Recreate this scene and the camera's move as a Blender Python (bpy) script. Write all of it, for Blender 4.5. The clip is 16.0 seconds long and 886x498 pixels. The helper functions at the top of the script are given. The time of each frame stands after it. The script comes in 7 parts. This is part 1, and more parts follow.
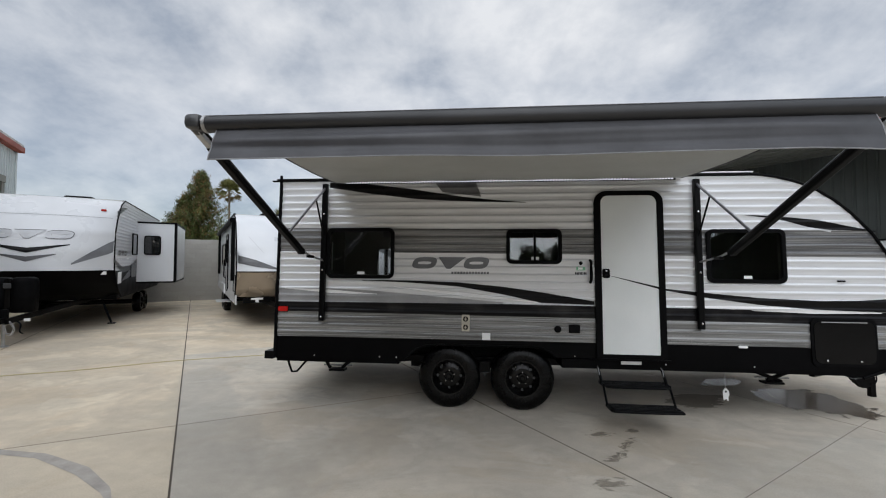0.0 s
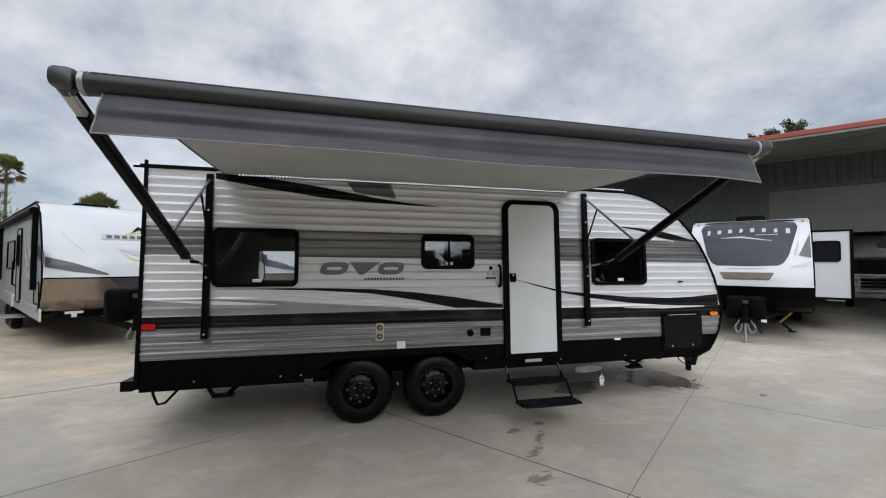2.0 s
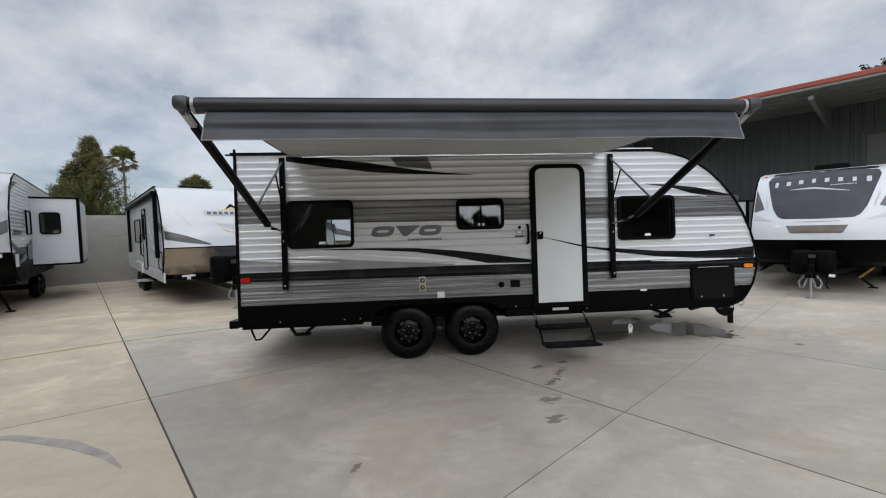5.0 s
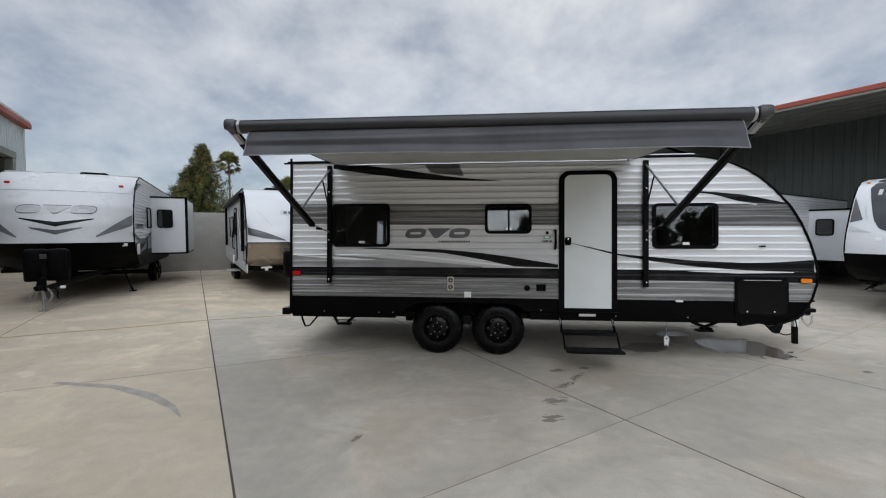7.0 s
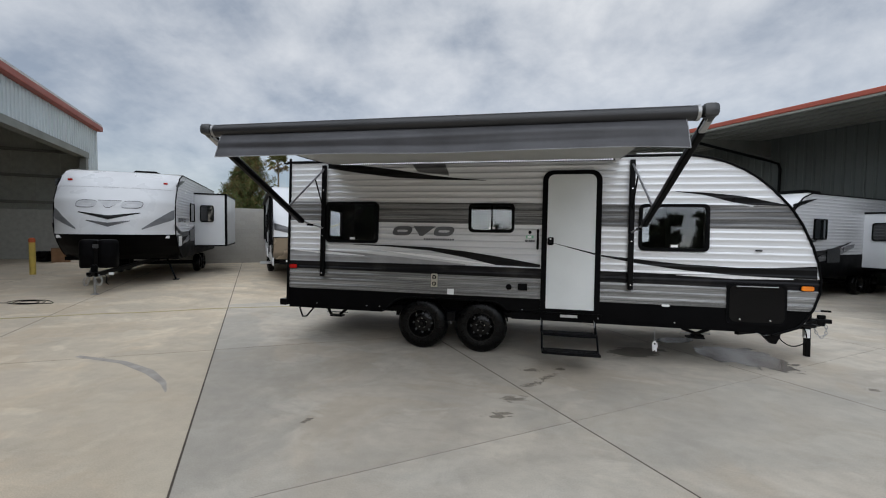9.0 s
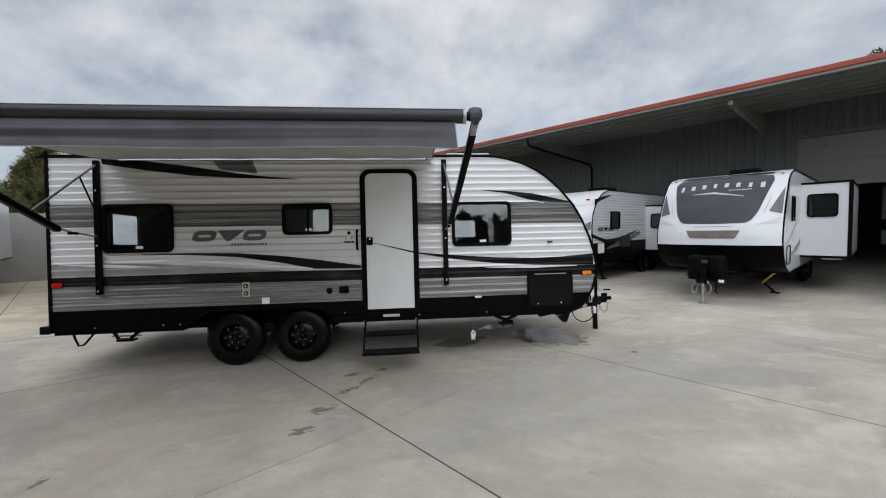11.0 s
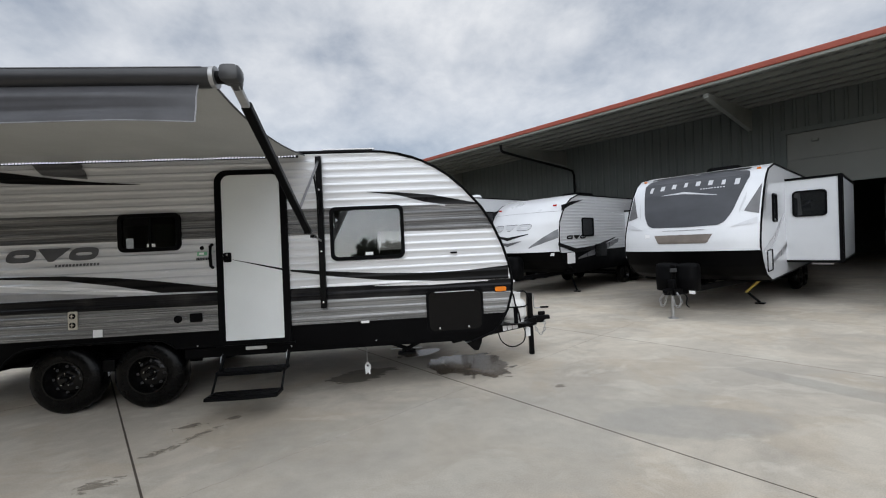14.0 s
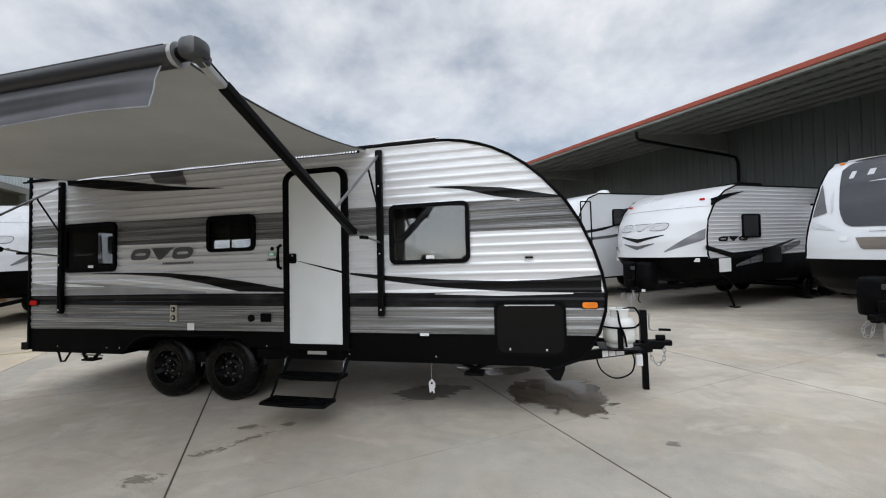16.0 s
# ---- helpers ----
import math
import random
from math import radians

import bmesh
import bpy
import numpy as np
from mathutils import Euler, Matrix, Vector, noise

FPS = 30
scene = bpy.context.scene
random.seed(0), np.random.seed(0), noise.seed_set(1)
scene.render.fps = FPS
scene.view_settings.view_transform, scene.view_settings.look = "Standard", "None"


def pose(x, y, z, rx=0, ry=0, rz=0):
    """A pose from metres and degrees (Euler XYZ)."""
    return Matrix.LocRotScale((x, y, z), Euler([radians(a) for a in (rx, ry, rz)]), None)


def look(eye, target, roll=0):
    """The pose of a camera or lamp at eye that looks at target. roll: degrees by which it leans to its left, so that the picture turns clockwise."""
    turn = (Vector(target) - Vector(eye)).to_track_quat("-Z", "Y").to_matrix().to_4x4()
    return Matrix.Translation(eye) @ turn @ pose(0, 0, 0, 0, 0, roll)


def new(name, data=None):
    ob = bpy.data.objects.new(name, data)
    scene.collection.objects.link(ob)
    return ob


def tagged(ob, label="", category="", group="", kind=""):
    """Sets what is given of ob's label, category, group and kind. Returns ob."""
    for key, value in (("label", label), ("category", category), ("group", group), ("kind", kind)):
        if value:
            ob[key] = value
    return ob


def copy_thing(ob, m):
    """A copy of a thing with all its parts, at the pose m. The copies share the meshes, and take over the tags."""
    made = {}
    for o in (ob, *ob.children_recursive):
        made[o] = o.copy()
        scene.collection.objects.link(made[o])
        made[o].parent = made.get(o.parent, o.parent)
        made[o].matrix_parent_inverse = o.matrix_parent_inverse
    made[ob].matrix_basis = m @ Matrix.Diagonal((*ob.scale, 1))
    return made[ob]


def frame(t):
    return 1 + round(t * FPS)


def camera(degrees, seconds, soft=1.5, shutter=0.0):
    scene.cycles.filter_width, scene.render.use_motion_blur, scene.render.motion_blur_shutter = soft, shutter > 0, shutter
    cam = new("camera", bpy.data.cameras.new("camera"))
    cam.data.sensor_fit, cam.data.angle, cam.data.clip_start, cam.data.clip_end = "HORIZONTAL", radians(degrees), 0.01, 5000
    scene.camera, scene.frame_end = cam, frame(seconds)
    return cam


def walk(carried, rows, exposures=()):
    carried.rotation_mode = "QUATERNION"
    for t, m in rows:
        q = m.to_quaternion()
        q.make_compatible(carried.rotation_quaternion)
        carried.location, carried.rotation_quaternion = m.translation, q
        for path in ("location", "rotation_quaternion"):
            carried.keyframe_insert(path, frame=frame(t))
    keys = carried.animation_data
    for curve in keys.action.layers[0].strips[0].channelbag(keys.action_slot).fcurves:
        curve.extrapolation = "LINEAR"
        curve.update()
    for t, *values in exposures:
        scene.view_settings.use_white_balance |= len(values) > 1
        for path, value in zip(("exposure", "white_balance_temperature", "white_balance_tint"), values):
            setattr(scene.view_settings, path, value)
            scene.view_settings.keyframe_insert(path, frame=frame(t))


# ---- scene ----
cam = camera(94.6, 16.0, soft=1.12)
PATH = [
    (0, 0.053, 0.027, 1.727, 91.76, -0.27, 5.45),
    (0.5, -0.078, 0.131, 1.732, 93.13, -0.63, 0.35),
    (1, -0.281, 0.197, 1.769, 93.69, -1.01, -5.29),
    (1.5, -0.542, 0.256, 1.821, 93.01, -0.69, -10.49),
    (2, -0.593, 0.257, 1.782, 91.87, -0.25, -14.44),
    (2.5, -0.573, 0.239, 1.755, 90.31, -0.18, -17.24),
    (3, -0.508, 0.134, 1.750, 88.78, -0.50, -17.77),
    (3.5, -0.435, -0.036, 1.730, 87.46, -0.39, -15.44),
    (4, -0.407, -0.173, 1.720, 87.42, 0.44, -11.91),
    (4.5, -0.381, -0.350, 1.719, 87.30, 1.20, -8.47),
    (5.1, -0.315, -0.526, 1.719, 87.24, 1.61, -4.56),
    (5.75, -0.157, -0.695, 1.720, 87.37, 1.33, -0.72),
    (6.4, 0.063, -0.806, 1.722, 87.55, 0.68, 2.70),
    (7, 0.296, -0.822, 1.727, 87.63, 0.11, 5.43),
    (7.5, 0.464, -0.818, 1.743, 87.78, -0.20, 7.56),
    (8, 0.709, -0.769, 1.739, 87.65, -0.64, 9.77),
    (8.2, 0.779, -0.764, 1.737, 87.55, -0.70, 10.52),
    (8.75, 1.039, -0.793, 1.732, 87.37, -0.90, 11.98),
    (9.3, 1.289, -0.878, 1.728, 87.29, -0.71, 11.23),
    (9.85, 1.516, -0.927, 1.726, 87.28, -0.25, 7.98),
    (10.3, 1.672, -0.875, 1.727, 87.28, 0.27, 3.24),
    (10.5, 1.718, -0.847, 1.732, 87.12, 0.41, 0.55),
    (11, 1.851, -0.646, 1.759, 87.02, 1.13, -6.00),
    (11.5, 2.061, -0.493, 1.725, 87.24, 2.00, -10.30),
    (12, 2.380, -0.419, 1.712, 87.33, 2.35, -12.45),
    (12.5, 2.672, -0.329, 1.701, 87.54, 2.41, -12.98),
    (13, 2.894, -0.154, 1.684, 87.99, 2.50, -12.30),
    (13.5, 3.099, 0.040, 1.705, 88.50, 2.61, -9.56),
    (14, 3.394, 0.206, 1.665, 88.95, 2.66, -5.04),
    (14.5, 3.629, 0.374, 1.658, 89.10, 2.54, -0.33),
    (15, 3.771, 0.610, 1.630, 89.58, 2.56, 4.12),
    (15.5, 3.901, 0.818, 1.629, 90.11, 2.66, 8.83),
    (16, 4.056, 0.968, 1.652, 89.86, 2.19, 13.86),
]
walk(cam, [(t, pose(x, y, z, rx, ry, rz)) for t, x, y, z, rx, ry, rz in PATH],
     [(0, 0.0, 6450, 10), (3, 0.0, 6450, 10), (4.5, -0.05, 6420, 10), (7, -0.15, 6330, 9.6), (8.2, -0.15, 6330, 9.6), (10.5, -0.12, 6400, 10), (12, -0.10, 6420, 10), (13.5, -0.04, 6420, 10),
      (15, 0.02, 6420, 10), (16, 0.06, 6420, 10)])

# ---- world, sun, exposure ----
SUN_EL, SUN_AZ = 38.0, 184.0  # degrees; azimuth counted clockwise from +y
world = bpy.data.worlds.new("overcast_sky")
scene.world = world
world.use_nodes = True
wn, wl = world.node_tree.nodes, world.node_tree.links
wn.clear()


def wnode(kind, **props):
    n = wn.new(kind)
    for key, value in props.items():
        setattr(n, key, value)
    return n


sky = wnode("ShaderNodeTexSky", sky_type="NISHITA", sun_disc=False, sun_elevation=radians(SUN_EL), sun_rotation=radians(SUN_AZ))
sky_dim = wnode("ShaderNodeVectorMath", operation="SCALE")
sky_dim.inputs["Scale"].default_value = 0.10
wl.new(sky.outputs["Color"], sky_dim.inputs[0])
coord = wnode("ShaderNodeTexCoord")
sep = wnode("ShaderNodeSeparateXYZ")
wl.new(coord.outputs["Generated"], sep.inputs[0])
# clouds lie on a flat layer overhead: direction divided by its height
lift = wnode("ShaderNodeMath", operation="MAXIMUM")
lift.inputs[1].default_value = 0.0
wl.new(sep.outputs["Z"], lift.inputs[0])
lift2 = wnode("ShaderNodeMath", operation="ADD")
lift2.inputs[1].default_value = 0.55
wl.new(lift.outputs[0], lift2.inputs[0])
flat = wnode("ShaderNodeVectorMath", operation="DIVIDE")
wl.new(coord.outputs["Generated"], flat.inputs[0])
comb = wnode("ShaderNodeCombineXYZ")
for key in ("X", "Y", "Z"):
    wl.new(lift2.outputs[0], comb.inputs[key])
wl.new(comb.outputs[0], flat.inputs[1])


def cloud_noise(scale, detail, rough, seed):
    n = wnode("ShaderNodeTexNoise", noise_dimensions="4D")
    n.inputs["W"].default_value = seed
    n.inputs["Scale"].default_value, n.inputs["Detail"].default_value, n.inputs["Roughness"].default_value = scale, detail, rough
    n.inputs["Distortion"].default_value = 0.15
    wl.new(flat.outputs[0], n.inputs["Vector"])
    return n


big, small = cloud_noise(2.2, 5, 0.52, 5.7), cloud_noise(5.4, 7, 0.58, 8.4)
mixn = wnode("ShaderNodeMix", data_type="FLOAT")
mixn.inputs[0].default_value = 0.56
wl.new(big.outputs["Fac"], mixn.inputs[2])
wl.new(small.outputs["Fac"], mixn.inputs[3])
ramp = wnode("ShaderNodeValToRGB")
cr = ramp.color_ramp
cr.elements[0].position, cr.elements[0].color = 0.385, (0.38, 0.43, 0.51, 1)
cr.elements[1].position, cr.elements[1].color = 0.605, (0.83, 0.845, 0.87, 1)
mid = cr.elements.new(0.485)
mid.color = (0.60, 0.635, 0.69, 1)
wl.new(mixn.outputs[0], ramp.inputs[0])
# thin cloud: the blue sky shows through a little, more so low down
thin = wnode("ShaderNodeMapRange")
thin.inputs["From Min"].default_value, thin.inputs["From Max"].default_value = 0.0, 0.45
thin.inputs["To Min"].default_value, thin.inputs["To Max"].default_value = 0.46, 0.06
wl.new(sep.outputs["Z"], thin.inputs["Value"])
blend = wnode("ShaderNodeMix", data_type="RGBA")
wl.new(thin.outputs[0], blend.inputs[0])
wl.new(ramp.outputs["Color"], blend.inputs[6])
wl.new(sky_dim.outputs[0], blend.inputs[7])
# an overcast sky is brightest overhead
zenith = wnode("ShaderNodeMapRange", interpolation_type="SMOOTHSTEP")
zenith.inputs["From Min"].default_value, zenith.inputs["From Max"].default_value = 0.50, 1.0
zenith.inputs["To Min"].default_value, zenith.inputs["To Max"].default_value = 1.0, 1.5
wl.new(sep.outputs["Z"], zenith.inputs["Value"])
# and the cloud in front of the sun glows, wide and soft
glow_dot = wnode("ShaderNodeVectorMath", operation="DOT_PRODUCT")
glow_dot.inputs[1].default_value = (math.sin(radians(SUN_AZ)) * 0.92, math.cos(radians(SUN_AZ)) * 0.92, 0.39)
wl.new(coord.outputs["Generated"], glow_dot.inputs[0])
glow = wnode("ShaderNodeMapRange", interpolation_type="SMOOTHSTEP")
glow.inputs["From Min"].default_value, glow.inputs["From Max"].default_value = 0.0, 1.0
glow.inputs["To Min"].default_value, glow.inputs["To Max"].default_value = 1.0, 1.9
wl.new(glow_dot.outputs["Value"], glow.inputs["Value"])
bright = wnode("ShaderNodeMath", operation="MULTIPLY")
wl.new(zenith.outputs[0], bright.inputs[0])
wl.new(glow.outputs[0], bright.inputs[1])
bg = wnode("ShaderNodeBackground")
wl.new(bright.outputs[0], bg.inputs["Strength"])
wl.new(blend.outputs[2], bg.inputs["Color"])
wout = wnode("ShaderNodeOutputWorld")
wl.new(bg.outputs[0], wout.inputs["Surface"])

sun = new("sun", bpy.data.lights.new("sun", "SUN"))
sun.data.energy, sun.data.angle, sun.data.color = 1.0, radians(70), (0.97, 0.985, 1.0)
sun_way = Vector((math.sin(radians(SUN_AZ)) * math.cos(radians(SUN_EL)), math.cos(radians(SUN_AZ)) * math.cos(radians(SUN_EL)), math.sin(radians(SUN_EL))))
sun.matrix_world = look(sun_way * 50, (0, 0, 0))
scene.view_settings.exposure = 0.0

# ---- materials ----
def material(name, colour, rough=0.5, metal=0.0, spec=0.5, coat=0.0):
    m = bpy.data.materials.new(name)
    m.use_nodes = True
    b = m.node_tree.nodes["Principled BSDF"]
    b.inputs["Base Color"].default_value = (*colour, 1)
    b.inputs["Roughness"].default_value, b.inputs["Metallic"].default_value = rough, metal
    b.inputs["Specular IOR Level"].default_value, b.inputs["Coat Weight"].default_value = spec, coat
    return m


class Nodes:
    """A few shortcuts for building a node material."""

    def __init__(self, m):
        self.t = m.node_tree
        self.b = self.t.nodes["Principled BSDF"]

    def add(self, kind, **props):
        n = self.t.nodes.new(kind)
        for key, value in props.items():
            setattr(n, key, value)
        return n

    def link(self, a, b):
        self.t.links.new(a, b)

    def place(self, which="Object", scale=(1, 1, 1), turn=(0, 0, 0)):
        if which == "Position":
            out = self.add("ShaderNodeNewGeometry").outputs["Position"]
        else:
            out = self.add("ShaderNodeTexCoord").outputs[which]
        mp = self.add("ShaderNodeMapping")
        mp.inputs["Scale"].default_value = scale
        mp.inputs["Rotation"].default_value = turn
        self.link(out, mp.inputs["Vector"])
        return mp.outputs[0]

    def noise(self, at, scale, detail=4, rough=0.55, twist=0.0):
        n = self.add("ShaderNodeTexNoise")
        n.inputs["Scale"].default_value, n.inputs["Detail"].default_value = scale, detail
        n.inputs["Roughness"].default_value, n.inputs["Distortion"].default_value = rough, twist
        self.link(at, n.inputs["Vector"])
        return n.outputs["Fac"]

    def ramp(self, fac, *stops, step=False):
        r = self.add("ShaderNodeValToRGB")
        if step:
            r.color_ramp.interpolation = "CONSTANT"
        el = r.color_ramp.elements
        while len(el) > 1:
            el.remove(el[-1])
        for i, (at, c) in enumerate(stops):
            e = el[0] if i == 0 else el.new(at)
            e.position = at
            e.color = (c, c, c, 1) if isinstance(c, (int, float)) else (*c, 1)
        self.link(fac, r.inputs[0])
        return r.outputs["Color"]

    def mix(self, fac, a, b, how="MIX"):
        n = self.add("ShaderNodeMix", data_type="RGBA", blend_type=how)
        for i, v in ((0, fac), (6, a), (7, b)):
            socket = n.inputs[i]
            if isinstance(v, (int, float)):
                socket.default_value = v if i == 0 else (v, v, v, 1)
            elif isinstance(v, tuple):
                socket.default_value = (*v, 1)
            else:
                self.link(v, socket)
        return n.outputs[2]

    def math(self, how, a, b=0.0):
        n = self.add("ShaderNodeMath", operation=how)
        for socket, v in zip(n.inputs, (a, b)):
            if isinstance(v, (int, float)):
                socket.default_value = v
            else:
                self.link(v, socket)
        return n.outputs[0]

    def bump(self, height, strength, distance=0.01):
        n = self.add("ShaderNodeBump")
        n.inputs["Strength"].default_value, n.inputs["Distance"].default_value = strength, distance
        self.link(height, n.inputs["Height"])
        self.link(n.outputs[0], self.b.inputs["Normal"])

    def to(self, socket, value):
        self.link(value, self.b.inputs[socket])


def worn(name, colour, rough=0.5, metal=0.0, amount=0.12, scale=6.0, grain=60.0, relief=0.0, spec=0.5, coat=0.0):
    """A plain material with soft dirt and fine grain in colour and gloss."""
    m = material(name, colour, rough, metal, spec, coat)
    k = Nodes(m)
    at = k.place("Object")
    soft, fine = k.noise(at, scale, 4), k.noise(at, grain, 3)
    low = tuple(c * (1 - amount) for c in colour)
    high = tuple(min(1, c * (1 + amount * 0.6)) for c in colour)
    c = k.ramp(soft, (0.3, low), (0.7, high))
    c = k.mix(0.12, c, k.ramp(fine, (0.3, 0.35), (0.7, 0.65)), "OVERLAY")
    k.to("Base Color", c)
    k.to("Roughness", k.ramp(soft, (0.3, min(1, rough * 1.15 + 0.02)), (0.7, rough * 0.9)))
    if relief:
        k.bump(fine, relief, 0.004)
    return m


def concrete_material(name, gain):
    m = material(name, (0.36, 0.335, 0.30), 0.8, spec=0.35)
    k = Nodes(m)
    at = k.place("Position")
    sweep = k.place("Position", (0.70, 1.05, 1), (0, 0, radians(36.7)))
    big, mid_, fine, speck = k.noise(at, 0.16, 3, 0.5, 0.6), k.noise(sweep, 0.9, 6, 0.62, 1.2), k.noise(at, 7.0, 5), k.noise(at, 95.0, 2)
    base = k.ramp(mid_, (0.28, (0.275, 0.253, 0.225)), (0.5, (0.365, 0.335, 0.295)), (0.72, (0.445, 0.41, 0.36)))
    base = k.mix(k.ramp(big, (0.46, 0.0), (0.60, 0.7)), base, (0.30, 0.28, 0.255))
    # warm, rusty and pale patches where water has stood
    base = k.mix(k.ramp(k.noise(at, 0.75, 6, 0.6, 0.9), (0.50, 0.0), (0.56, 0.38), (0.70, 0.5)), base, (0.325, 0.278, 0.222))
    base = k.mix(k.ramp(k.noise(sweep, 1.9, 5, 0.62, 0.6), (0.54, 0.0), (0.62, 0.40)), base, (0.45, 0.43, 0.39))
    base = k.mix(k.ramp(k.noise(at, 2.6, 5, 0.6, 1.4), (0.58, 0.0), (0.66, 0.22)), base, (0.25, 0.235, 0.21))
    # old damp marks with soft, wandering edges
    damp = k.ramp(k.noise(sweep, 0.42, 6, 0.6, 1.6), (0.535, 0.0), (0.56, 0.24), (0.62, 0.34), (0.75, 0.40))
    base = k.mix(damp, base, (0.245, 0.232, 0.212))
    # broad grey patches where water has dried, each with a wandering edge; the widest dims the foreground, its lower
    # brightness put into the colour
    for (x, y, rx, ry, turn), tone, most in (((-2.5, 2.9, 1.25, 2.3, 36.7), (0.262, 0.248, 0.226), 0.55), ((1.6, 0.2, 5.5, 2.1, 0.0), (0.275, 0.262, 0.240), 0.38), ((3.6, 3.5, 2.6, 0.95, 15.0), (0.282, 0.272, 0.252), 0.50),
                                             ((5.75, 3.55, 0.85, 0.32, -12.0), (0.235, 0.232, 0.224), 0.42), ((7.6, 4.0, 0.9, 0.16, -62.0), (0.235, 0.228, 0.214), 0.5), ((-3.5, 5.0, 0.42, 1.5, 36.7), (0.265, 0.255, 0.236), 0.5)):
        mp = k.add("ShaderNodeMapping", vector_type="TEXTURE")
        mp.inputs["Location"].default_value, mp.inputs["Rotation"].default_value, mp.inputs["Scale"].default_value = (x, y, 0), (0, 0, radians(turn)), (rx, ry, 1)
        k.link(k.add("ShaderNodeNewGeometry").outputs["Position"], mp.inputs["Vector"])
        far = k.add("ShaderNodeVectorMath", operation="LENGTH")
        k.link(mp.outputs[0], far.inputs[0])
        v = k.math("ADD", far.outputs["Value"], k.math("MULTIPLY", k.math("SUBTRACT", k.noise(at, 0.9, 6, 0.6, 0.8), 0.5), 1.3))
        base = k.mix(k.ramp(v, (0.80, most), (0.93, most * 0.55), (1.15, 0.0)), base, tone)
    base = k.mix(0.30, base, k.ramp(fine, (0.25, 0.38), (0.75, 0.62)), "OVERLAY")
    base = k.mix(0.22, base, k.ramp(speck, (0.3, 0.3), (0.7, 0.7)), "OVERLAY")
    info = k.add("ShaderNodeObjectInfo")
    base = k.mix(0.25, base, k.ramp(info.outputs["Random"], (0.0, 0.42), (1.0, 0.58)), "OVERLAY")
    k.to("Base Color", k.mix(1.0, base, gain, "MULTIPLY"))
    k.to("Roughness", k.ramp(mid_, (0.3, 0.62), (0.7, 0.86)))
    k.bump(k.mix(0.5, fine, speck), 0.25, 0.004)
    return m


def siding_material(name="siding_paint", bands=True):
    """Ribbed aluminium siding, painted in level bands with fine streaks running lengthwise."""
    m = material(name, (0.8, 0.8, 0.8), 0.26, 0.22, 0.6, 0.0)
    k = Nodes(m)
    at = k.place("Object")
    parts = k.add("ShaderNodeSeparateXYZ")
    k.link(at, parts.inputs[0])
    streak = k.noise(k.place("Object", (0.6, 1, 45)), 1.6, 5, 0.6)
    broad = k.noise(k.place("Object", (0.25, 1, 7)), 1.3, 3, 0.5)
    white = k.mix(0.16, (0.655, 0.664, 0.68), k.ramp(streak, (0.35, (0.50, 0.505, 0.515)), (0.62, (0.84, 0.845, 0.855))))
    dirt = k.noise(at, 2.2, 5)
    hair = k.noise(k.place("Object", (0.35, 1, 130)), 1.7, 3, 0.6)
    if bands:
        level = k.math("ADD", parts.outputs["Z"], k.math("MULTIPLY", parts.outputs["X"], 0.008))
        level = k.math("DIVIDE", level, 3.0)
        grey = k.ramp(streak, (0.36, (0.062, 0.062, 0.064)), (0.5, (0.095, 0.095, 0.097)), (0.68, (0.21, 0.21, 0.21)))
        grey2 = k.ramp(streak, (0.36, (0.095, 0.095, 0.095)), (0.52, (0.15, 0.15, 0.148)), (0.68, (0.26, 0.26, 0.255)))
        black = k.ramp(streak, (0.4, (0.006, 0.006, 0.007)), (0.7, (0.022, 0.022, 0.024)))
        hairline = k.ramp(hair, (0.56, 0.0), (0.64, 0.55))
        grey, grey2 = k.mix(hairline, grey, (0.42, 0.42, 0.42)), k.mix(hairline, grey2, (0.62, 0.62, 0.61))
        is_grey = k.ramp(level, (0.0, 0), (1.825 / 3, 1), (2.112 / 3, 0), step=True)
        is_black = k.ramp(level, (0.0, 0), (1.100 / 3, 1), (1.232 / 3, 0), step=True)
        is_low = k.ramp(level, (0.0, 1), (1.100 / 3, 0), step=True)
        white = k.mix(is_grey, white, k.mix(k.ramp(broad, (0.45, 0.0), (0.65, 0.14)), grey, (0.45, 0.45, 0.45)))
        white = k.mix(is_black, white, black)
        k.to("Specular IOR Level", k.ramp(is_black, (0.0, 0.6), (1.0, 0.12)))
        white = k.mix(is_low, white, k.mix(k.ramp(broad, (0.45, 0.0), (0.65, 0.20)), grey2, (0.5, 0.5, 0.49)))
    k.to("Base Color", k.mix(k.ramp(dirt, (0.5, 0.0), (0.8, 0.10)), white, (0.35, 0.33, 0.3)))
    k.to("Roughness", k.ramp(streak, (0.3, 0.28), (0.7, 0.20)))
    return m


def leaf_material(name, dark, light):
    m = material(name, dark, 0.6, spec=0.3)
    k = Nodes(m)
    g = k.add("ShaderNodeNewGeometry")
    c = k.ramp(g.outputs["Random Per Island"], (0.0, dark), (1.0, light))
    k.to("Base Color", k.mix(0.35, c, k.ramp(k.noise(k.place("Position"), 0.9, 3), (0.3, 0.25), (0.7, 0.75)), "OVERLAY"))
    return m


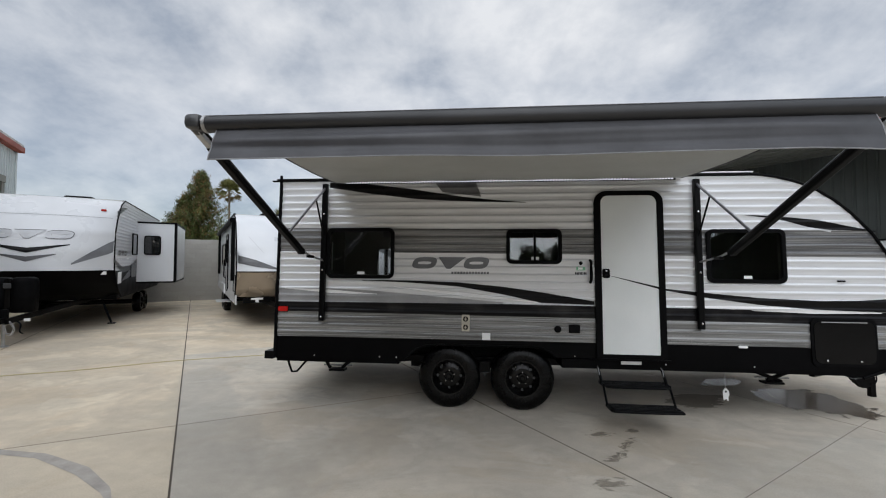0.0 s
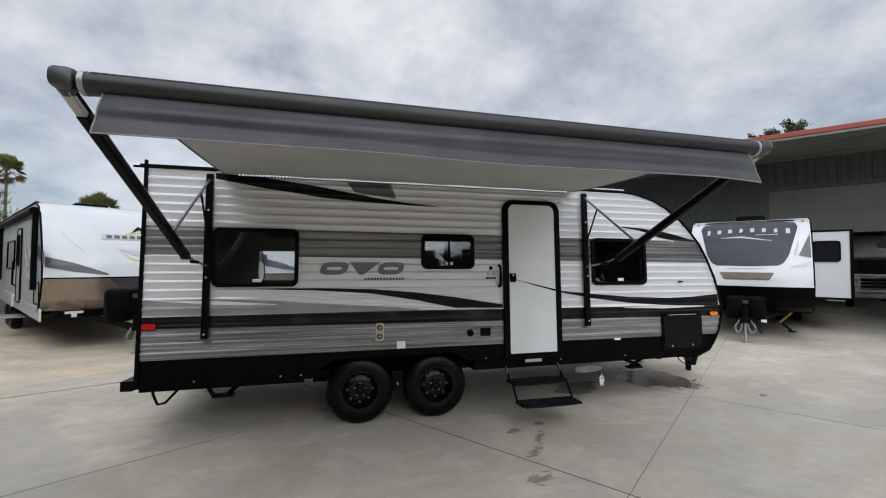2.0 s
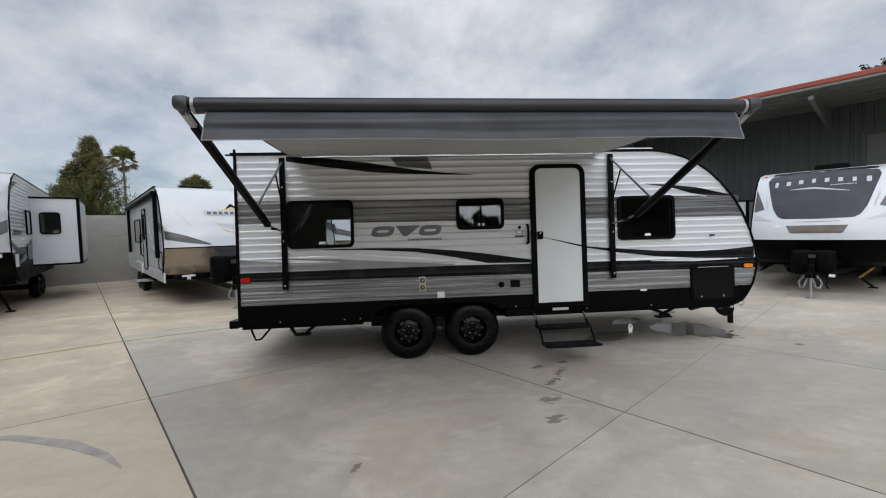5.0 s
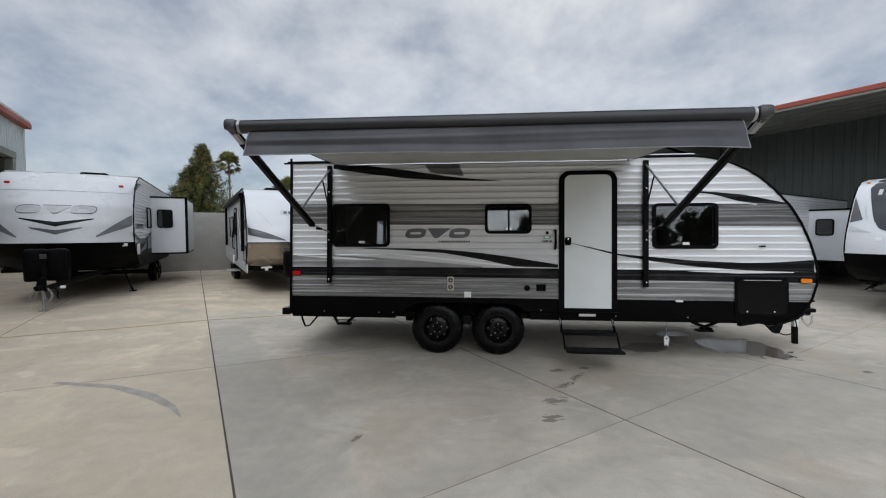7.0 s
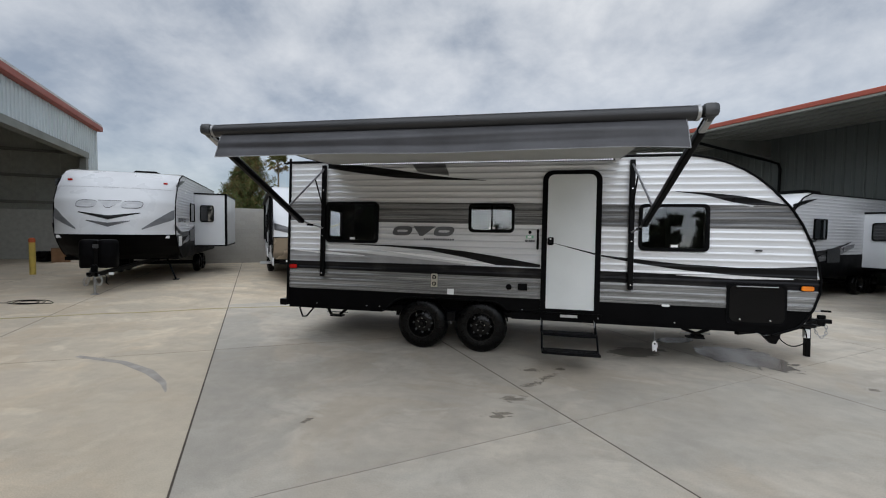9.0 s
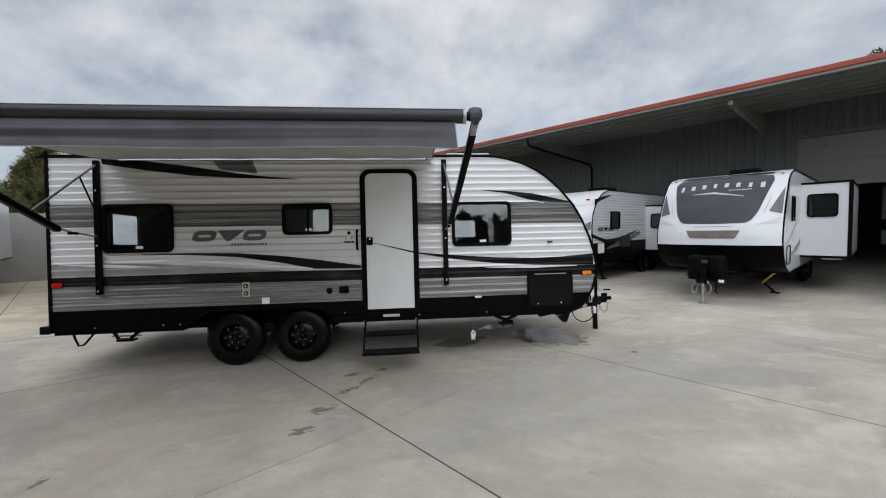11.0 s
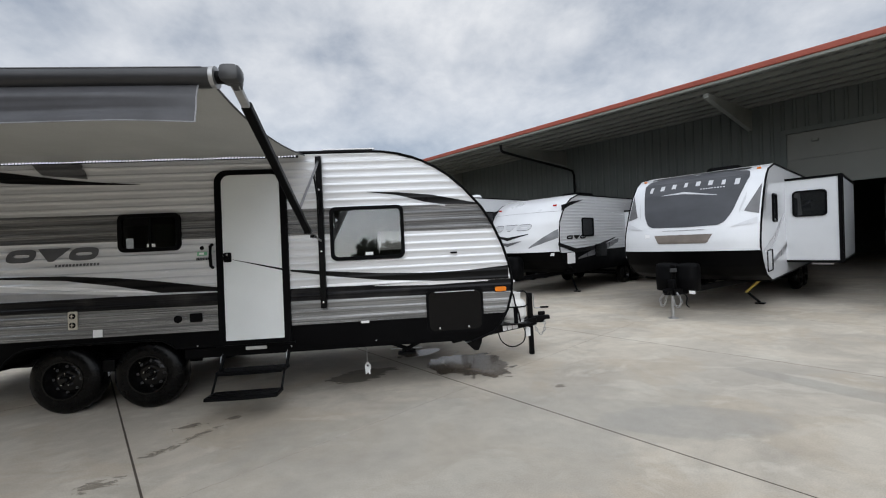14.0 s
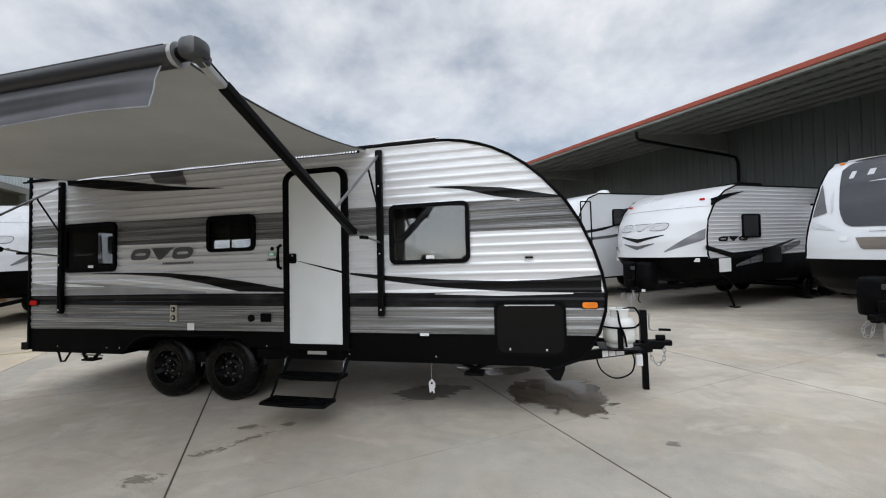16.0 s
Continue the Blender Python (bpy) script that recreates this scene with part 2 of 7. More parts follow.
def block_material():
    m = material("concrete_block", (0.32, 0.31, 0.285), 0.9, spec=0.25)
    k = Nodes(m)
    at = k.place("Position")
    info = k.add("ShaderNodeObjectInfo")
    g = k.add("ShaderNodeNewGeometry")
    c = k.ramp(g.outputs["Random Per Island"], (0.0, (0.33, 0.315, 0.285)), (1.0, (0.40, 0.385, 0.35)))
    c = k.mix(0.4, c, k.ramp(info.outputs["Random"], (0.0, 0.44), (1.0, 0.56)), "OVERLAY")
    c = k.mix(k.ramp(k.noise(at, 0.7, 5), (0.5, 0.0), (0.75, 0.45)), c, (0.27, 0.26, 0.235))
    k.to("Base Color", k.mix(0.3, c, k.ramp(k.noise(at, 40, 3), (0.3, 0.35), (0.7, 0.65)), "OVERLAY"))
    k.bump(k.noise(at, 60, 3), 0.4, 0.005)
    return m


CONCRETE = concrete_material("concrete", (1.31, 1.285, 1.215))
CONCRETE_PALE = concrete_material("pale_concrete", (1.62, 1.50, 1.29))
JOINT = worn("joint_filler", (0.075, 0.061, 0.048), 0.95)


def stain_material(name, colour, rough, strength, start, soft, amount, scale, squash=(1, 1, 1), turn=0.0, spec=0.5):
    """A mark on the slabs with a wandering, broken edge; the concrete shows through round it."""
    m = material(name, colour, rough, spec=spec)
    k = Nodes(m)
    gen = k.add("ShaderNodeTexCoord").outputs["Generated"]
    mp = k.add("ShaderNodeMapping")
    mp.inputs["Scale"].default_value, mp.inputs["Location"].default_value = (2, 2, 0), (-1, -1, 0)
    k.link(gen, mp.inputs["Vector"])
    far = k.add("ShaderNodeVectorMath", operation="LENGTH")
    k.link(mp.outputs[0], far.inputs[0])
    wander = k.noise(k.place("Position", squash, (0, 0, radians(turn))), scale, 6, 0.6, 0.5)
    v = k.math("ADD", k.math("SUBTRACT", 1.0, far.outputs["Value"]), k.math("MULTIPLY", k.math("SUBTRACT", wander, 0.5), amount))
    k.to("Alpha", k.ramp(v, (start, 0.0), (start + soft, strength)))
    tint = k.noise(k.place("Position"), 4.0, 4)
    k.to("Base Color", k.ramp(tint, (0.3, tuple(c * 0.75 for c in colour)), (0.7, tuple(c * 1.2 for c in colour))))
    return m


WET = stain_material("standing_water", (0.16, 0.13, 0.10), 0.09, 0.85, 0.34, 0.07, 1.2, 2.6, spec=0.32)
DAMP = stain_material("damp_concrete", (0.17, 0.145, 0.115), 0.5, 0.85, 0.34, 0.04, 1.3, 7.0, (0.5, 1.6, 1), -50)
DRIP = stain_material("drip_stain", (0.20, 0.165, 0.125), 0.6, 0.45, 0.54, 0.12, 2.3, 15.0, (0.7, 1.5, 1), -45)
SIDING = siding_material()
SIDING_PLAIN = siding_material("siding_plain", bands=False)
WEDGE_GREY = worn("streaky_grey_vinyl", (0.30, 0.30, 0.305), 0.32, amount=0.3, scale=2)
GELCOAT = worn("white_gelcoat", (0.66, 0.675, 0.695), 0.22, amount=0.05, scale=1.2, coat=0.3)
SILVER = worn("silver_gelcoat", (0.62, 0.63, 0.645), 0.28, amount=0.06, scale=1.2, coat=0.3)
WHITE_DOOR = worn("white_door_skin", (0.76, 0.78, 0.77), 0.42, amount=0.05, scale=1.5, relief=0.02)
BLACK_SKIRT = worn("black_skirt", (0.0025, 0.0025, 0.0028), 0.42, amount=0.35, scale=3, spec=0.04)
BLACK_GLOSS = worn("black_gloss", (0.0028, 0.0028, 0.003), 0.16, amount=0.3, spec=0.16)
BLACK_METAL = worn("black_powder_coat", (0.0025, 0.0025, 0.0028), 0.32, amount=0.3, scale=8, spec=0.08)
CAP_PLASTIC = worn("grey_black_plastic", (0.042, 0.043, 0.045), 0.32, amount=0.2, scale=8)
BLACK_PLASTIC = worn("black_plastic", (0.003, 0.003, 0.0034), 0.5, amount=0.3, scale=8, relief=0.03, spec=0.05)
DECAL_BLACK = worn("black_vinyl", (0.004, 0.004, 0.0045), 0.3, amount=0.2, spec=0.15)
DECAL_GREY = worn("grey_vinyl", (0.10, 0.10, 0.105), 0.3, amount=0.25, scale=3)
DECAL_MID = worn("mid_grey_vinyl", (0.24, 0.24, 0.25), 0.3, amount=0.2, scale=3)
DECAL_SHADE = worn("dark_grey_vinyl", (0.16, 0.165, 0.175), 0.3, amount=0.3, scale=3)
DECAL_SILVER = worn("silver_vinyl", (0.52, 0.53, 0.55), 0.28, amount=0.1)
DECAL_TAUPE = worn("taupe_vinyl", (0.15, 0.125, 0.105), 0.35, amount=0.2)
DECAL_YELLOW = worn("yellow_vinyl", (0.72, 0.56, 0.06), 0.35)
DECAL_WHITE = worn("white_vinyl", (0.78, 0.78, 0.78), 0.3, amount=0.04)
CHAMPAGNE = worn("champagne_cap", (0.33, 0.28, 0.225), 0.24, metal=0.5, amount=0.12, scale=1.0)
RUBBER = worn("tyre_rubber", (0.0018, 0.0018, 0.0019), 0.26, amount=0.35, scale=9, relief=0.012, spec=0.15)
VENT_GREY = worn("vent_hole_grey", (0.03, 0.03, 0.031), 0.5)
STEEL_BLACK = worn("black_wheel", (0.0028, 0.0028, 0.0028), 0.16, amount=0.3, spec=0.22)
CHROME = worn("chrome", (0.62, 0.62, 0.63), 0.18, metal=1.0)
GALV = worn("galvanised_steel", (0.42, 0.42, 0.42), 0.42, metal=0.8, amount=0.2)
DARK_ALUMINIUM = worn("dull_aluminium", (0.20, 0.20, 0.21), 0.30, metal=1.0)
ALUMINIUM = worn("aluminium", (0.55, 0.55, 0.56), 0.35, metal=0.9)
TANK_WHITE = worn("white_tank_enamel", (0.72, 0.72, 0.69), 0.3, amount=0.08)
BEIGE_PLASTIC = worn("beige_plastic", (0.48, 0.44, 0.36), 0.5)
AMBER = worn("amber_lens", (0.75, 0.20, 0.01), 0.2)
RED_LENS = worn("red_lens", (0.42, 0.012, 0.01), 0.2)
GREEN_STICKER = worn("green_sticker", (0.16, 0.42, 0.25), 0.4)
YELLOW_HOSE = worn("yellow_hose_rubber", (0.50, 0.43, 0.24), 0.6)
TYRE_MARK = worn("tyre_scuff", (0.35, 0.32, 0.285), 0.75, amount=0.2)
YELLOW_PAINT = worn("yellow_paint", (0.62, 0.46, 0.10), 0.5)
ORANGE_PAINT = worn("orange_paint", (0.5, 0.10, 0.03), 0.6)
AWNING_TOP = worn("dark_awning_vinyl", (0.016, 0.016, 0.018), 0.42, amount=0.25, scale=2)
AWNING_UNDER = worn("pale_awning_vinyl", (0.47, 0.475, 0.455), 0.6, amount=0.08, scale=1.5)
VALANCE = worn("grey_valance_vinyl", (0.052, 0.052, 0.057), 0.42, amount=0.3, scale=3, spec=0.35)
RED_TRIM = worn("red_roof_trim", (0.30, 0.062, 0.036), 0.5, amount=0.15, scale=1.0)
SHEET_GREEN = worn("sage_sheet_metal", (0.098, 0.108, 0.098), 0.5, amount=0.12, scale=0.6)
SHEET_PALE = worn("pale_sheet_metal", (0.56, 0.62, 0.635), 0.5, amount=0.1, scale=0.6)
SOFFIT = worn("soffit_sheet_metal", (0.19, 0.195, 0.172), 0.55, amount=0.15, scale=0.8)
DOOR_SHEET = worn("roller_door_sheet", (0.205, 0.203, 0.186), 0.55, amount=0.1, scale=0.6)
ROOF_GREY = worn("roof_membrane", (0.55, 0.55, 0.53), 0.7)
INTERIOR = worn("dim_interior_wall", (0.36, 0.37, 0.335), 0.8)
HALL_INSIDE = worn("hall_gloom_lining", (0.06, 0.06, 0.056), 0.8)
PLINTH = worn("painted_block_plinth", (0.52, 0.52, 0.48), 0.8)
CARDBOARD = worn("brown_cardboard", (0.24, 0.13, 0.065), 0.8)
BARK = worn("bark", (0.13, 0.10, 0.075), 0.9, amount=0.35, relief=0.5)
PALM_BARK = worn("palm_bark", (0.17, 0.135, 0.10), 0.9, amount=0.35, relief=0.5)
CONIFER = leaf_material("conifer_needles", (0.028, 0.052, 0.014), (0.12, 0.15, 0.04))
CONIFER_BROWN = leaf_material("conifer_cones", (0.10, 0.055, 0.02), (0.22, 0.13, 0.05))
PALM_LEAF = leaf_material("palm_fronds", (0.10, 0.11, 0.034), (0.27, 0.26, 0.10))
PALM_DEAD = leaf_material("dry_palm_fronds", (0.20, 0.15, 0.07), (0.34, 0.27, 0.14))
BROADLEAF = leaf_material("tree_leaves", (0.03, 0.04, 0.022), (0.075, 0.095, 0.045))
BLOCK = block_material()
MORTAR = worn("mortar", (0.30, 0.29, 0.265), 0.95)


def glass_material(name, colour, rough=0.03):
    m = material(name, colour, rough, spec=0.75, coat=0.5)
    m.node_tree.nodes["Principled BSDF"].inputs["Coat Roughness"].default_value = 0.02
    return m


DARK_GLASS = glass_material("tinted_glass", (0.012, 0.013, 0.014))
CAP_GLASS = worn("cap_vinyl", (0.045, 0.048, 0.055), 0.35, amount=0.25, scale=1.5, spec=0.35)


def clear_glass():
    """Tinted window glass: see-through, with the mirror image that its angle gives."""
    m = bpy.data.materials.new("clear_tinted_glass")
    m.use_nodes = True
    t = m.node_tree
    t.nodes.remove(t.nodes["Principled BSDF"])
    see, shine = t.nodes.new("ShaderNodeBsdfTransparent"), t.nodes.new("ShaderNodeBsdfGlossy")
    see.inputs["Color"].default_value = (0.92, 0.93, 0.935, 1)
    shine.inputs["Roughness"].default_value = 0.015
    facing, power, scale, both = t.nodes.new("ShaderNodeLayerWeight"), t.nodes.new("ShaderNodeMath"), t.nodes.new("ShaderNodeMapRange"), t.nodes.new("ShaderNodeMixShader")
    facing.inputs["Blend"].default_value = 0.5
    power.operation = "POWER"
    power.inputs[1].default_value = 5.0
    scale.inputs["To Min"].default_value, scale.inputs["To Max"].default_value = 0.075, 1.0
    t.links.new(facing.outputs["Facing"], power.inputs[0])
    t.links.new(power.outputs[0], scale.inputs["Value"])
    t.links.new(scale.outputs[0], both.inputs[0])
    t.links.new(see.outputs[0], both.inputs[1])
    t.links.new(shine.outputs[0], both.inputs[2])
    t.links.new(both.outputs[0], t.nodes["Material Output"].inputs["Surface"])
    return m


WINDOW_GLASS = clear_glass()
CABIN = worn("cabin_gloom_lining", (0.035, 0.030, 0.026), 0.6, amount=0.3, scale=3)
LED = material("led_lamps", (0.8, 0.8, 0.9))
LED.node_tree.nodes["Principled BSDF"].inputs["Emission Color"].default_value = (0.86, 0.88, 1.0, 1)
LED.node_tree.nodes["Principled BSDF"].inputs["Emission Strength"].default_value = 0.9

# ---- building tools ----
def part(name, bm, mat, parent=None, label="", smooth=False, kind=""):
    """Links a bmesh as one mesh object, under a thing or a part where one is given."""
    me = bpy.data.meshes.new(name)
    bmesh.ops.recalc_face_normals(bm, faces=bm.faces)
    if smooth:
        for f in bm.faces:
            f.smooth = True
    bm.to_mesh(me)
    bm.free()
    for m in mat if isinstance(mat, (list, tuple)) else (mat,):
        me.materials.append(m)
    ob = new(name, me)
    if smooth:
        me.set_sharp_from_angle(angle=radians(40))
    if parent is not None:
        attach(ob, parent)
    return tagged(ob, label=label, kind=kind)


def attach(ob, parent):
    """Makes ob a child; both are described in the coordinates of the thing."""
    ob.parent = parent
    base = parent.get("base")
    if base is not None:
        ob.matrix_parent_inverse = Matrix.Translation([-v for v in base])


def thing(name, m, base=(0, 0, 0), label="", category="", group="", kind=""):
    """An Empty at the base of a thing. m carries the thing's coordinates into the world."""
    ob = new(name)
    ob.empty_display_size = 0.3
    ob.matrix_world = m @ Matrix.Translation(base)
    if any(base):
        ob["base"] = list(base)
    return tagged(ob, label, category, group, kind)


def box(bm, x0, x1, y0, y1, z0, z1, bevel=0.0, m=None):
    vs = [bm.verts.new((x, y, z)) for x in (x0, x1) for y in (y0, y1) for z in (z0, z1)]
    fs = [bm.faces.new([vs[i] for i in q]) for q in ((0, 1, 3, 2), (4, 6, 7, 5), (0, 4, 5, 1), (2, 3, 7, 6), (0, 2, 6, 4), (1, 5, 7, 3))]
    if bevel:
        es = list({e for f in fs for e in f.edges})
        made = bmesh.ops.bevel(bm, geom=es, offset=bevel, segments=2, affect="EDGES", profile=0.5)
        vs = list({v for f in made["faces"] for v in f.verts} | {v for v in vs if v.is_valid})
    if m is not None:
        bmesh.ops.transform(bm, matrix=m, verts=[v for v in vs if v.is_valid])
    return bm


def boxes(*rows, bevel=0.0):
    bm = bmesh.new()
    for r in rows:
        box(bm, *r, bevel=bevel)
    return bm


def tube(bm, a, b, r, r2=None, seg=14, caps=True):
    """A round bar from a to b."""
    a, b = Vector(a), Vector(b)
    m = Matrix.Translation((a + b) / 2) @ (b - a).to_track_quat("Z", "Y").to_matrix().to_4x4()
    bmesh.ops.create_cone(bm, cap_ends=caps, segments=seg, radius1=r, radius2=r if r2 is None else r2, depth=(b - a).length, matrix=m)
    return bm


def path_tube(bm, pts, r, seg=8):
    """A round bar along a chain of points, with mitred bends."""
    pts = [Vector(p) for p in pts]
    rings = []
    for i, p in enumerate(pts):
        d = (pts[min(i + 1, len(pts) - 1)] - pts[max(i - 1, 0)]).normalized()
        side = d.cross(Vector((0.13, 0.21, 0.97))).normalized()
        up = side.cross(d)
        rings.append([bm.verts.new(p + r * (math.cos(2 * math.pi * k / seg) * side + math.sin(2 * math.pi * k / seg) * up)) for k in range(seg)])
    for r0, r1 in zip(rings, rings[1:]):
        for k in range(seg):
            bm.faces.new((r0[k], r0[(k + 1) % seg], r1[(k + 1) % seg], r1[k]))
    bm.faces.new(rings[0][::-1])
    bm.faces.new(rings[-1])
    return bm


def bend(pts, n=6):
    """A chain of points bent softly through the given ones."""
    P, out = [Vector(p) for p in pts], []
    for i in range(len(P) - 1):
        p0, p1, p2, p3 = P[max(i - 1, 0)], P[i], P[i + 1], P[min(i + 2, len(P) - 1)]
        for k in range(n):
            t = k / n
            out.append(0.5 * ((2 * p1) + (p2 - p0) * t + (2 * p0 - 5 * p1 + 4 * p2 - p3) * t * t + (3 * p1 - p0 - 3 * p2 + p3) * t ** 3))
    return out + [P[-1]]


def rounded(x0, x1, z0, z1, r, n=6, radii=None):
    """The outline of a rectangle with rounded corners, anticlockwise from the lower right one; radii: one for each corner."""
    rr = radii or (r, r, r, r)
    out = []
    for (cx, cz, sx, sz, a), q in zip(((x1, z0, -1, 1, -90), (x1, z1, -1, -1, 0), (x0, z1, 1, -1, 90), (x0, z0, 1, 1, 180)), rr):
        for k in range(n + 1):
            t = radians(a + 90 * k / n)
            out.append((cx + sx * q + q * math.cos(t), cz + sz * q + q * math.sin(t)))
    return out


def plate(bm, outline, y0, y1, hole=None):
    """A flat plate in the xz plane between y0 (outer face) and y1, with the outline given and perhaps a hole of as many points."""
    def ring(pts, y):
        return [bm.verts.new((x, y, z)) for x, z in pts]

    n = len(outline)
    a, b = ring(outline, y0), ring(outline, y1)
    for k in range(n):
        bm.faces.new((a[k], a[(k + 1) % n], b[(k + 1) % n], b[k]))
    if hole is None:
        bm.faces.new(a)
        bm.faces.new(b)
    else:
        c, d = ring(hole, y0), ring(hole, y1)
        for k in range(n):
            j = (k + 1) % n
            bm.faces.new((a[k], a[j], c[j], c[k]))
            bm.faces.new((b[k], b[j], d[j], d[k]))
            bm.faces.new((c[k], c[j], d[j], d[k]))
    return bm


def wall_sheet(bm, us, vs, holes, place):
    """A flat sheet over breaks us and vs, leaving out the cells in holes (u0, u1, v0, v1); place(u, v) gives the points."""
    us = sorted(set(us) | {q for h in holes for q in h[:2]})
    vs = sorted(set(vs) | {q for h in holes for q in h[2:]})
    grid = [[bm.verts.new(place(u, v)) for v in vs] for u in us]
    for i in range(len(us) - 1):
        for j in range(len(vs) - 1):
            cu, cv = (us[i] + us[i + 1]) / 2, (vs[j] + vs[j + 1]) / 2
            if not any(h[0] < cu < h[1] and h[2] < cv < h[3] for h in holes):
                bm.faces.new((grid[i][j], grid[i + 1][j], grid[i + 1][j + 1], grid[i][j + 1]))
    return bm


def lerp(rows, x):
    """Straight lines through rows of (x, value), in rising x."""
    return float(np.interp(x, [r[0] for r in rows], [r[1] for r in rows]))


def ribbon(bm, top, low, surface, cols=40, rows=10, u0=None, u1=None):
    """A thin sheet between two edges, given as rows of (u, v), laid on surface(u, v)."""
    u0 = top[0][0] if u0 is None else u0
    u1 = top[-1][0] if u1 is None else u1
    grid = []
    for i in range(cols + 1):
        u = u0 + (u1 - u0) * i / cols
        t, b = lerp(top, u), lerp(low, u)
        grid.append([bm.verts.new(surface(u, b + (t - b) * j / rows)) for j in range(rows + 1)])
    for i in range(cols):
        for j in range(rows):
            bm.faces.new((grid[i][j], grid[i + 1][j], grid[i + 1][j + 1], grid[i][j + 1]))
    return bm


def lathe(bm, profile, centre, axis="Y", seg=36, first=True, last=True):
    """Turns rows of (radius, along) about an axis through centre."""
    rings = []
    for r, h in profile:
        ring = []
        for k in range(seg):
            c, s = r * math.cos(2 * math.pi * k / seg), r * math.sin(2 * math.pi * k / seg)
            p = (c, h, s) if axis == "Y" else (c, s, h) if axis == "Z" else (h, c, s)
            ring.append(bm.verts.new(Vector(centre) + Vector(p)))
        rings.append(ring)
    for a, b in zip(rings, rings[1:]):
        for k in range(seg):
            bm.faces.new((a[k], a[(k + 1) % seg], b[(k + 1) % seg], b[k]))
    if first:
        bm.faces.new(rings[0])
    if last:
        bm.faces.new(rings[-1][::-1])
    return bm


# the lot's grid: LOT carries (a, b, z), a along the buildings and b across them, into the world
LOT_YAW = 36.7
LOT_A = Vector((-math.sin(radians(LOT_YAW)), math.cos(radians(LOT_YAW)), 0))
LOT_B = Vector((math.cos(radians(LOT_YAW)), math.sin(radians(LOT_YAW)), 0))
# local x runs along LOT_B and local y along LOT_A
LOT = pose(0, 0, 0, 0, 0, LOT_YAW)

# ---- ground ----
bm = bmesh.new()
bmesh.ops.create_grid(bm, x_segments=8, y_segments=8, size=900)
bmesh.ops.translate(bm, verts=bm.verts, vec=(0, 0, -0.0028))
GROUND = part("ground", bm, JOINT, label="open concrete yard of a trailer dealer", kind="structure")


def stain(name, m, rx, ry, mat, label, z=0.0025, category="stain"):
    """A wet or damp mark lying on the slabs, up to rx and ry from its middle."""
    bm = bmesh.new()
    bm.faces.new([bm.verts.new((x, y, z)) for x, y in ((-rx, -ry), (rx, -ry), (rx, ry), (-rx, ry))])
    ob = part(name, bm, mat, label=label)
    ob.matrix_world = m
    return tagged(ob, category=category)


stain("puddle", pose(4.18, 5.60, 0, 0, 0, 36.7), 0.78, 0.86, WET, "shallow brown rain puddle on the concrete near the hitch", category="puddle")
stain("puddle", pose(3.45, 6.35, 0, 0, 0, 20), 0.6, 0.26, WET, "thin film of water under the trailer nose", category="puddle")
stain("damp_patch", pose(2.74, 5.5, 0, 0, 0, 30), 0.62, 0.36, DAMP, "narrow wet patch on the concrete beside the entry step")
for x, y, rx, ry, turn in ((1.24, 4.32, 0.26, 0.13, 10), (1.42, 4.10, 0.34, 0.09, 50), (1.26, 3.84, 0.34, 0.10, 45), (1.05, 3.38, 0.27, 0.16, 20), (0.93, 2.97, 0.22, 0.16, 30),
                           (1.58, 4.44, 0.15, 0.08, 30), (-0.75, 2.45, 0.14, 0.06, 60), (5.0, 4.6, 0.16, 0.08, 0)):
    stain("drip_stain", pose(x, y, 0, 0, 0, turn), rx, ry, DRIP, "small brown drip stain drying on the concrete")
# a long curved tyre mark on the slabs
bm = bmesh.new()
arc_top = [(-4.6, 0.06), (-3.8, 0.02), (-3.2, -0.16), (-2.75, -0.42), (-2.5, -0.66)]
arc_low = [(-4.6, -0.01), (-3.8, -0.07), (-3.2, -0.28), (-2.75, -0.50), (-2.5, -0.68)]
ribbon(bm, arc_top, arc_low, lambda u, v: Vector((u, 3.35 + v, 0.0025)), 40, 3)
tagged(part("tyre_mark", bm, TYRE_MARK, label="faint curved dark tyre mark on the concrete"), category="stain")


# ---- sheet metal buildings ----
def corrugated(bm, x0, x1, z0, z1, y, pitch=0.30, depth=0.03, out=-1):
    """Upright ribbed sheet in the xz plane at y, ribs standing out towards out."""
    n = max(1, round((x1 - x0) / pitch))
    p = (x1 - x0) / n
    xs, ys = [], []
    for i in range(n):
        for f, d in ((0.0, 0), (0.62, 0), (0.70, depth), (0.90, depth), (0.98, 0)):
            xs.append(x0 + (i + f) * p)
            ys.append(y + out * d)
    xs.append(x1), ys.append(y)
    low = [bm.verts.new((a, b, z0)) for a, b in zip(xs, ys)]
    top = [bm.verts.new((a, b, z1)) for a, b in zip(xs, ys)]
    for k in range(len(xs) - 1):
        bm.faces.new((low[k], low[k + 1], top[k + 1], top[k]))
    return bm


# The warehouse beyond the row of trailers. In its own frame x runs along the wall (towards -a), y away from the yard.
HALL = LOT @ pose(20.6, 0, 0, 0, 0, -90)
HALL_L, HALL_R = -27.0, 34.0   # ends of the wall
DOOR_L, DOOR_R, DOOR_TOP, DOOR_LOW = -0.65, 11.5, 4.68, 2.95
hall = thing("warehouse", HALL, (3, 0, 0), "long sage-green sheet metal warehouse with a red-edged canopy", "building")
bm = bmesh.new()
corrugated(bm, HALL_L, DOOR_L, 0, 6.1, 0)
corrugated(bm, DOOR_R, HALL_R, 0, 6.1, 0)
corrugated(bm, DOOR_L, DOOR_R, DOOR_TOP + 0.1, 6.1, 0)
box(bm, HALL_L, DOOR_L, 0.01, 0.2, 0, 6.1)
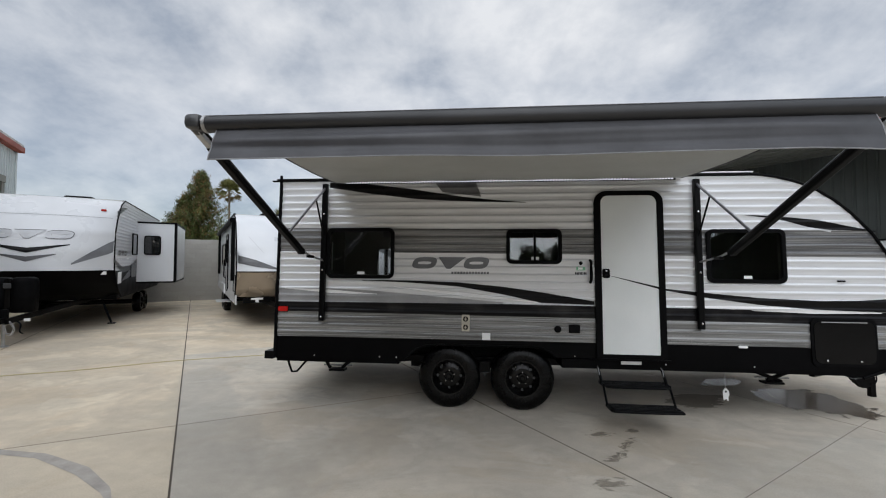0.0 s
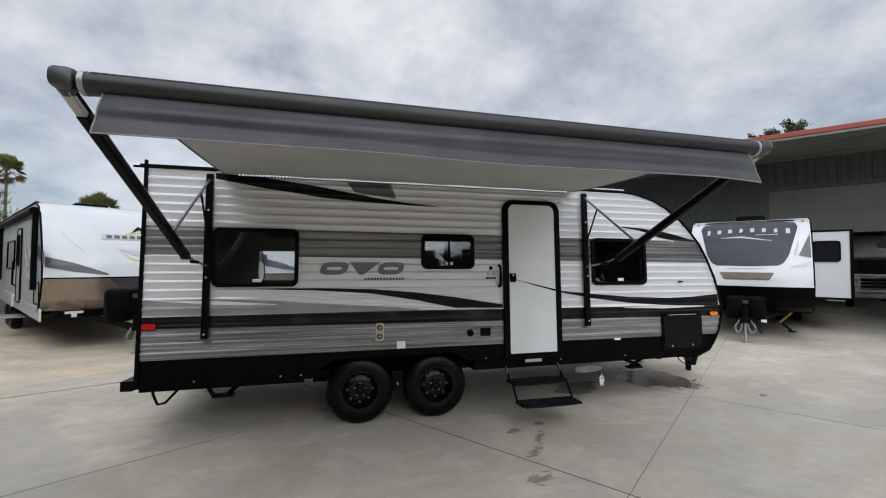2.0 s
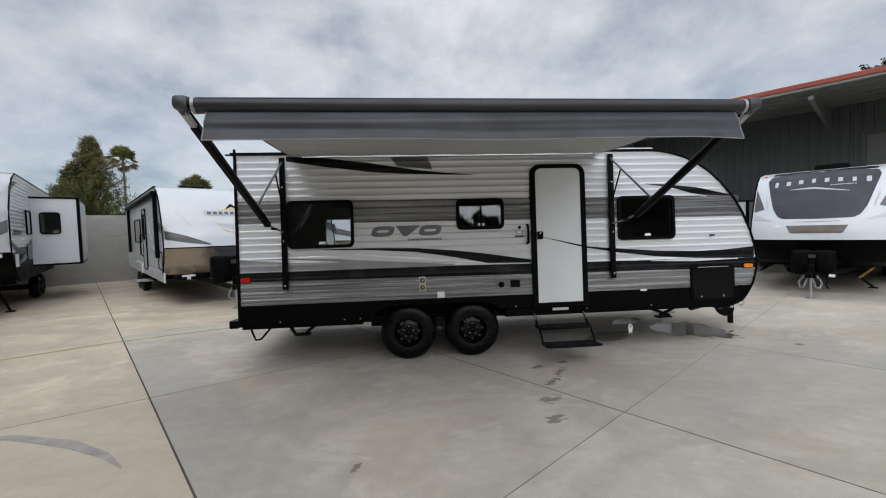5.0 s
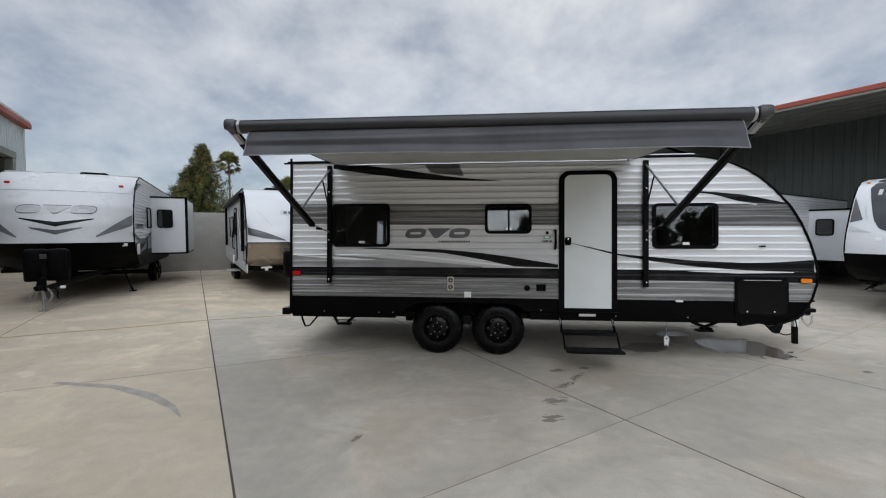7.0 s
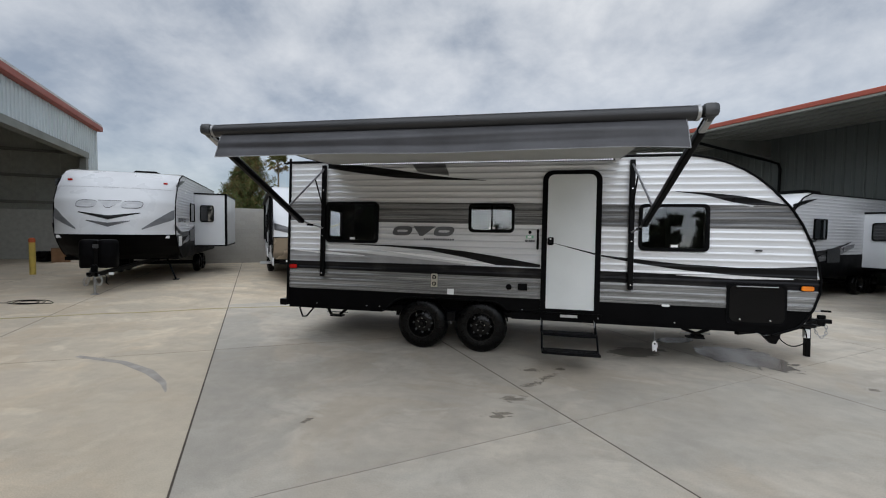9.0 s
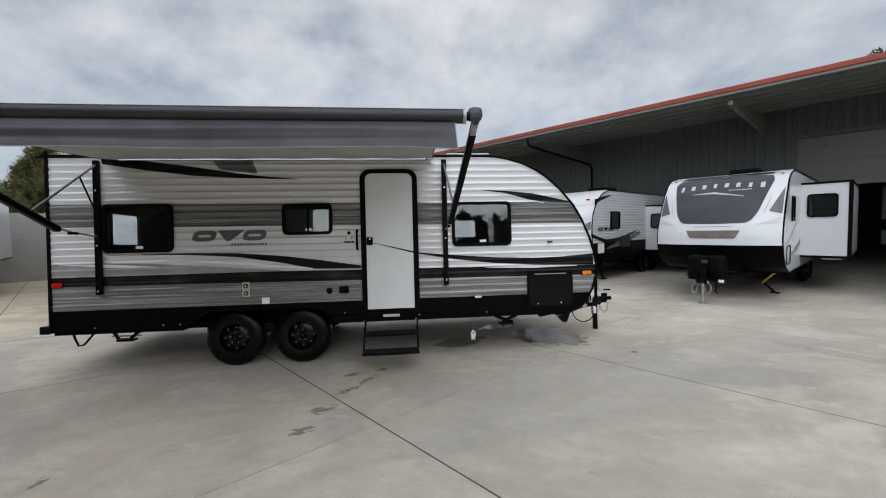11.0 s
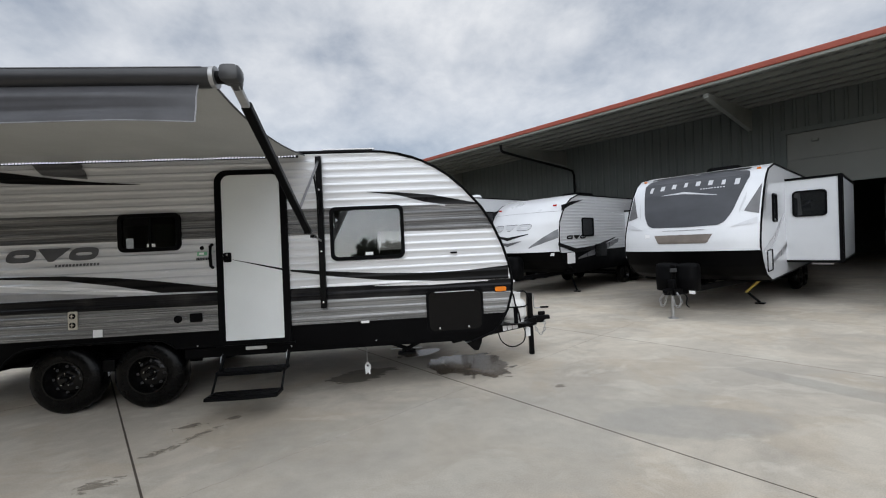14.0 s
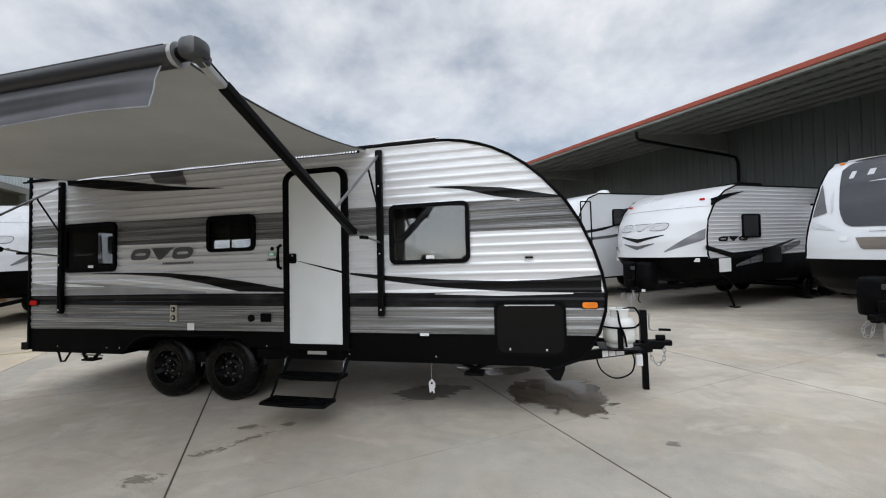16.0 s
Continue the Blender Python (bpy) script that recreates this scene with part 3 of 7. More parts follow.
box(bm, DOOR_R, HALL_R, 0.01, 0.2, 0, 6.1)
box(bm, DOOR_L, DOOR_R, 0.01, 0.2, DOOR_TOP + 0.1, 6.1)
part("wall", bm, SHEET_GREEN, hall, "ribbed sage-green sheet metal wall")
bm = bmesh.new()
for x in (DOOR_L - 0.06, DOOR_R + 0.06):
    box(bm, x - 0.08, x + 0.08, -0.06, 0.1, 0, DOOR_TOP + 0.16, 0.008)
box(bm, DOOR_L - 0.14, DOOR_R + 0.14, -0.062, 0.098, DOOR_TOP, DOOR_TOP + 0.16, 0.008)
part("door_frame", bm, SHEET_GREEN, hall)
z = DOOR_LOW
while z < DOOR_TOP - 0.02:
    part("door_section", boxes((DOOR_L, DOOR_R, 0.03, 0.08, z, min(z + 0.862, DOOR_TOP) - 0.004), bevel=0.003), DOOR_SHEET, hall, "grey section of the half-raised door")
    z += 0.865
# inside of the hall, seen through the open door; its gloom is put into the lining's colour
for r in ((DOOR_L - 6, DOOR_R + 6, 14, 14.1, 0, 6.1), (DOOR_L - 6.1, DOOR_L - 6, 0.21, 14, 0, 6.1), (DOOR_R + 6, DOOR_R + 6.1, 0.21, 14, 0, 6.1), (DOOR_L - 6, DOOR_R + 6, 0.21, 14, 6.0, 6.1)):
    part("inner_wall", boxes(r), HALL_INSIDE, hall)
# canopy: red fascia, sloping soffit sheet, purlins and tapered brackets
EAVE_Y, EAVE_Z, SOFFIT_Z = -5.0, 5.48, 5.92
bm = bmesh.new()
box(bm, HALL_L, HALL_R, EAVE_Y - 0.12, EAVE_Y + 0.02, EAVE_Z + 0.062, EAVE_Z + 0.215, 0.025)
part("fascia", bm, RED_TRIM, hall, "dull red metal roof edge")
bm = bmesh.new()
box(bm, HALL_L, HALL_R, EAVE_Y - 0.10, EAVE_Y + 0.05, EAVE_Z - 0.015, EAVE_Z + 0.060, 0.015)
part("gutter", bm, SOFFIT, hall)


def soffit_z(y):
    return SOFFIT_Z + (y / EAVE_Y) * (EAVE_Z + 0.06 - SOFFIT_Z)


bm = bmesh.new()
xs = np.linspace(HALL_L, HALL_R, 816)
rowa, rowb = [], []
for i, x in enumerate(xs):
    d = (0, 0, 0.085, 0.085)[i % 4]
    rowa.append(bm.verts.new((x, EAVE_Y + 0.05, soffit_z(EAVE_Y + 0.05) + d)))
    rowb.append(bm.verts.new((x, 0, soffit_z(0) + d)))
for i in range(len(xs) - 1):
    bm.faces.new((rowa[i], rowa[i + 1], rowb[i + 1], rowb[i]))
bm.faces.new([bm.verts.new(q) for q in ((HALL_L, EAVE_Y - 0.1, EAVE_Z + 0.20), (HALL_R, EAVE_Y - 0.1, EAVE_Z + 0.20), (HALL_R, 20, EAVE_Z + 1.4), (HALL_L, 20, EAVE_Z + 1.4))])
part("roof", bm, SOFFIT, hall, "ribbed metal canopy roof seen from below")
for k in range(6):
    y = EAVE_Y + 0.55 + k * 0.85
    bm = boxes((HALL_L, HALL_R, y, y + 0.06, soffit_z(y) - 0.10, soffit_z(y) - 0.006), (HALL_L, HALL_R, y + 0.061, y + 0.12, soffit_z(y) - 0.10, soffit_z(y) - 0.088))
    part("purlin", bm, SOFFIT, hall)
for x in (-23.2, -16.05, -8.86, -1.6, 5.65, 12.9, 20.1, 27.4):
    bm = bmesh.new()
    top = [(EAVE_Y + 0.12, soffit_z(EAVE_Y) - 0.20), (0, soffit_z(0) - 0.20)]
    outline = [(EAVE_Y + 0.12, top[0][1]), (EAVE_Y + 0.12, top[0][1] - 0.12), (-0.02, 5.02), (-0.02, top[1][1])]
    for dx, w in ((-0.06, 0.12),):
        a = [bm.verts.new((x + dx, y, z)) for y, z in outline]
        b = [bm.verts.new((x + dx + w, y, z)) for y, z in outline]
        bm.faces.new(a), bm.faces.new(b[::-1])
        for k in range(4):
            bm.faces.new((a[k], a[(k + 1) % 4], b[(k + 1) % 4], b[k]))
    part("bracket", bm, SOFFIT, hall)
bm = bmesh.new()
path_tube(bm, [(-8.72, EAVE_Y + 0.0, 5.40), (-8.72, EAVE_Y + 0.0, 5.22), (-8.72, EAVE_Y + 0.12, 5.14), (-8.55, -0.5, 4.80), (-8.45, -0.16, 4.72), (-8.40, -0.10, 4.5), (-8.40, -0.10, 0.1)], 0.055, 10)
part("downpipe", bm, BLACK_METAL, hall, "dark downpipe slung under the canopy", smooth=True)
bm = bmesh.new()
box(bm, 0.0, 0.16, -0.16, -0.03, 4.32, 4.40, 0.01)
part("door_lamp", bm, SOFFIT, hall)

# The open shed on the other side of the yard; x runs along its front (towards +a), y away from the yard.
SHED = LOT @ pose(-7.0, 0, 0, 0, 0, 90)
shed = thing("open_shed", SHED, (15, 0, 0), "pale blue-grey sheet metal shed with an open front and red trim", "building")
S_FAR, S_END, S_BEAM, S_TOP = -6.0, 25.85, 5.32, 6.60
bm = bmesh.new()
corrugated(bm, S_FAR, S_END - 0.16, S_BEAM, S_TOP, 0, pitch=0.26, depth=0.03)
box(bm, S_FAR, S_END - 0.2, 0.02, 0.14, S_BEAM, S_TOP)
corrugated(bm, S_END - 1.1, S_END - 0.16, 0, S_BEAM, 0, pitch=0.26)
box(bm, S_END - 1.1, S_END - 0.2, 0.02, 0.14, 0, S_BEAM)
part("wall", bm, SHEET_PALE, shed, "pale ribbed metal front above the opening")
part("corner_trim", boxes((S_END - 0.16, S_END + 0.06, -0.05, 0.1, 0, S_TOP), bevel=0.01), SHEET_PALE, shed)
part("beam", boxes((S_FAR, S_END - 1.1, -0.03, 0.35, S_BEAM - 0.3, S_BEAM - 0.004), bevel=0.01), SOFFIT, shed)
part("fascia", boxes((S_FAR, S_END + 0.14, -0.28, 0.1, S_TOP + 0.004, S_TOP + 0.26), bevel=0.03), RED_TRIM, shed, "dull red metal roof edge")
part("post", boxes((S_END - 1.42, S_END - 1.14, 0.0, 0.28, 0, S_BEAM - 0.31), bevel=0.01), SOFFIT, shed)
bm = bmesh.new()
corrugated(bm, S_FAR, S_END, 1.6, S_TOP, 11.9, out=-1)
box(bm, S_FAR, S_END, 11.95, 12.1, 0, S_TOP)
corrugated(bm, S_FAR, S_END, 0, 1.58, 11.86, out=-1)
box(bm, S_FAR, S_FAR + 0.1, 0.15, 11.9, 0, S_TOP)
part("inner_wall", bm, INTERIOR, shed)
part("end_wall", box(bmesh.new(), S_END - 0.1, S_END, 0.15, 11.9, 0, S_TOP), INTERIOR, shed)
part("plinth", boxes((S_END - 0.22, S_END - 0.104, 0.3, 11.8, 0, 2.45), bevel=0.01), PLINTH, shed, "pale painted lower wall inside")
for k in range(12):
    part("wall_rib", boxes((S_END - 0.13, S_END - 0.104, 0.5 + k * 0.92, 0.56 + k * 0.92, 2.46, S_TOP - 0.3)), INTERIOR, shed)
for z in (2.75, 4.05, 5.3):
    part("girt", boxes((S_END - 0.3, S_END - 0.135, 0.3, 11.7, z, z + 0.14), bevel=0.01), SOFFIT, shed)
part("roof", boxes((S_FAR, S_END + 0.1, -0.25, 12.2, S_TOP + 0.264, S_TOP + 0.36)), ROOF_GREY, shed)
for y in (2.5, 5.0, 7.5, 10.0):
    part("girder", boxes((S_FAR, S_END - 0.11, y, y + 0.1, S_TOP - 0.3, S_TOP - 0.05)), SOFFIT, shed)
for z in (2.6, 4.2):
    part("girt", boxes((S_FAR, S_END - 0.11, 11.7, 11.82, z, z + 0.16)), SOFFIT, shed)


def bollard(m):
    b = thing("bollard", m, label="faded yellow steel bollard with an orange cap", category="bollard")
    bm = bmesh.new()
    lathe(bm, [(0.085, 0), (0.085, 1.12), (0.08, 1.15)], (0, 0, 0), "Z", 20)
    part("post", bm, YELLOW_PAINT, b, smooth=True)
    bm = bmesh.new()
    lathe(bm, [(0.087, 1.1), (0.088, 1.2), (0.06, 1.25), (0.01, 1.26)], (0, 0, 0), "Z", 20)
    part("cap", bm, ORANGE_PAINT, b, smooth=True)


bollard(pose(-15.42, 9.94, 0))

# old tyres stacked just inside the shed
for i, (a, b, z) in enumerate(((23.55, -8.35, 0.0), (23.55, -8.35, 0.24))):
    bm = bmesh.new()
    prof = [(0.20, 0.01), (0.30, 0.0), (0.36, 0.05), (0.37, 0.12), (0.36, 0.19), (0.30, 0.24), (0.20, 0.23), (0.19, 0.12), (0.20, 0.01)]
    rings = []
    for r, h in prof:
        rings.append([bm.verts.new((r * math.cos(t), r * math.sin(t), h)) for t in np.linspace(0, 2 * math.pi, 28, endpoint=False)])
    for p, q in zip(rings, rings[1:]):
        for k in range(28):
            bm.faces.new((p[k], p[(k + 1) % 28], q[(k + 1) % 28], q[k]))
    ob = part("spare_tyre", bm, RUBBER, label="worn black tyre lying flat in the shed", smooth=True)
    ob.matrix_world = LOT @ pose(b, a, z, 0, 0, 40 * i)
    tagged(ob, category="tyre", group="tyres in the shed")
carton = thing("cardboard_box", LOT @ pose(-7.62, 23.1, 0, 0, 0, 18), label="brown cardboard box on the floor just inside the shed", category="box")
part("carton_body", boxes((-0.32, 0.32, -0.3, 0.3, 0, 0.62), bevel=0.008), CARDBOARD, carton)
part("carton_flap", boxes((-0.325, 0.325, -0.305, -0.004, 0.622, 0.63), bevel=0.001), CARDBOARD, carton)
part("carton_flap", boxes((-0.325, 0.325, 0.004, 0.305, 0.622, 0.63), bevel=0.001), CARDBOARD, carton)

# ---- block wall at the end of the yard (its blocks follow at the end of the file) ----
WALL_A, WALL_H, WALL_B0, WALL_B1 = 20.7, 2.6, -5.4, 20.0
bm = bmesh.new()
box(bm, WALL_B0, WALL_B1, 0.005, 0.195, 0, WALL_H - 0.005)
BLOCK_WALL = part("wall_north", bm, MORTAR, label="grey concrete block yard wall with raked joints", kind="structure")
BLOCK_WALL.matrix_world = LOT @ pose(0, WALL_A, 0)


# ---- trees beyond the wall ----
def twig_cloud(bm, centres, size, rng, flat=0.4, wide=1.0):
    """Small leaf-shaped quads round each centre."""
    for c in centres:
        d = Vector((rng.gauss(0, 1), rng.gauss(0, 1), rng.gauss(0, flat))).normalized()
        s = d.cross(Vector((rng.gauss(0, 1), rng.gauss(0, 1), rng.gauss(0, 1)))).normalized()
        L, W = size * rng.uniform(0.7, 1.5), size * wide * rng.uniform(0.3, 0.55)
        p = Vector(c)
        bm.faces.new([bm.verts.new(q) for q in (p - d * L, p + s * W, p + d * L, p - s * W)])
    return bm


def conifer(m, height, radius, seed, label):
    rng = random.Random(seed)
    t = thing("conifer", m, label=label, category="tree", group="conifers behind the wall")
    bm = bmesh.new()
    tube(bm, (0, 0, 0), (0, 0, height * 0.95), 0.16, 0.02, 10)
    part("trunk", bm, BARK, t)
    green, brown = [], []
    tips = bmesh.new()
    for i in range(190):
        h = height * (0.08 + 0.90 * (i / 190))
        reach = radius * min(1.0, 1.15 * (1 - h / height) ** 0.85) * rng.choice((0.45, 0.7, 0.85, 1.0, 1.15)) * rng.uniform(0.9, 1.1) + 0.04
        az = i * 2.4 + rng.uniform(-0.4, 0.4)
        rise = reach * rng.uniform(0.3, 0.75)
        a, b = Vector((0, 0, h)), Vector((reach * math.cos(az), reach * math.sin(az), h + rise))
        tube(tips, a, b, 0.022, 0.006, 5)
        for k in range(150):
            f = rng.random() ** 0.6
            p = a.lerp(b, f) + Vector((rng.gauss(0, 1), rng.gauss(0, 1), rng.gauss(0, 1.3))) * 0.095
            (brown if rng.random() < (0.40 if h > height * 0.45 else 0.2) else green).append(p)
    part("branches", tips, BARK, t)
    part("foliage", twig_cloud(bmesh.new(), green, 0.13, rng, 1.2, 0.32), CONIFER, t)
    part("dry_foliage", twig_cloud(bmesh.new(), brown, 0.10, rng, 1.2, 0.40), CONIFER_BROWN, t, "brown cone clusters", kind="stuff")
    return t


def palm(m, height, crown, seed, label):
    rng = random.Random(seed)
    t = thing("palm_tree", m, label=label, category="palm tree", group="palms behind the wall")
    bm = bmesh.new()
    pts = [(0.25 * math.sin(h / height * 2.2), 0, h) for h in np.linspace(0, height, 14)]
    path_tube(bm, pts, 0.09, 12)
    part("trunk", bm, PALM_BARK, t, smooth=True)
    top = Vector(pts[-1])
    green, dry = bmesh.new(), bmesh.new()
    for i in range(64):
        az = i * 2.39996
        up = radians(rng.uniform(-62, 62) if i > 22 else rng.uniform(20, 85))
        way = Vector((math.cos(az) * math.cos(up), math.sin(az) * math.cos(up), math.sin(up)))
        side = Matrix.Rotation(rng.uniform(-0.7, 0.7), 3, way) @ way.cross(Vector((0, 0, 1))).normalized()
        stem = crown * rng.uniform(0.45, 0.6)
        bmx = dry if up < radians(-25) else green
        hub = top + way * stem - Vector((0, 0, 0.05 * crown))
        tube(bmx, top, hub, 0.018, 0.01, 4)
        for k in range(17):
            f = -1 + 2 * k / 16
            tip_way = (way * math.cos(f * 1.25) + side * math.sin(f * 1.25)).normalized()
            L = crown * 0.52 * (1 - 0.25 * abs(f)) * rng.uniform(0.85, 1.1)
            tip = hub + tip_way * L - Vector((0, 0, 0.10 * L))
            mid_p = hub.lerp(tip, 0.55) + Vector((0, 0, 0.03))
            w = tip_way.cross(Vector((0.1, 0.2, 1))).normalized() * 0.028 * crown
            bmx.faces.new([bmx.verts.new(q) for q in (hub, mid_p + w, tip, mid_p - w)])
    part("crown", green, PALM_LEAF, t)
    part("dead_fronds", dry, PALM_DEAD, t, "dry brown hanging fronds")
    return t


def from_az(az, dist, z=0.0):
    return pose(-dist * math.sin(radians(az)), dist * math.cos(radians(az)), z)


conifer(from_az(37.6, 33.5), 6.2, 2.0, 6, "slightly shorter conifer grown into its taller neighbour")
conifer(from_az(36.1, 33), 7.9, 2.75, 5, "tall dense conifer with brown cone clusters behind the wall")
palm(from_az(33.35, 46), 8.75, 1.30, 3, "tall fan palm with a slim bare trunk behind the wall")
palm(from_az(26.4, 52), 6.7, 1.9, 4, "fan palm crown just above the trailer roofs")


def broadleaf(m, height, crown, seed, label, group="trees behind the warehouse", leaf=0.13, branches=26, lowest=0.5):
    rng = random.Random(seed)
    t = thing("tree", m, label=label, category="tree", group=group)
    wood, leaves = bmesh.new(), []
    tube(wood, (0, 0, 0), (0, 0, height * 0.6), 0.28, 0.16, 10)
    for i in range(branches):
        h = height * rng.uniform(lowest, 0.62)
        az, up = rng.uniform(0, 6.28), rng.uniform(0.35, 1.4)
        L = crown * rng.uniform(0.6, 1.15)
        a = Vector((0, 0, h))
        b = a + Vector((math.cos(az) * math.cos(up), math.sin(az) * math.cos(up), math.sin(up) * 1.25)) * L
        tube(wood, a, b, 0.07, 0.02, 6)
        for j in range(6):
            c = a.lerp(b, rng.uniform(0.55, 1.0)) + Vector((rng.gauss(0, 1), rng.gauss(0, 1), rng.gauss(0, 0.8))) * crown * 0.10
            for k in range(24):
                leaves.append(c + Vector((rng.gauss(0, 1), rng.gauss(0, 1), rng.gauss(0, 0.8))) * crown * 0.085)
    part("trunk", wood, BARK, t)
    part("crown", twig_cloud(bmesh.new(), leaves, leaf, rng, 1.0), BROADLEAF, t)
    return t


broadleaf(from_az(-52.2, 50), 21.6, 1.7, 21, "sparse dark tree top rising over the warehouse roof", branches=17)
broadleaf(from_az(-54.8, 52), 22.7, 1.9, 22, "sparse dark tree top rising over the warehouse roof", branches=17)
# trees across the yard, which the trailer's windows mirror; those from 171.5 to 158.5 are added in place of parked
# trailers, to darken the mirror image
for i, (az, d, h) in enumerate(((176.5, 86, 11), (180.5, 84, 12.5), (184, 88, 12), (187.5, 86, 13.5), (192.5, 84, 14), (198.5, 82, 14), (205, 80, 11.5), (210, 84, 12.5), (214.5, 78, 16), (219, 84, 19), (223.5, 80, 18), (228, 84, 19), (232, 80, 17), (237, 84, 16), (171.5, 84, 7.5), (165, 88, 8.5), (158.5, 86, 7.5), (152, 90, 7), (140, 86, 6))):
    broadleaf(from_az(az, d), h, h * 0.36, 31 + i, "leafy tree added across the yard for the windows to mirror", "trees across the yard", 0.04 * h, 44, 0.06)

# ---- the travel trailer with its awning out ----
# Its own coordinates: x towards the hitch, y away from the door side (door side at y = SIDE), z up from the tyres.
SIDE, FAR = 4.781, 7.10
LEAN = pose(0, 4.75, 0, -2.69) @ pose(0, -4.75, 0)
trailer = thing("travel_trailer", LEAN, (1.0, 5.95, 0.0), "silver and black ribbed travel trailer with awning extended and door shut", "travel trailer")
PITCH, LINE_Z = 0.0870, 0.816
RIB = [(0, 0.0), (0.05, 0.0), (0.25, 0.0010), (0.44, 0.0034), (0.57, 0.0074), (0.66, 0.0098), (0.74, 0.0104), (0.81, 0.0092), (0.90, 0.0036), (0.95, 0.0008), (1.0, 0.0)]


def rib(z):
    """How far the ribbed siding stands out at a height."""
    f = ((z - LINE_Z) / PITCH) % 1.0
    return lerp(RIB, f)


NOSE = [(0.51, 4.07), (0.61, 4.335), (0.71, 4.42), (0.85, 4.505), (1.035, 4.562), (1.185, 4.575), (1.38, 4.545), (1.587, 4.485), (1.847, 4.375),
        (2.05, 4.255), (2.28, 4.055), (2.42, 3.90), (2.52, 3.755), (2.60, 3.60), (2.65, 3.47), (2.69, 3.32), (2.712, 3.18), (2.722, 3.05)]
REAR_X, ROOF_Z, SKIRT_Z, FLOOR_Z = -2.445, 2.722, 0.820, 0.556


def nose_x(z):
    return lerp(NOSE, z)


def on_side(out=0.0):
    """Points of the door side, out metres in front of the ribs."""
    return lambda u, v: Vector((u, SIDE - rib(v) - out, v))


# window openings of the door side, the far side and the rear
NEAR_HOLES = [(-1.79, -1.03, 1.555, 2.10), (0.37, 0.935, 1.74, 2.08), (2.583, 3.333, 1.54, 2.072)]
FAR_HOLES = [(-1.79, -0.95, 1.60, 2.06), (2.90, 3.30, 1.68, 2.00)]
REAR_HOLES = [(5.57, 6.48, 1.66, 2.12)]
# ribbed sides
for name, y, sgn, holes in (("door_side_siding", SIDE, -1, NEAR_HOLES), ("far_side_siding", FAR, 1, FAR_HOLES)):
    zs = sorted({round(LINE_Z + (k + f) * PITCH, 5) for k in range(0, 23) for f, d in RIB[:-1]})
    zs = [SKIRT_Z] + [z for z in zs if SKIRT_Z + 0.001 < z < ROOF_Z - 0.001] + [ROOF_Z]
    bm = wall_sheet(bmesh.new(), [REAR_X, 1.2, 9.0], zs, holes, lambda u, v: Vector((min(u, nose_x(v)), y + sgn * rib(v), v)))
    bmesh.ops.remove_doubles(bm, verts=bm.verts, dist=0.0001)
    part(name, bm, SIDING, trailer, "ribbed aluminium siding in silver, grey and black bands")
# roof and rounded nose in one sheet, rear wall, floor
over = [(REAR_X, ROOF_Z), (-1.0, ROOF_Z), (1.0, ROOF_Z)] + [(x, z) for z, x in NOSE[::-1]] + [(4.0, 0.50)]
bm = bmesh.new()
a, b = [bm.verts.new((x, SIDE + 0.002, z)) for x, z in over], [bm.verts.new((x, FAR - 0.002, z)) for x, z in over]
for k in range(len(over) - 1):
    bm.faces.new((a[k], a[k + 1], b[k + 1], b[k]))
part("body_shell", bm, SILVER, trailer, "smooth rounded nose and flat roof", smooth=True)
bm = wall_sheet(bmesh.new(), [SIDE, FAR], [FLOOR_Z, ROOF_Z], REAR_HOLES, lambda u, v: Vector((REAR_X, u, v)))
part("rear_wall", bm, SILVER, trailer)
# cabin lining; the dimness of the unlit cabin is put into its near-black colour
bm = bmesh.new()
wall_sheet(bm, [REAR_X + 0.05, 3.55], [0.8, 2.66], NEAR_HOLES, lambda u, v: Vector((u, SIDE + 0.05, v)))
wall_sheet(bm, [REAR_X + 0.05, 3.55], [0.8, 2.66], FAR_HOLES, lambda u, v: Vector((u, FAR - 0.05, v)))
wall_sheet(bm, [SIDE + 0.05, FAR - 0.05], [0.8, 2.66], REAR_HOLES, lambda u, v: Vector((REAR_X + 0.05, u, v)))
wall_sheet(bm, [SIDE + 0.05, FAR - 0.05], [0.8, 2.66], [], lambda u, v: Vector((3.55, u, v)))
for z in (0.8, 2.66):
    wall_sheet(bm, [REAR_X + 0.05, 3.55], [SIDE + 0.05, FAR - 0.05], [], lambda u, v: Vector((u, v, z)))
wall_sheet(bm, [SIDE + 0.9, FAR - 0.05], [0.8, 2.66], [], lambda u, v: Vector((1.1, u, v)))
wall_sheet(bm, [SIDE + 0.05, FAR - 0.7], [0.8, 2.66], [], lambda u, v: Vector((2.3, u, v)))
part("cabin_lining", bm, CABIN, trailer, "interior lining, coloured near-black for the unlit cabin")
for x0, x1, z0, z1 in FAR_HOLES:
    part("far_window", plate(bmesh.new(), rounded(x0 - 0.03, x1 + 0.03, z0 - 0.03, z1 + 0.03, 0.06), FAR + 0.012, FAR + 0.03, rounded(x0, x1, z0, z1, 0.04)), BLACK_PLASTIC, trailer)
    part("far_pane", boxes((x0, x1, FAR + 0.016, FAR + 0.02, z0, z1)), WINDOW_GLASS, trailer)
part("rear_pane", boxes((REAR_X - 0.012, REAR_X - 0.008, 5.57, 6.48, 1.66, 2.12)), WINDOW_GLASS, trailer)
part("rear_mullion", boxes((REAR_X - 0.02, REAR_X + 0.01, 5.86, 5.90, 1.66, 2.12)), BLACK_PLASTIC, trailer)
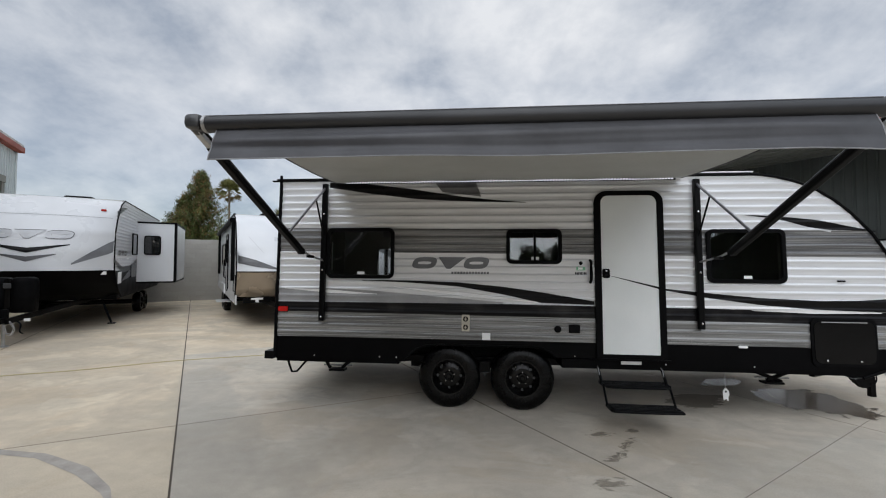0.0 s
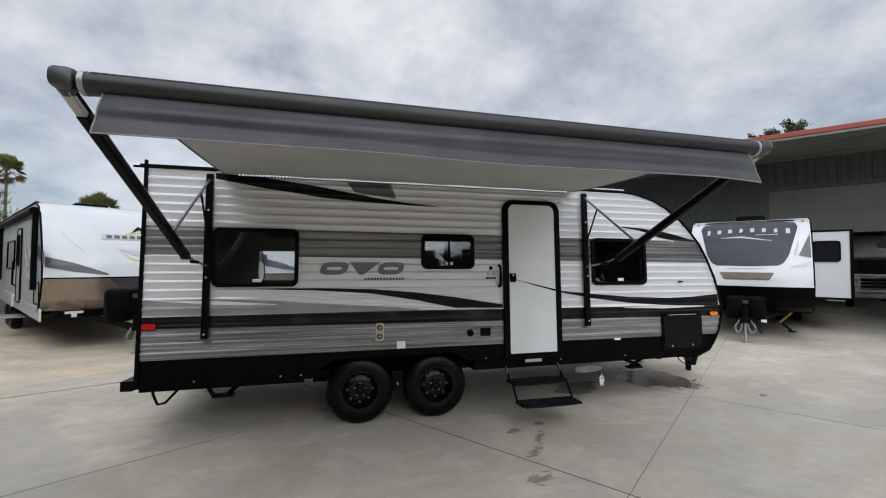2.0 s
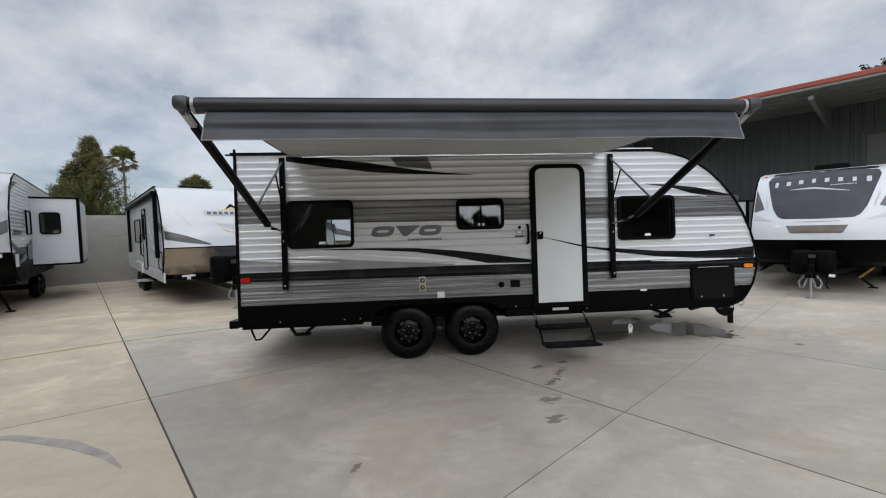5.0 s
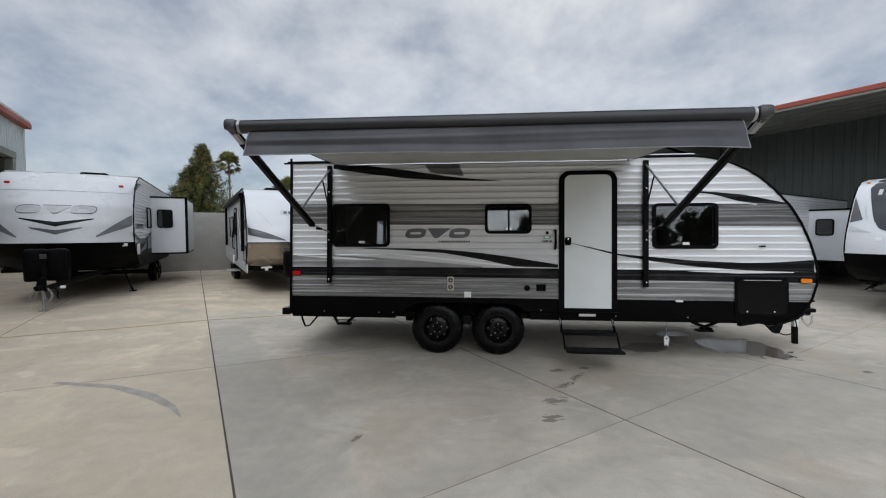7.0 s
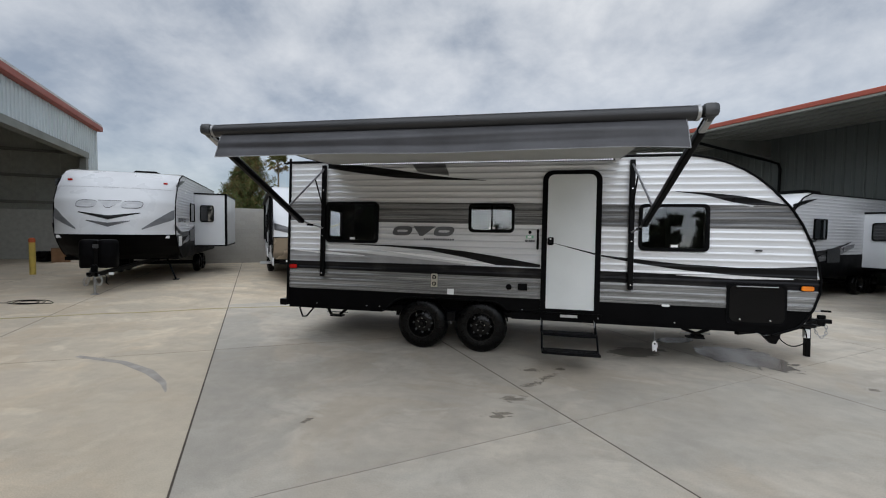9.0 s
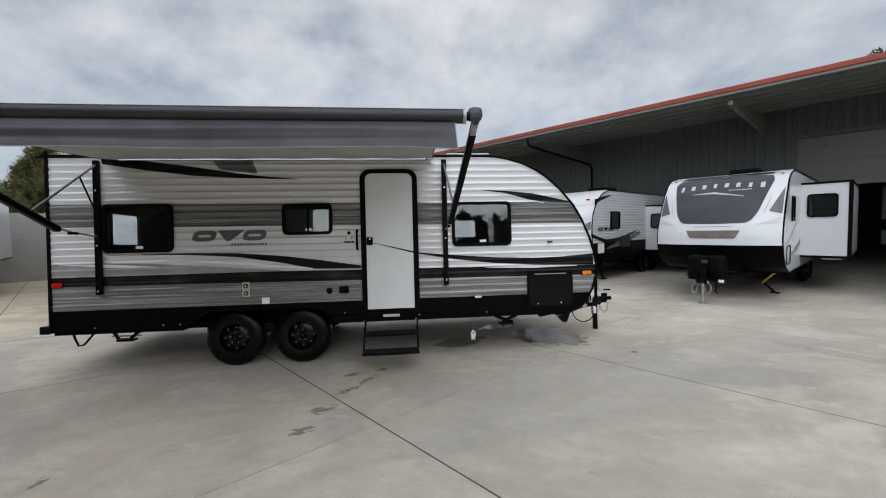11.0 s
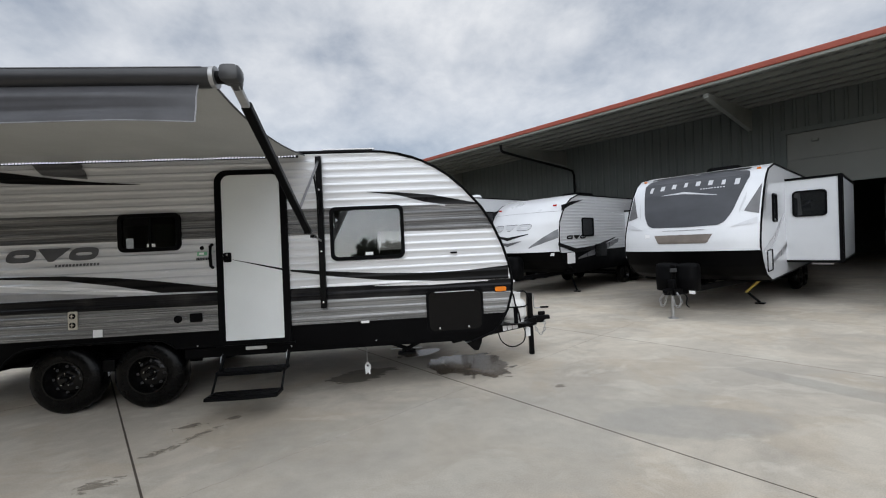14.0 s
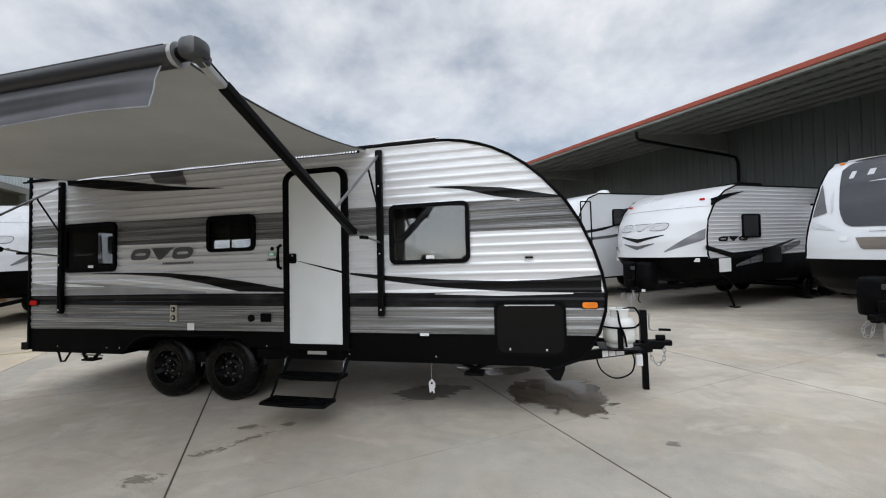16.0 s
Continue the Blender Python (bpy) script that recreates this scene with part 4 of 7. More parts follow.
# black lower skirt with arched wheel opening
bm = bmesh.new()
arch = [(-0.86, 0.556), (-0.80, 0.63), (-0.72, 0.70), (-0.60, 0.745), (-0.45, 0.757), (0.62, 0.757), (0.74, 0.745), (0.83, 0.70), (0.89, 0.645)]
low = [(REAR_X, 0.556)] + arch + [(1.3, 0.645), (2.1, 0.625), (2.5, 0.585), (3.9, 0.535), (4.10, 0.515), (4.335, 0.612), (4.42, 0.71), (4.49, SKIRT_Z)]
ribbon(bm, [(REAR_X, SKIRT_Z), (4.49, SKIRT_Z)], low, lambda u, v: Vector((u, SIDE - 0.006, v)), 180, 1)
part("skirt", bm, BLACK_SKIRT, trailer, "black lower skirt with arched wheel opening")
bm = bmesh.new()
ribbon(bm, [(REAR_X, SKIRT_Z), (4.4, SKIRT_Z)], [(REAR_X, 0.56), (4.4, 0.56)], lambda u, v: Vector((u, FAR + 0.004, v)), 4, 1)
box(bm, REAR_X + 0.02, -0.92, SIDE + 0.012, FAR - 0.01, 0.52, 0.62)
box(bm, 0.96, 4.0, SIDE + 0.012, FAR - 0.01, 0.53, 0.63)
box(bm, -0.92, 0.96, SIDE + 0.55, FAR - 0.55, 0.50, 0.62)
part("underbody", bm, BLACK_SKIRT, trailer)
bm = bmesh.new()
path_tube(bm, [(x, SIDE - 0.006, arch_z) for x, arch_z in [(p[0], p[1]) for p in arch]], 0.012, 8)
part("wheel_arch_trim", bm, BLACK_PLASTIC, trailer, smooth=True)
bm = bmesh.new()
ribbon(bm, [(x, 1) for x, z in arch], [(x, 0) for x, z in arch], lambda u, v: Vector((u, SIDE + 0.012 + 0.5 * v, lerp(arch, u) + 0.03)), 30, 2)
box(bm, -0.86, 0.89, SIDE + 0.512, SIDE + 0.53, 0.40, 0.79)
part("wheel_housing", bm, BLACK_PLASTIC, trailer)
# edge trim round the side
bm = bmesh.new()
edge = [(REAR_X, 0.56), (REAR_X, 1.6), (REAR_X, ROOF_Z + 0.006), (0.0, ROOF_Z + 0.006)] + [(x + 0.004, z + 0.004) for z, x in NOSE[::-1]]
path_tube(bm, [(x, SIDE - 0.012, z) for x, z in edge], 0.0145, 8)
part("edge_trim", bm, BLACK_PLASTIC, trailer, "black edge moulding", smooth=True)
part("corner_moulding", boxes((REAR_X - 0.014, REAR_X + 0.020, SIDE - 0.026, SIDE + 0.02, 0.57, ROOF_Z), bevel=0.006), BLACK_PLASTIC, trailer)
bm = boxes((REAR_X - 0.05, -1.7, SIDE - 0.03, SIDE + 0.01, ROOF_Z - 0.005, ROOF_Z + 0.028), (-1.7, 3.05, SIDE - 0.028, SIDE + 0.012, ROOF_Z - 0.003, ROOF_Z + 0.022), bevel=0.004)
part("roof_rail", bm, BLACK_METAL, trailer)
part("gutter_spout", boxes((REAR_X - 0.1, REAR_X + 0.02, SIDE - 0.045, SIDE - 0.015, ROOF_Z - 0.012, ROOF_Z + 0.006), (REAR_X - 0.012, REAR_X + 0.014, SIDE - 0.03, SIDE, ROOF_Z - 0.01, ROOF_Z + 0.07), bevel=0.003), BLACK_PLASTIC, trailer)
part("roof_edge_strip", boxes((2.50, 3.08, SIDE - 0.022, SIDE + 0.006, ROOF_Z + 0.026, ROOF_Z + 0.040), bevel=0.003), DECAL_WHITE, trailer)
part("roof_vent", boxes((2.78, 3.02, SIDE + 0.1, SIDE + 0.4, ROOF_Z, ROOF_Z + 0.075), bevel=0.02), BLACK_PLASTIC, trailer)
bm = boxes((-2.57, -2.46, SIDE - 0.02, FAR + 0.02, 0.545, 0.64), bevel=0.006)
part("bumper", bm, BLACK_METAL, trailer)
bm = path_tube(bmesh.new(), [(-2.44, SIDE + 0.30, 0.55), (-2.41, SIDE + 0.31, 0.42), (-2.37, SIDE + 0.31, 0.325), (-2.30, SIDE + 0.31, 0.335), (-2.18, SIDE + 0.3, 0.47), (-2.10, SIDE + 0.3, 0.56)], 0.014, 8)
part("spare_carrier_hook", bm, BLACK_METAL, trailer, smooth=True)

# painted graphics
bm = ribbon(bmesh.new(), [(-1.82, 2.70), (-1.3, 2.672), (-0.75, 2.60), (-0.2, 2.51), (0.2, 2.465), (0.57, 2.432)], [(-1.82, 2.635), (-1.3, 2.555), (-0.75, 2.485), (-0.2, 2.452), (0.2, 2.437), (0.57, 2.428)], on_side(0.003), 60, 14)
part("black_swoosh", bm, DECAL_BLACK, trailer)
bm = ribbon(bmesh.new(), [(-0.52, 2.70), (-0.03, 2.70), (0.04, 2.53)], [(-0.52, 2.69), (-0.42, 2.565), (0.04, 2.505)], on_side(0.0035), 30, 14)
part("grey_fin", bm, DECAL_GREY, trailer)
bm = ribbon(bmesh.new(), [(-1.385, 1.504), (-0.8, 1.503), (-0.22, 1.486), (0.3, 1.44), (0.75, 1.379), (1.325, 1.285)], [(-1.385, 1.498), (-0.8, 1.478), (-0.22, 1.437), (0.3, 1.35), (0.74, 1.257), (1.325, 1.245)], on_side(0.003), 60, 14)
part("black_swoosh", bm, DECAL_BLACK, trailer)
bm = ribbon(bmesh.new(), [(2.1, 1.437), (2.58, 1.39), (3.1, 1.345), (3.7, 1.322), (4.1, 1.330), (4.54, 1.362)], [(2.1, 1.417), (2.58, 1.334), (3.1, 1.268), (3.7, 1.226), (4.1, 1.214), (4.54, 1.207)], on_side(0.003), 60, 14)
part("black_swoosh", bm, DECAL_BLACK, trailer)
bm = ribbon(bmesh.new(), [(2.97, 2.268), (3.3, 2.252), (3.69, 2.212), (4.22, 2.098)], [(2.97, 2.264), (3.3, 2.222), (3.62, 2.13), (3.81, 2.097), (4.22, 2.083)], on_side(0.003), 50, 12)
part("black_swoosh", bm, DECAL_BLACK, trailer)
bm = ribbon(bmesh.new(), [(3.0, 2.262), (3.35, 2.205), (3.85, 2.092)], [(3.0, 2.258), (3.35, 2.165), (3.85, 2.07)], on_side(0.0025), 40, 8)
part("silver_swoosh", bm, DECAL_SILVER, trailer)
# grey wedge that tapers forward over the black band
bm = ribbon(bmesh.new(), [(REAR_X + 0.01, 1.40), (-1.9, 1.405), (-1.2, 1.375), (-0.5, 1.32), (0.3, 1.26)], [(REAR_X + 0.01, 1.236), (-1.2, 1.238), (0.3, 1.24)], on_side(0.0015), 60, 14)
part("grey_wedge", bm, WEDGE_GREY, trailer, "streaky grey wedge over the black band")
# white slivers that run up the grey bands
for x0, x1, zt, zl in ((-2.35, -1.2, 1.40, 1.33), (-1.0, 0.7, 1.43, 1.26), (2.2, 3.4, 1.245, 1.232), (3.0, 4.3, 1.21, 1.195)):
    bm = ribbon(bmesh.new(), [(x0, zt), ((x0 + x1) / 2, (zt + zl) / 2 + 0.02), (x1, zl + 0.01)], [(x0, zt - 0.005), ((x0 + x1) / 2, (zt + zl) / 2 - 0.02), (x1, zl)], on_side(0.002), 30, 5)
    part("pale_streak", bm, DECAL_WHITE, trailer)


def logo_shapes(name, parent, surface, u0, u1, v0, v1, mat, slant=0.05, slots=3):
    """A trade mark as three plain slanted shapes: a ring, a wedge and a ring."""
    w, h = (u1 - u0) / slots, v1 - v0
    s = 1 if u1 > u0 else -1

    def at(uu, f):
        return surface(uu + s * slant * f, v0 + f * h)

    for i in range(slots):
        a, b = u0 + (i + 0.02) * w, u0 + (i + 0.95) * w
        bm = bmesh.new()
        if i % 2 == 0:
            ring = []
            for k in range(36):
                t = 2 * math.pi * k / 36
                c, q = math.cos(t), math.sin(t)
                c, q = math.copysign(abs(c) ** 0.55, c), math.copysign(abs(q) ** 0.75, q)
                ring.append([bm.verts.new(at((a + b) / 2 + (b - a) / 2 * c * m, 0.5 + 0.5 * q * n)) for m, n in ((1, 1), (0.80, 0.66), (0.56, 0.24))])
            for r0, r1 in zip(ring, ring[1:] + ring[:1]):
                for k in range(2):
                    bm.faces.new((r0[k], r1[k], r1[k + 1], r0[k + 1]))
        else:
            rows = [(f, a + (b - a) * (0.42 - 0.50 * f), a + (b - a) * (0.60 + 0.46 * f)) for f in np.linspace(0, 1, 7)]
            grid = [[bm.verts.new(at(x0 + (x1 - x0) * g, f)) for g in (0, 0.5, 1)] for f, x0, x1 in rows]
            for g0, g1 in zip(grid, grid[1:]):
                for k in range(2):
                    bm.faces.new((g0[k], g0[k + 1], g1[k + 1], g1[k]))
        part(name, bm, mat, parent)


logo_shapes("trade_mark", trailer, lambda u, v: Vector((u, SIDE - 0.0145, v)), -0.80, 0.12, 1.645, 1.782, DECAL_GREY, 0.05)


def bars(name, parent, surface, u0, u1, v0, v1, mat, n):
    """Writing too small to read, as a row of plain bars."""
    rng = random.Random(n)
    bm, u = bmesh.new(), u0
    w = (u1 - u0) / n
    for i in range(n):
        a, b = u + 0.12 * w, u + w * rng.uniform(0.7, 0.9)
        bm.faces.new([bm.verts.new(surface(p, q)) for p, q in ((a, v0), (b, v0), (b, v1), (a, v1))])
        u += w
    return part(name, bm, mat, parent)


bars("small_lettering", trailer, on_side(0.004), -0.31, 0.14, 1.585, 1.612, DECAL_GREY, 13)


# windows
def side_window(x0, x1, z0, z1, split=None, label="", blind=None):
    w = part("window", plate(bmesh.new(), rounded(x0, x1, z0, z1, 0.07), SIDE - 0.034, SIDE - 0.004, rounded(x0 + 0.04, x1 - 0.04, z0 + 0.04, z1 - 0.04, 0.05)), BLACK_PLASTIC, trailer, label)
    part("pane", plate(bmesh.new(), rounded(x0 + 0.035, x1 - 0.035, z0 + 0.035, z1 - 0.035, 0.05), SIDE - 0.020, SIDE - 0.0135), WINDOW_GLASS, w, "tinted glass")
    if split:
        part("mullion", boxes((split - 0.012, split + 0.012, SIDE - 0.030, SIDE - 0.021, z0 + 0.04, z1 - 0.04), bevel=0.002), BLACK_PLASTIC, w)
    s = (x0 + x1) / 2 - 0.03
    part("sticker", boxes((s, s + 0.085, SIDE - 0.0225, SIDE - 0.0205, z0 + 0.05, z0 + 0.083)), DECAL_WHITE, w, "small white sticker")
    return w


side_window(-1.825, -0.995, 1.522, 2.132, label="dark tinted dinette window in a black frame")
side_window(0.335, 0.97, 1.705, 2.114, split=0.66, label="small sliding window in a black frame")
side_window(2.548, 3.368, 1.506, 2.106, label="dark tinted bedroom window in a black frame")

# entry door
dx0, dx1, dz0, dz1 = 1.335, 2.092, 0.655, 2.552
door = part("entry_door", plate(bmesh.new(), rounded(dx0, dx1, dz0, dz1, 0.1, radii=(0.02, 0.135, 0.135, 0.02)), SIDE - 0.040, SIDE - 0.004, rounded(1.405, 2.022, 0.702, 2.497, 0.1, radii=(0.006, 0.085, 0.085, 0.006))), BLACK_PLASTIC, trailer, "shut white entry door in a rounded black frame")
part("door_leaf", plate(bmesh.new(), rounded(1.402, 2.025, 0.699, 2.50, 0.1, radii=(0.008, 0.088, 0.088, 0.008)), SIDE - 0.031, SIDE - 0.012), WHITE_DOOR, door, "plain white door leaf")
bm = plate(bmesh.new(), rounded(1.412, 1.492, 1.55, 1.655, 0.018), SIDE - 0.046, SIDE - 0.031)
part("latch", bm, BLACK_PLASTIC, door)
part("latch_paddle", boxes((1.43, 1.475, SIDE - 0.060, SIDE - 0.047, 1.575, 1.60), bevel=0.004), BLACK_GLOSS, door)
part("lock", lathe(bmesh.new(), [(0.012, 0.0), (0.012, -0.006), (0.009, -0.008)], (1.452, SIDE - 0.046, 1.632), "Y", 16), CHROME, door)
bm = path_tube(bmesh.new(), [(1.285, SIDE - 0.010, 1.50), (1.285, SIDE - 0.055, 1.52), (1.285, SIDE - 0.062, 1.62), (1.285, SIDE - 0.055, 1.73), (1.285, SIDE - 0.010, 1.75)], 0.017, 10)
part("grab_handle", bm, BLACK_PLASTIC, trailer, "black folding grab handle", smooth=True)
bm = ribbon(bmesh.new(), [(1.50, 1.578), (1.75, 1.52), (2.022, 1.457)], [(1.50, 1.574), (1.75, 1.506), (2.022, 1.433)], lambda u, v: Vector((u, SIDE - 0.0335, v)), 20, 2)
part("door_swoosh", bm, DECAL_BLACK, door)
part("door_sill", boxes((1.30, 2.13, SIDE - 0.03, SIDE - 0.007, 0.632, 0.651), bevel=0.003), BLACK_PLASTIC, trailer)
part("sill_plate", boxes((1.60, 1.82, SIDE - 0.016, SIDE - 0.0065, 0.59, 0.625), bevel=0.002), ALUMINIUM, trailer, "small silver maker's plate")

# hatches, lamps and fittings on the door side
bm = plate(bmesh.new(), rounded(3.578, 4.228, 0.628, 1.132, 0.06), SIDE - 0.022, SIDE - 0.0065)
hatch = part("baggage_hatch", bm, BLACK_PLASTIC, trailer, "black baggage hatch with rounded corners")
part("hatch_panel", plate(bmesh.new(), rounded(3.605, 4.200, 0.66, 1.105, 0.07), SIDE - 0.029, SIDE - 0.0225), BLACK_GLOSS, hatch)
for x in (3.72, 4.05):
    part("hatch_lock", lathe(bmesh.new(), [(0.011, 0), (0.011, -0.006), (0.008, -0.008)], (x, SIDE - 0.029, 0.69), "Y", 14), CHROME, hatch)
part("hatch_hinge", boxes((3.68, 4.13, SIDE - 0.033, SIDE - 0.0295, 1.092, 1.101)), ALUMINIUM, hatch)


def marker_lamp(x0, x1, z0, z1, mat, label):
    m = part("marker_lamp", plate(bmesh.new(), rounded(x0, x1, z0, z1, 0.018, 4), SIDE - 0.030, SIDE - 0.008), mat, trailer, label)
    part("lamp_base", plate(bmesh.new(), rounded(x0 - 0.008, x1 + 0.008, z0 - 0.008, z1 + 0.008, 0.02, 4), SIDE - 0.017, SIDE - 0.006), BLACK_PLASTIC, m)


marker_lamp(4.372, 4.50, 1.068, 1.122, AMBER, "amber side marker lamp")
marker_lamp(-2.414, -2.295, 1.118, 1.178, RED_LENS, "red side marker lamp")
outlet = part("outlet_plate", plate(bmesh.new(), rounded(-0.182, -0.09, 0.92, 1.11, 0.012, 3), SIDE - 0.022, SIDE - 0.008), BEIGE_PLASTIC, trailer, "beige outdoor socket plate")
for z in (0.968, 1.062):
    part("socket", lathe(bmesh.new(), [(0.030, 0), (0.030, -0.008), (0.022, -0.010)], (-0.136, SIDE - 0.022, z), "Y", 18), BLACK_PLASTIC, outlet)
    part("socket_tab", boxes((-0.142, -0.130, SIDE - 0.035, SIDE - 0.0322, z - 0.02, z + 0.02), (-0.156, -0.116, SIDE - 0.0352, SIDE - 0.0324, z - 0.004, z + 0.004)), BEIGE_PLASTIC, outlet)
part("sticker", boxes((0.055, 0.150, SIDE - 0.0145, SIDE - 0.0125, 0.825, 0.905)), DECAL_WHITE, trailer, "white label sticker")
part("fill_cap", lathe(bmesh.new(), [(0.040, 0), (0.040, -0.018), (0.030, -0.024)], (0.912, SIDE - 0.008, 0.965), "Y", 20), BLACK_PLASTIC, trailer, smooth=True)
part("outlet_box", boxes((1.035, 1.162, SIDE - 0.030, SIDE - 0.006, 0.925, 1.018), bevel=0.008), BLACK_PLASTIC, trailer)
part("tiny_vent", boxes((3.88, 3.955, SIDE - 0.022, SIDE - 0.006, 1.528, 1.546), bevel=0.003), BLACK_PLASTIC, trailer)
part("reflector", plate(bmesh.new(), rounded(2.845, 2.935, 0.80, 0.826, 0.01, 3), SIDE - 0.020, SIDE - 0.007), DECAL_WHITE, trailer)
part("round_badge", lathe(bmesh.new(), [(0.022, 0), (0.022, -0.004), (0.020, -0.005)], (1.18, SIDE - 0.012, 1.718), "Y", 18), BLACK_PLASTIC, trailer)
part("green_badge", boxes((1.13, 1.23, SIDE - 0.016, SIDE - 0.0125, 1.636, 1.676)), GREEN_STICKER, trailer)
part("white_badge", boxes((1.15, 1.20, SIDE - 0.018, SIDE - 0.0165, 1.645, 1.669)), DECAL_WHITE, trailer)
bars("small_lettering", trailer, on_side(0.004), 1.115, 1.247, 1.588, 1.614, DECAL_BLACK, 8)
for x in (-1.95, -1.15, -0.95, 1.1, 1.35, 2.08, 3.0):
    part("screw_head", lathe(bmesh.new(), [(0.008, 0), (0.008, -0.004), (0.004, -0.006)], (x, SIDE - 0.006, 0.60 if x < 0.8 else 0.665 if x < 2 else 0.6), "Y", 10), GALV, trailer)


# wheels
def wheel(x, y, z, parent, r=0.357, w=0.22, sgn=-1, rim_r=0.200, tyre_mat=None):
    """A tyre on a steel wheel; sgn says which way the outer face looks along y."""
    wh = part("wheel", lathe(bmesh.new(), [(rim_r + 0.008, -0.5 * w), (rim_r + 0.05, -0.53 * w), (r - 0.045, -0.5 * w), (r - 0.012, -0.36 * w), (r, -0.24 * w), (r, 0.24 * w), (r - 0.012, 0.36 * w), (r - 0.045, 0.5 * w), (rim_r + 0.05, 0.53 * w), (rim_r + 0.008, 0.5 * w)], (0, 0, 0), "Y", 44, False, False), RUBBER, parent, "black trailer tyre", smooth=True)
    wh.matrix_basis = pose(x, y, z)
    s = sgn
    rim = lathe(bmesh.new(), [(rim_r + 0.012, s * 0.50 * w), (rim_r + 0.010, s * 0.535 * w), (rim_r - 0.006, s * 0.53 * w), (rim_r - 0.022, s * 0.36 * w), (rim_r - 0.05, s * 0.16 * w), (rim_r - 0.085, s * 0.24 * w), (0.06, s * 0.22 * w), (0.045, s * 0.30 * w), (0.01, s * 0.31 * w)], (0, 0, 0), "Y", 40, False)
    ro = part("rim", rim, STEEL_BLACK, wh, "black steel wheel", smooth=True)
    ro.matrix_parent_inverse = Matrix.Identity(4)
    main_side = parent is trailer and sgn < 0
    # solid discs for the vent holes; the paler view through them is in the colour
    for k in range(8 if main_side else 0):
        holes = bmesh.new()
        t = 2 * math.pi * k / 8
        lathe(holes, [(0.015, s * 0.17 * w), (0.015, s * 0.232 * w), (0.012, s * 0.233 * w)], ((rim_r - 0.062) * math.cos(t), 0, (rim_r - 0.062) * math.sin(t)), "Y", 12)
        part("vent_hole", holes, VENT_GREY, wh).matrix_parent_inverse = Matrix.Identity(4)
    for k in range(5 if main_side else 0):
        nuts = bmesh.new()
        t = 2 * math.pi * k / 5 + 0.3
        lathe(nuts, [(0.0115, s * 0.20 * w), (0.0115, s * 0.34 * w), (0.006, s * 0.38 * w)], (0.062 * math.cos(t), 0, 0.068 * math.sin(t)), "Y", 6)
        part("lug_nut", nuts, CHROME, wh).matrix_parent_inverse = Matrix.Identity(4)
    if main_side:
        valve = tube(bmesh.new(), ((rim_r - 0.03) * -0.5, s * 0.30 * w, (rim_r - 0.03) * 0.86), ((rim_r - 0.045) * -0.5, s * 0.50 * w, (rim_r - 0.045) * 0.86), 0.006, seg=8)
        part("valve_stem", valve, CHROME, wh).matrix_parent_inverse = Matrix.Identity(4)
    hub = lathe(bmesh.new(), [(0.034, s * 0.28 * w), (0.034, s * 0.42 * w), (0.022, s * 0.48 * w)], (0, 0, 0), "Y", 14)
    part("hub", hub, STEEL_BLACK, wh).matrix_parent_inverse = Matrix.Identity(4)
    return wh


for x in (-0.335, 0.525):
    wheel(x, SIDE + 0.20, 0.374, trailer, r=0.369)
    wheel(x, FAR - 0.20, 0.47, trailer, r=0.369, sgn=1)
for x in (-0.338, 0.512):
    part("axle", tube(bmesh.new(), (x, SIDE + 0.2, 0.36), (x, FAR - 0.2, 0.44), 0.035), BLACK_METAL, trailer)
part("spring_hanger", boxes((0.02, 0.15, SIDE + 0.15, SIDE + 0.28, 0.42, 0.55), bevel=0.01), BLACK_METAL, trailer)
for x0, x1 in ((-0.6, 0.05), (0.12, 0.78)):
    bm = path_tube(bmesh.new(), [(x0, SIDE + 0.36, 0.50), ((x0 + x1) / 2, SIDE + 0.36, 0.40), (x1, SIDE + 0.36, 0.50)], 0.022, 8)
    part("leaf_spring", bm, BLACK_METAL, trailer)
part("brake_wire", path_tube(bmesh.new(), [(0.05, SIDE + 0.2, 0.5), (0.09, SIDE + 0.15, 0.38), (0.12, SIDE + 0.2, 0.45)], 0.008, 6), GALV, trailer)
for y in (SIDE + 0.45, FAR - 0.45):
    part("chassis_rail", boxes((-2.5, 4.3, y - 0.03, y + 0.03, 0.475, 0.555), bevel=0.004), BLACK_METAL, trailer)

# entry steps
steps = part("entry_steps", boxes((1.36, 2.06, SIDE + 0.02, SIDE + 0.16, 0.54, 0.56), bevel=0.004), BLACK_METAL, trailer, "black folding double entry step let down")
for z, y, x0, x1 in ((0.402, SIDE - 0.20, 1.375, 2.03), (0.225, SIDE - 0.46, 1.37, 2.05)):
    part("tread", boxes((x0, x1, y, y + 0.215, z - 0.024, z), (x0, x1, y - 0.006, y + 0.010, z - 0.028, z + 0.003), bevel=0.004), BLACK_METAL, steps)
    for q in (0.035, 0.085, 0.135, 0.18):
        part("tread_ridge", boxes((x0 + 0.012, x1 - 0.012, y + q, y + q + 0.022, z - 0.002, z + 0.006), bevel=0.003), BLACK_GLOSS, steps)
    part("tread_nose", path_tube(bmesh.new(), [(x0 + (x1 - x0) * f, y - 0.012 - 0.018 * math.sin(math.pi * f), z - 0.012) for f in np.linspace(0, 1, 9)], 0.013, 8), BLACK_METAL, steps, smooth=True)
    part("tread_label", boxes((1.68, 1.73, y - 0.0085, y - 0.0065, z - 0.016, z - 0.010)), ALUMINIUM, steps)
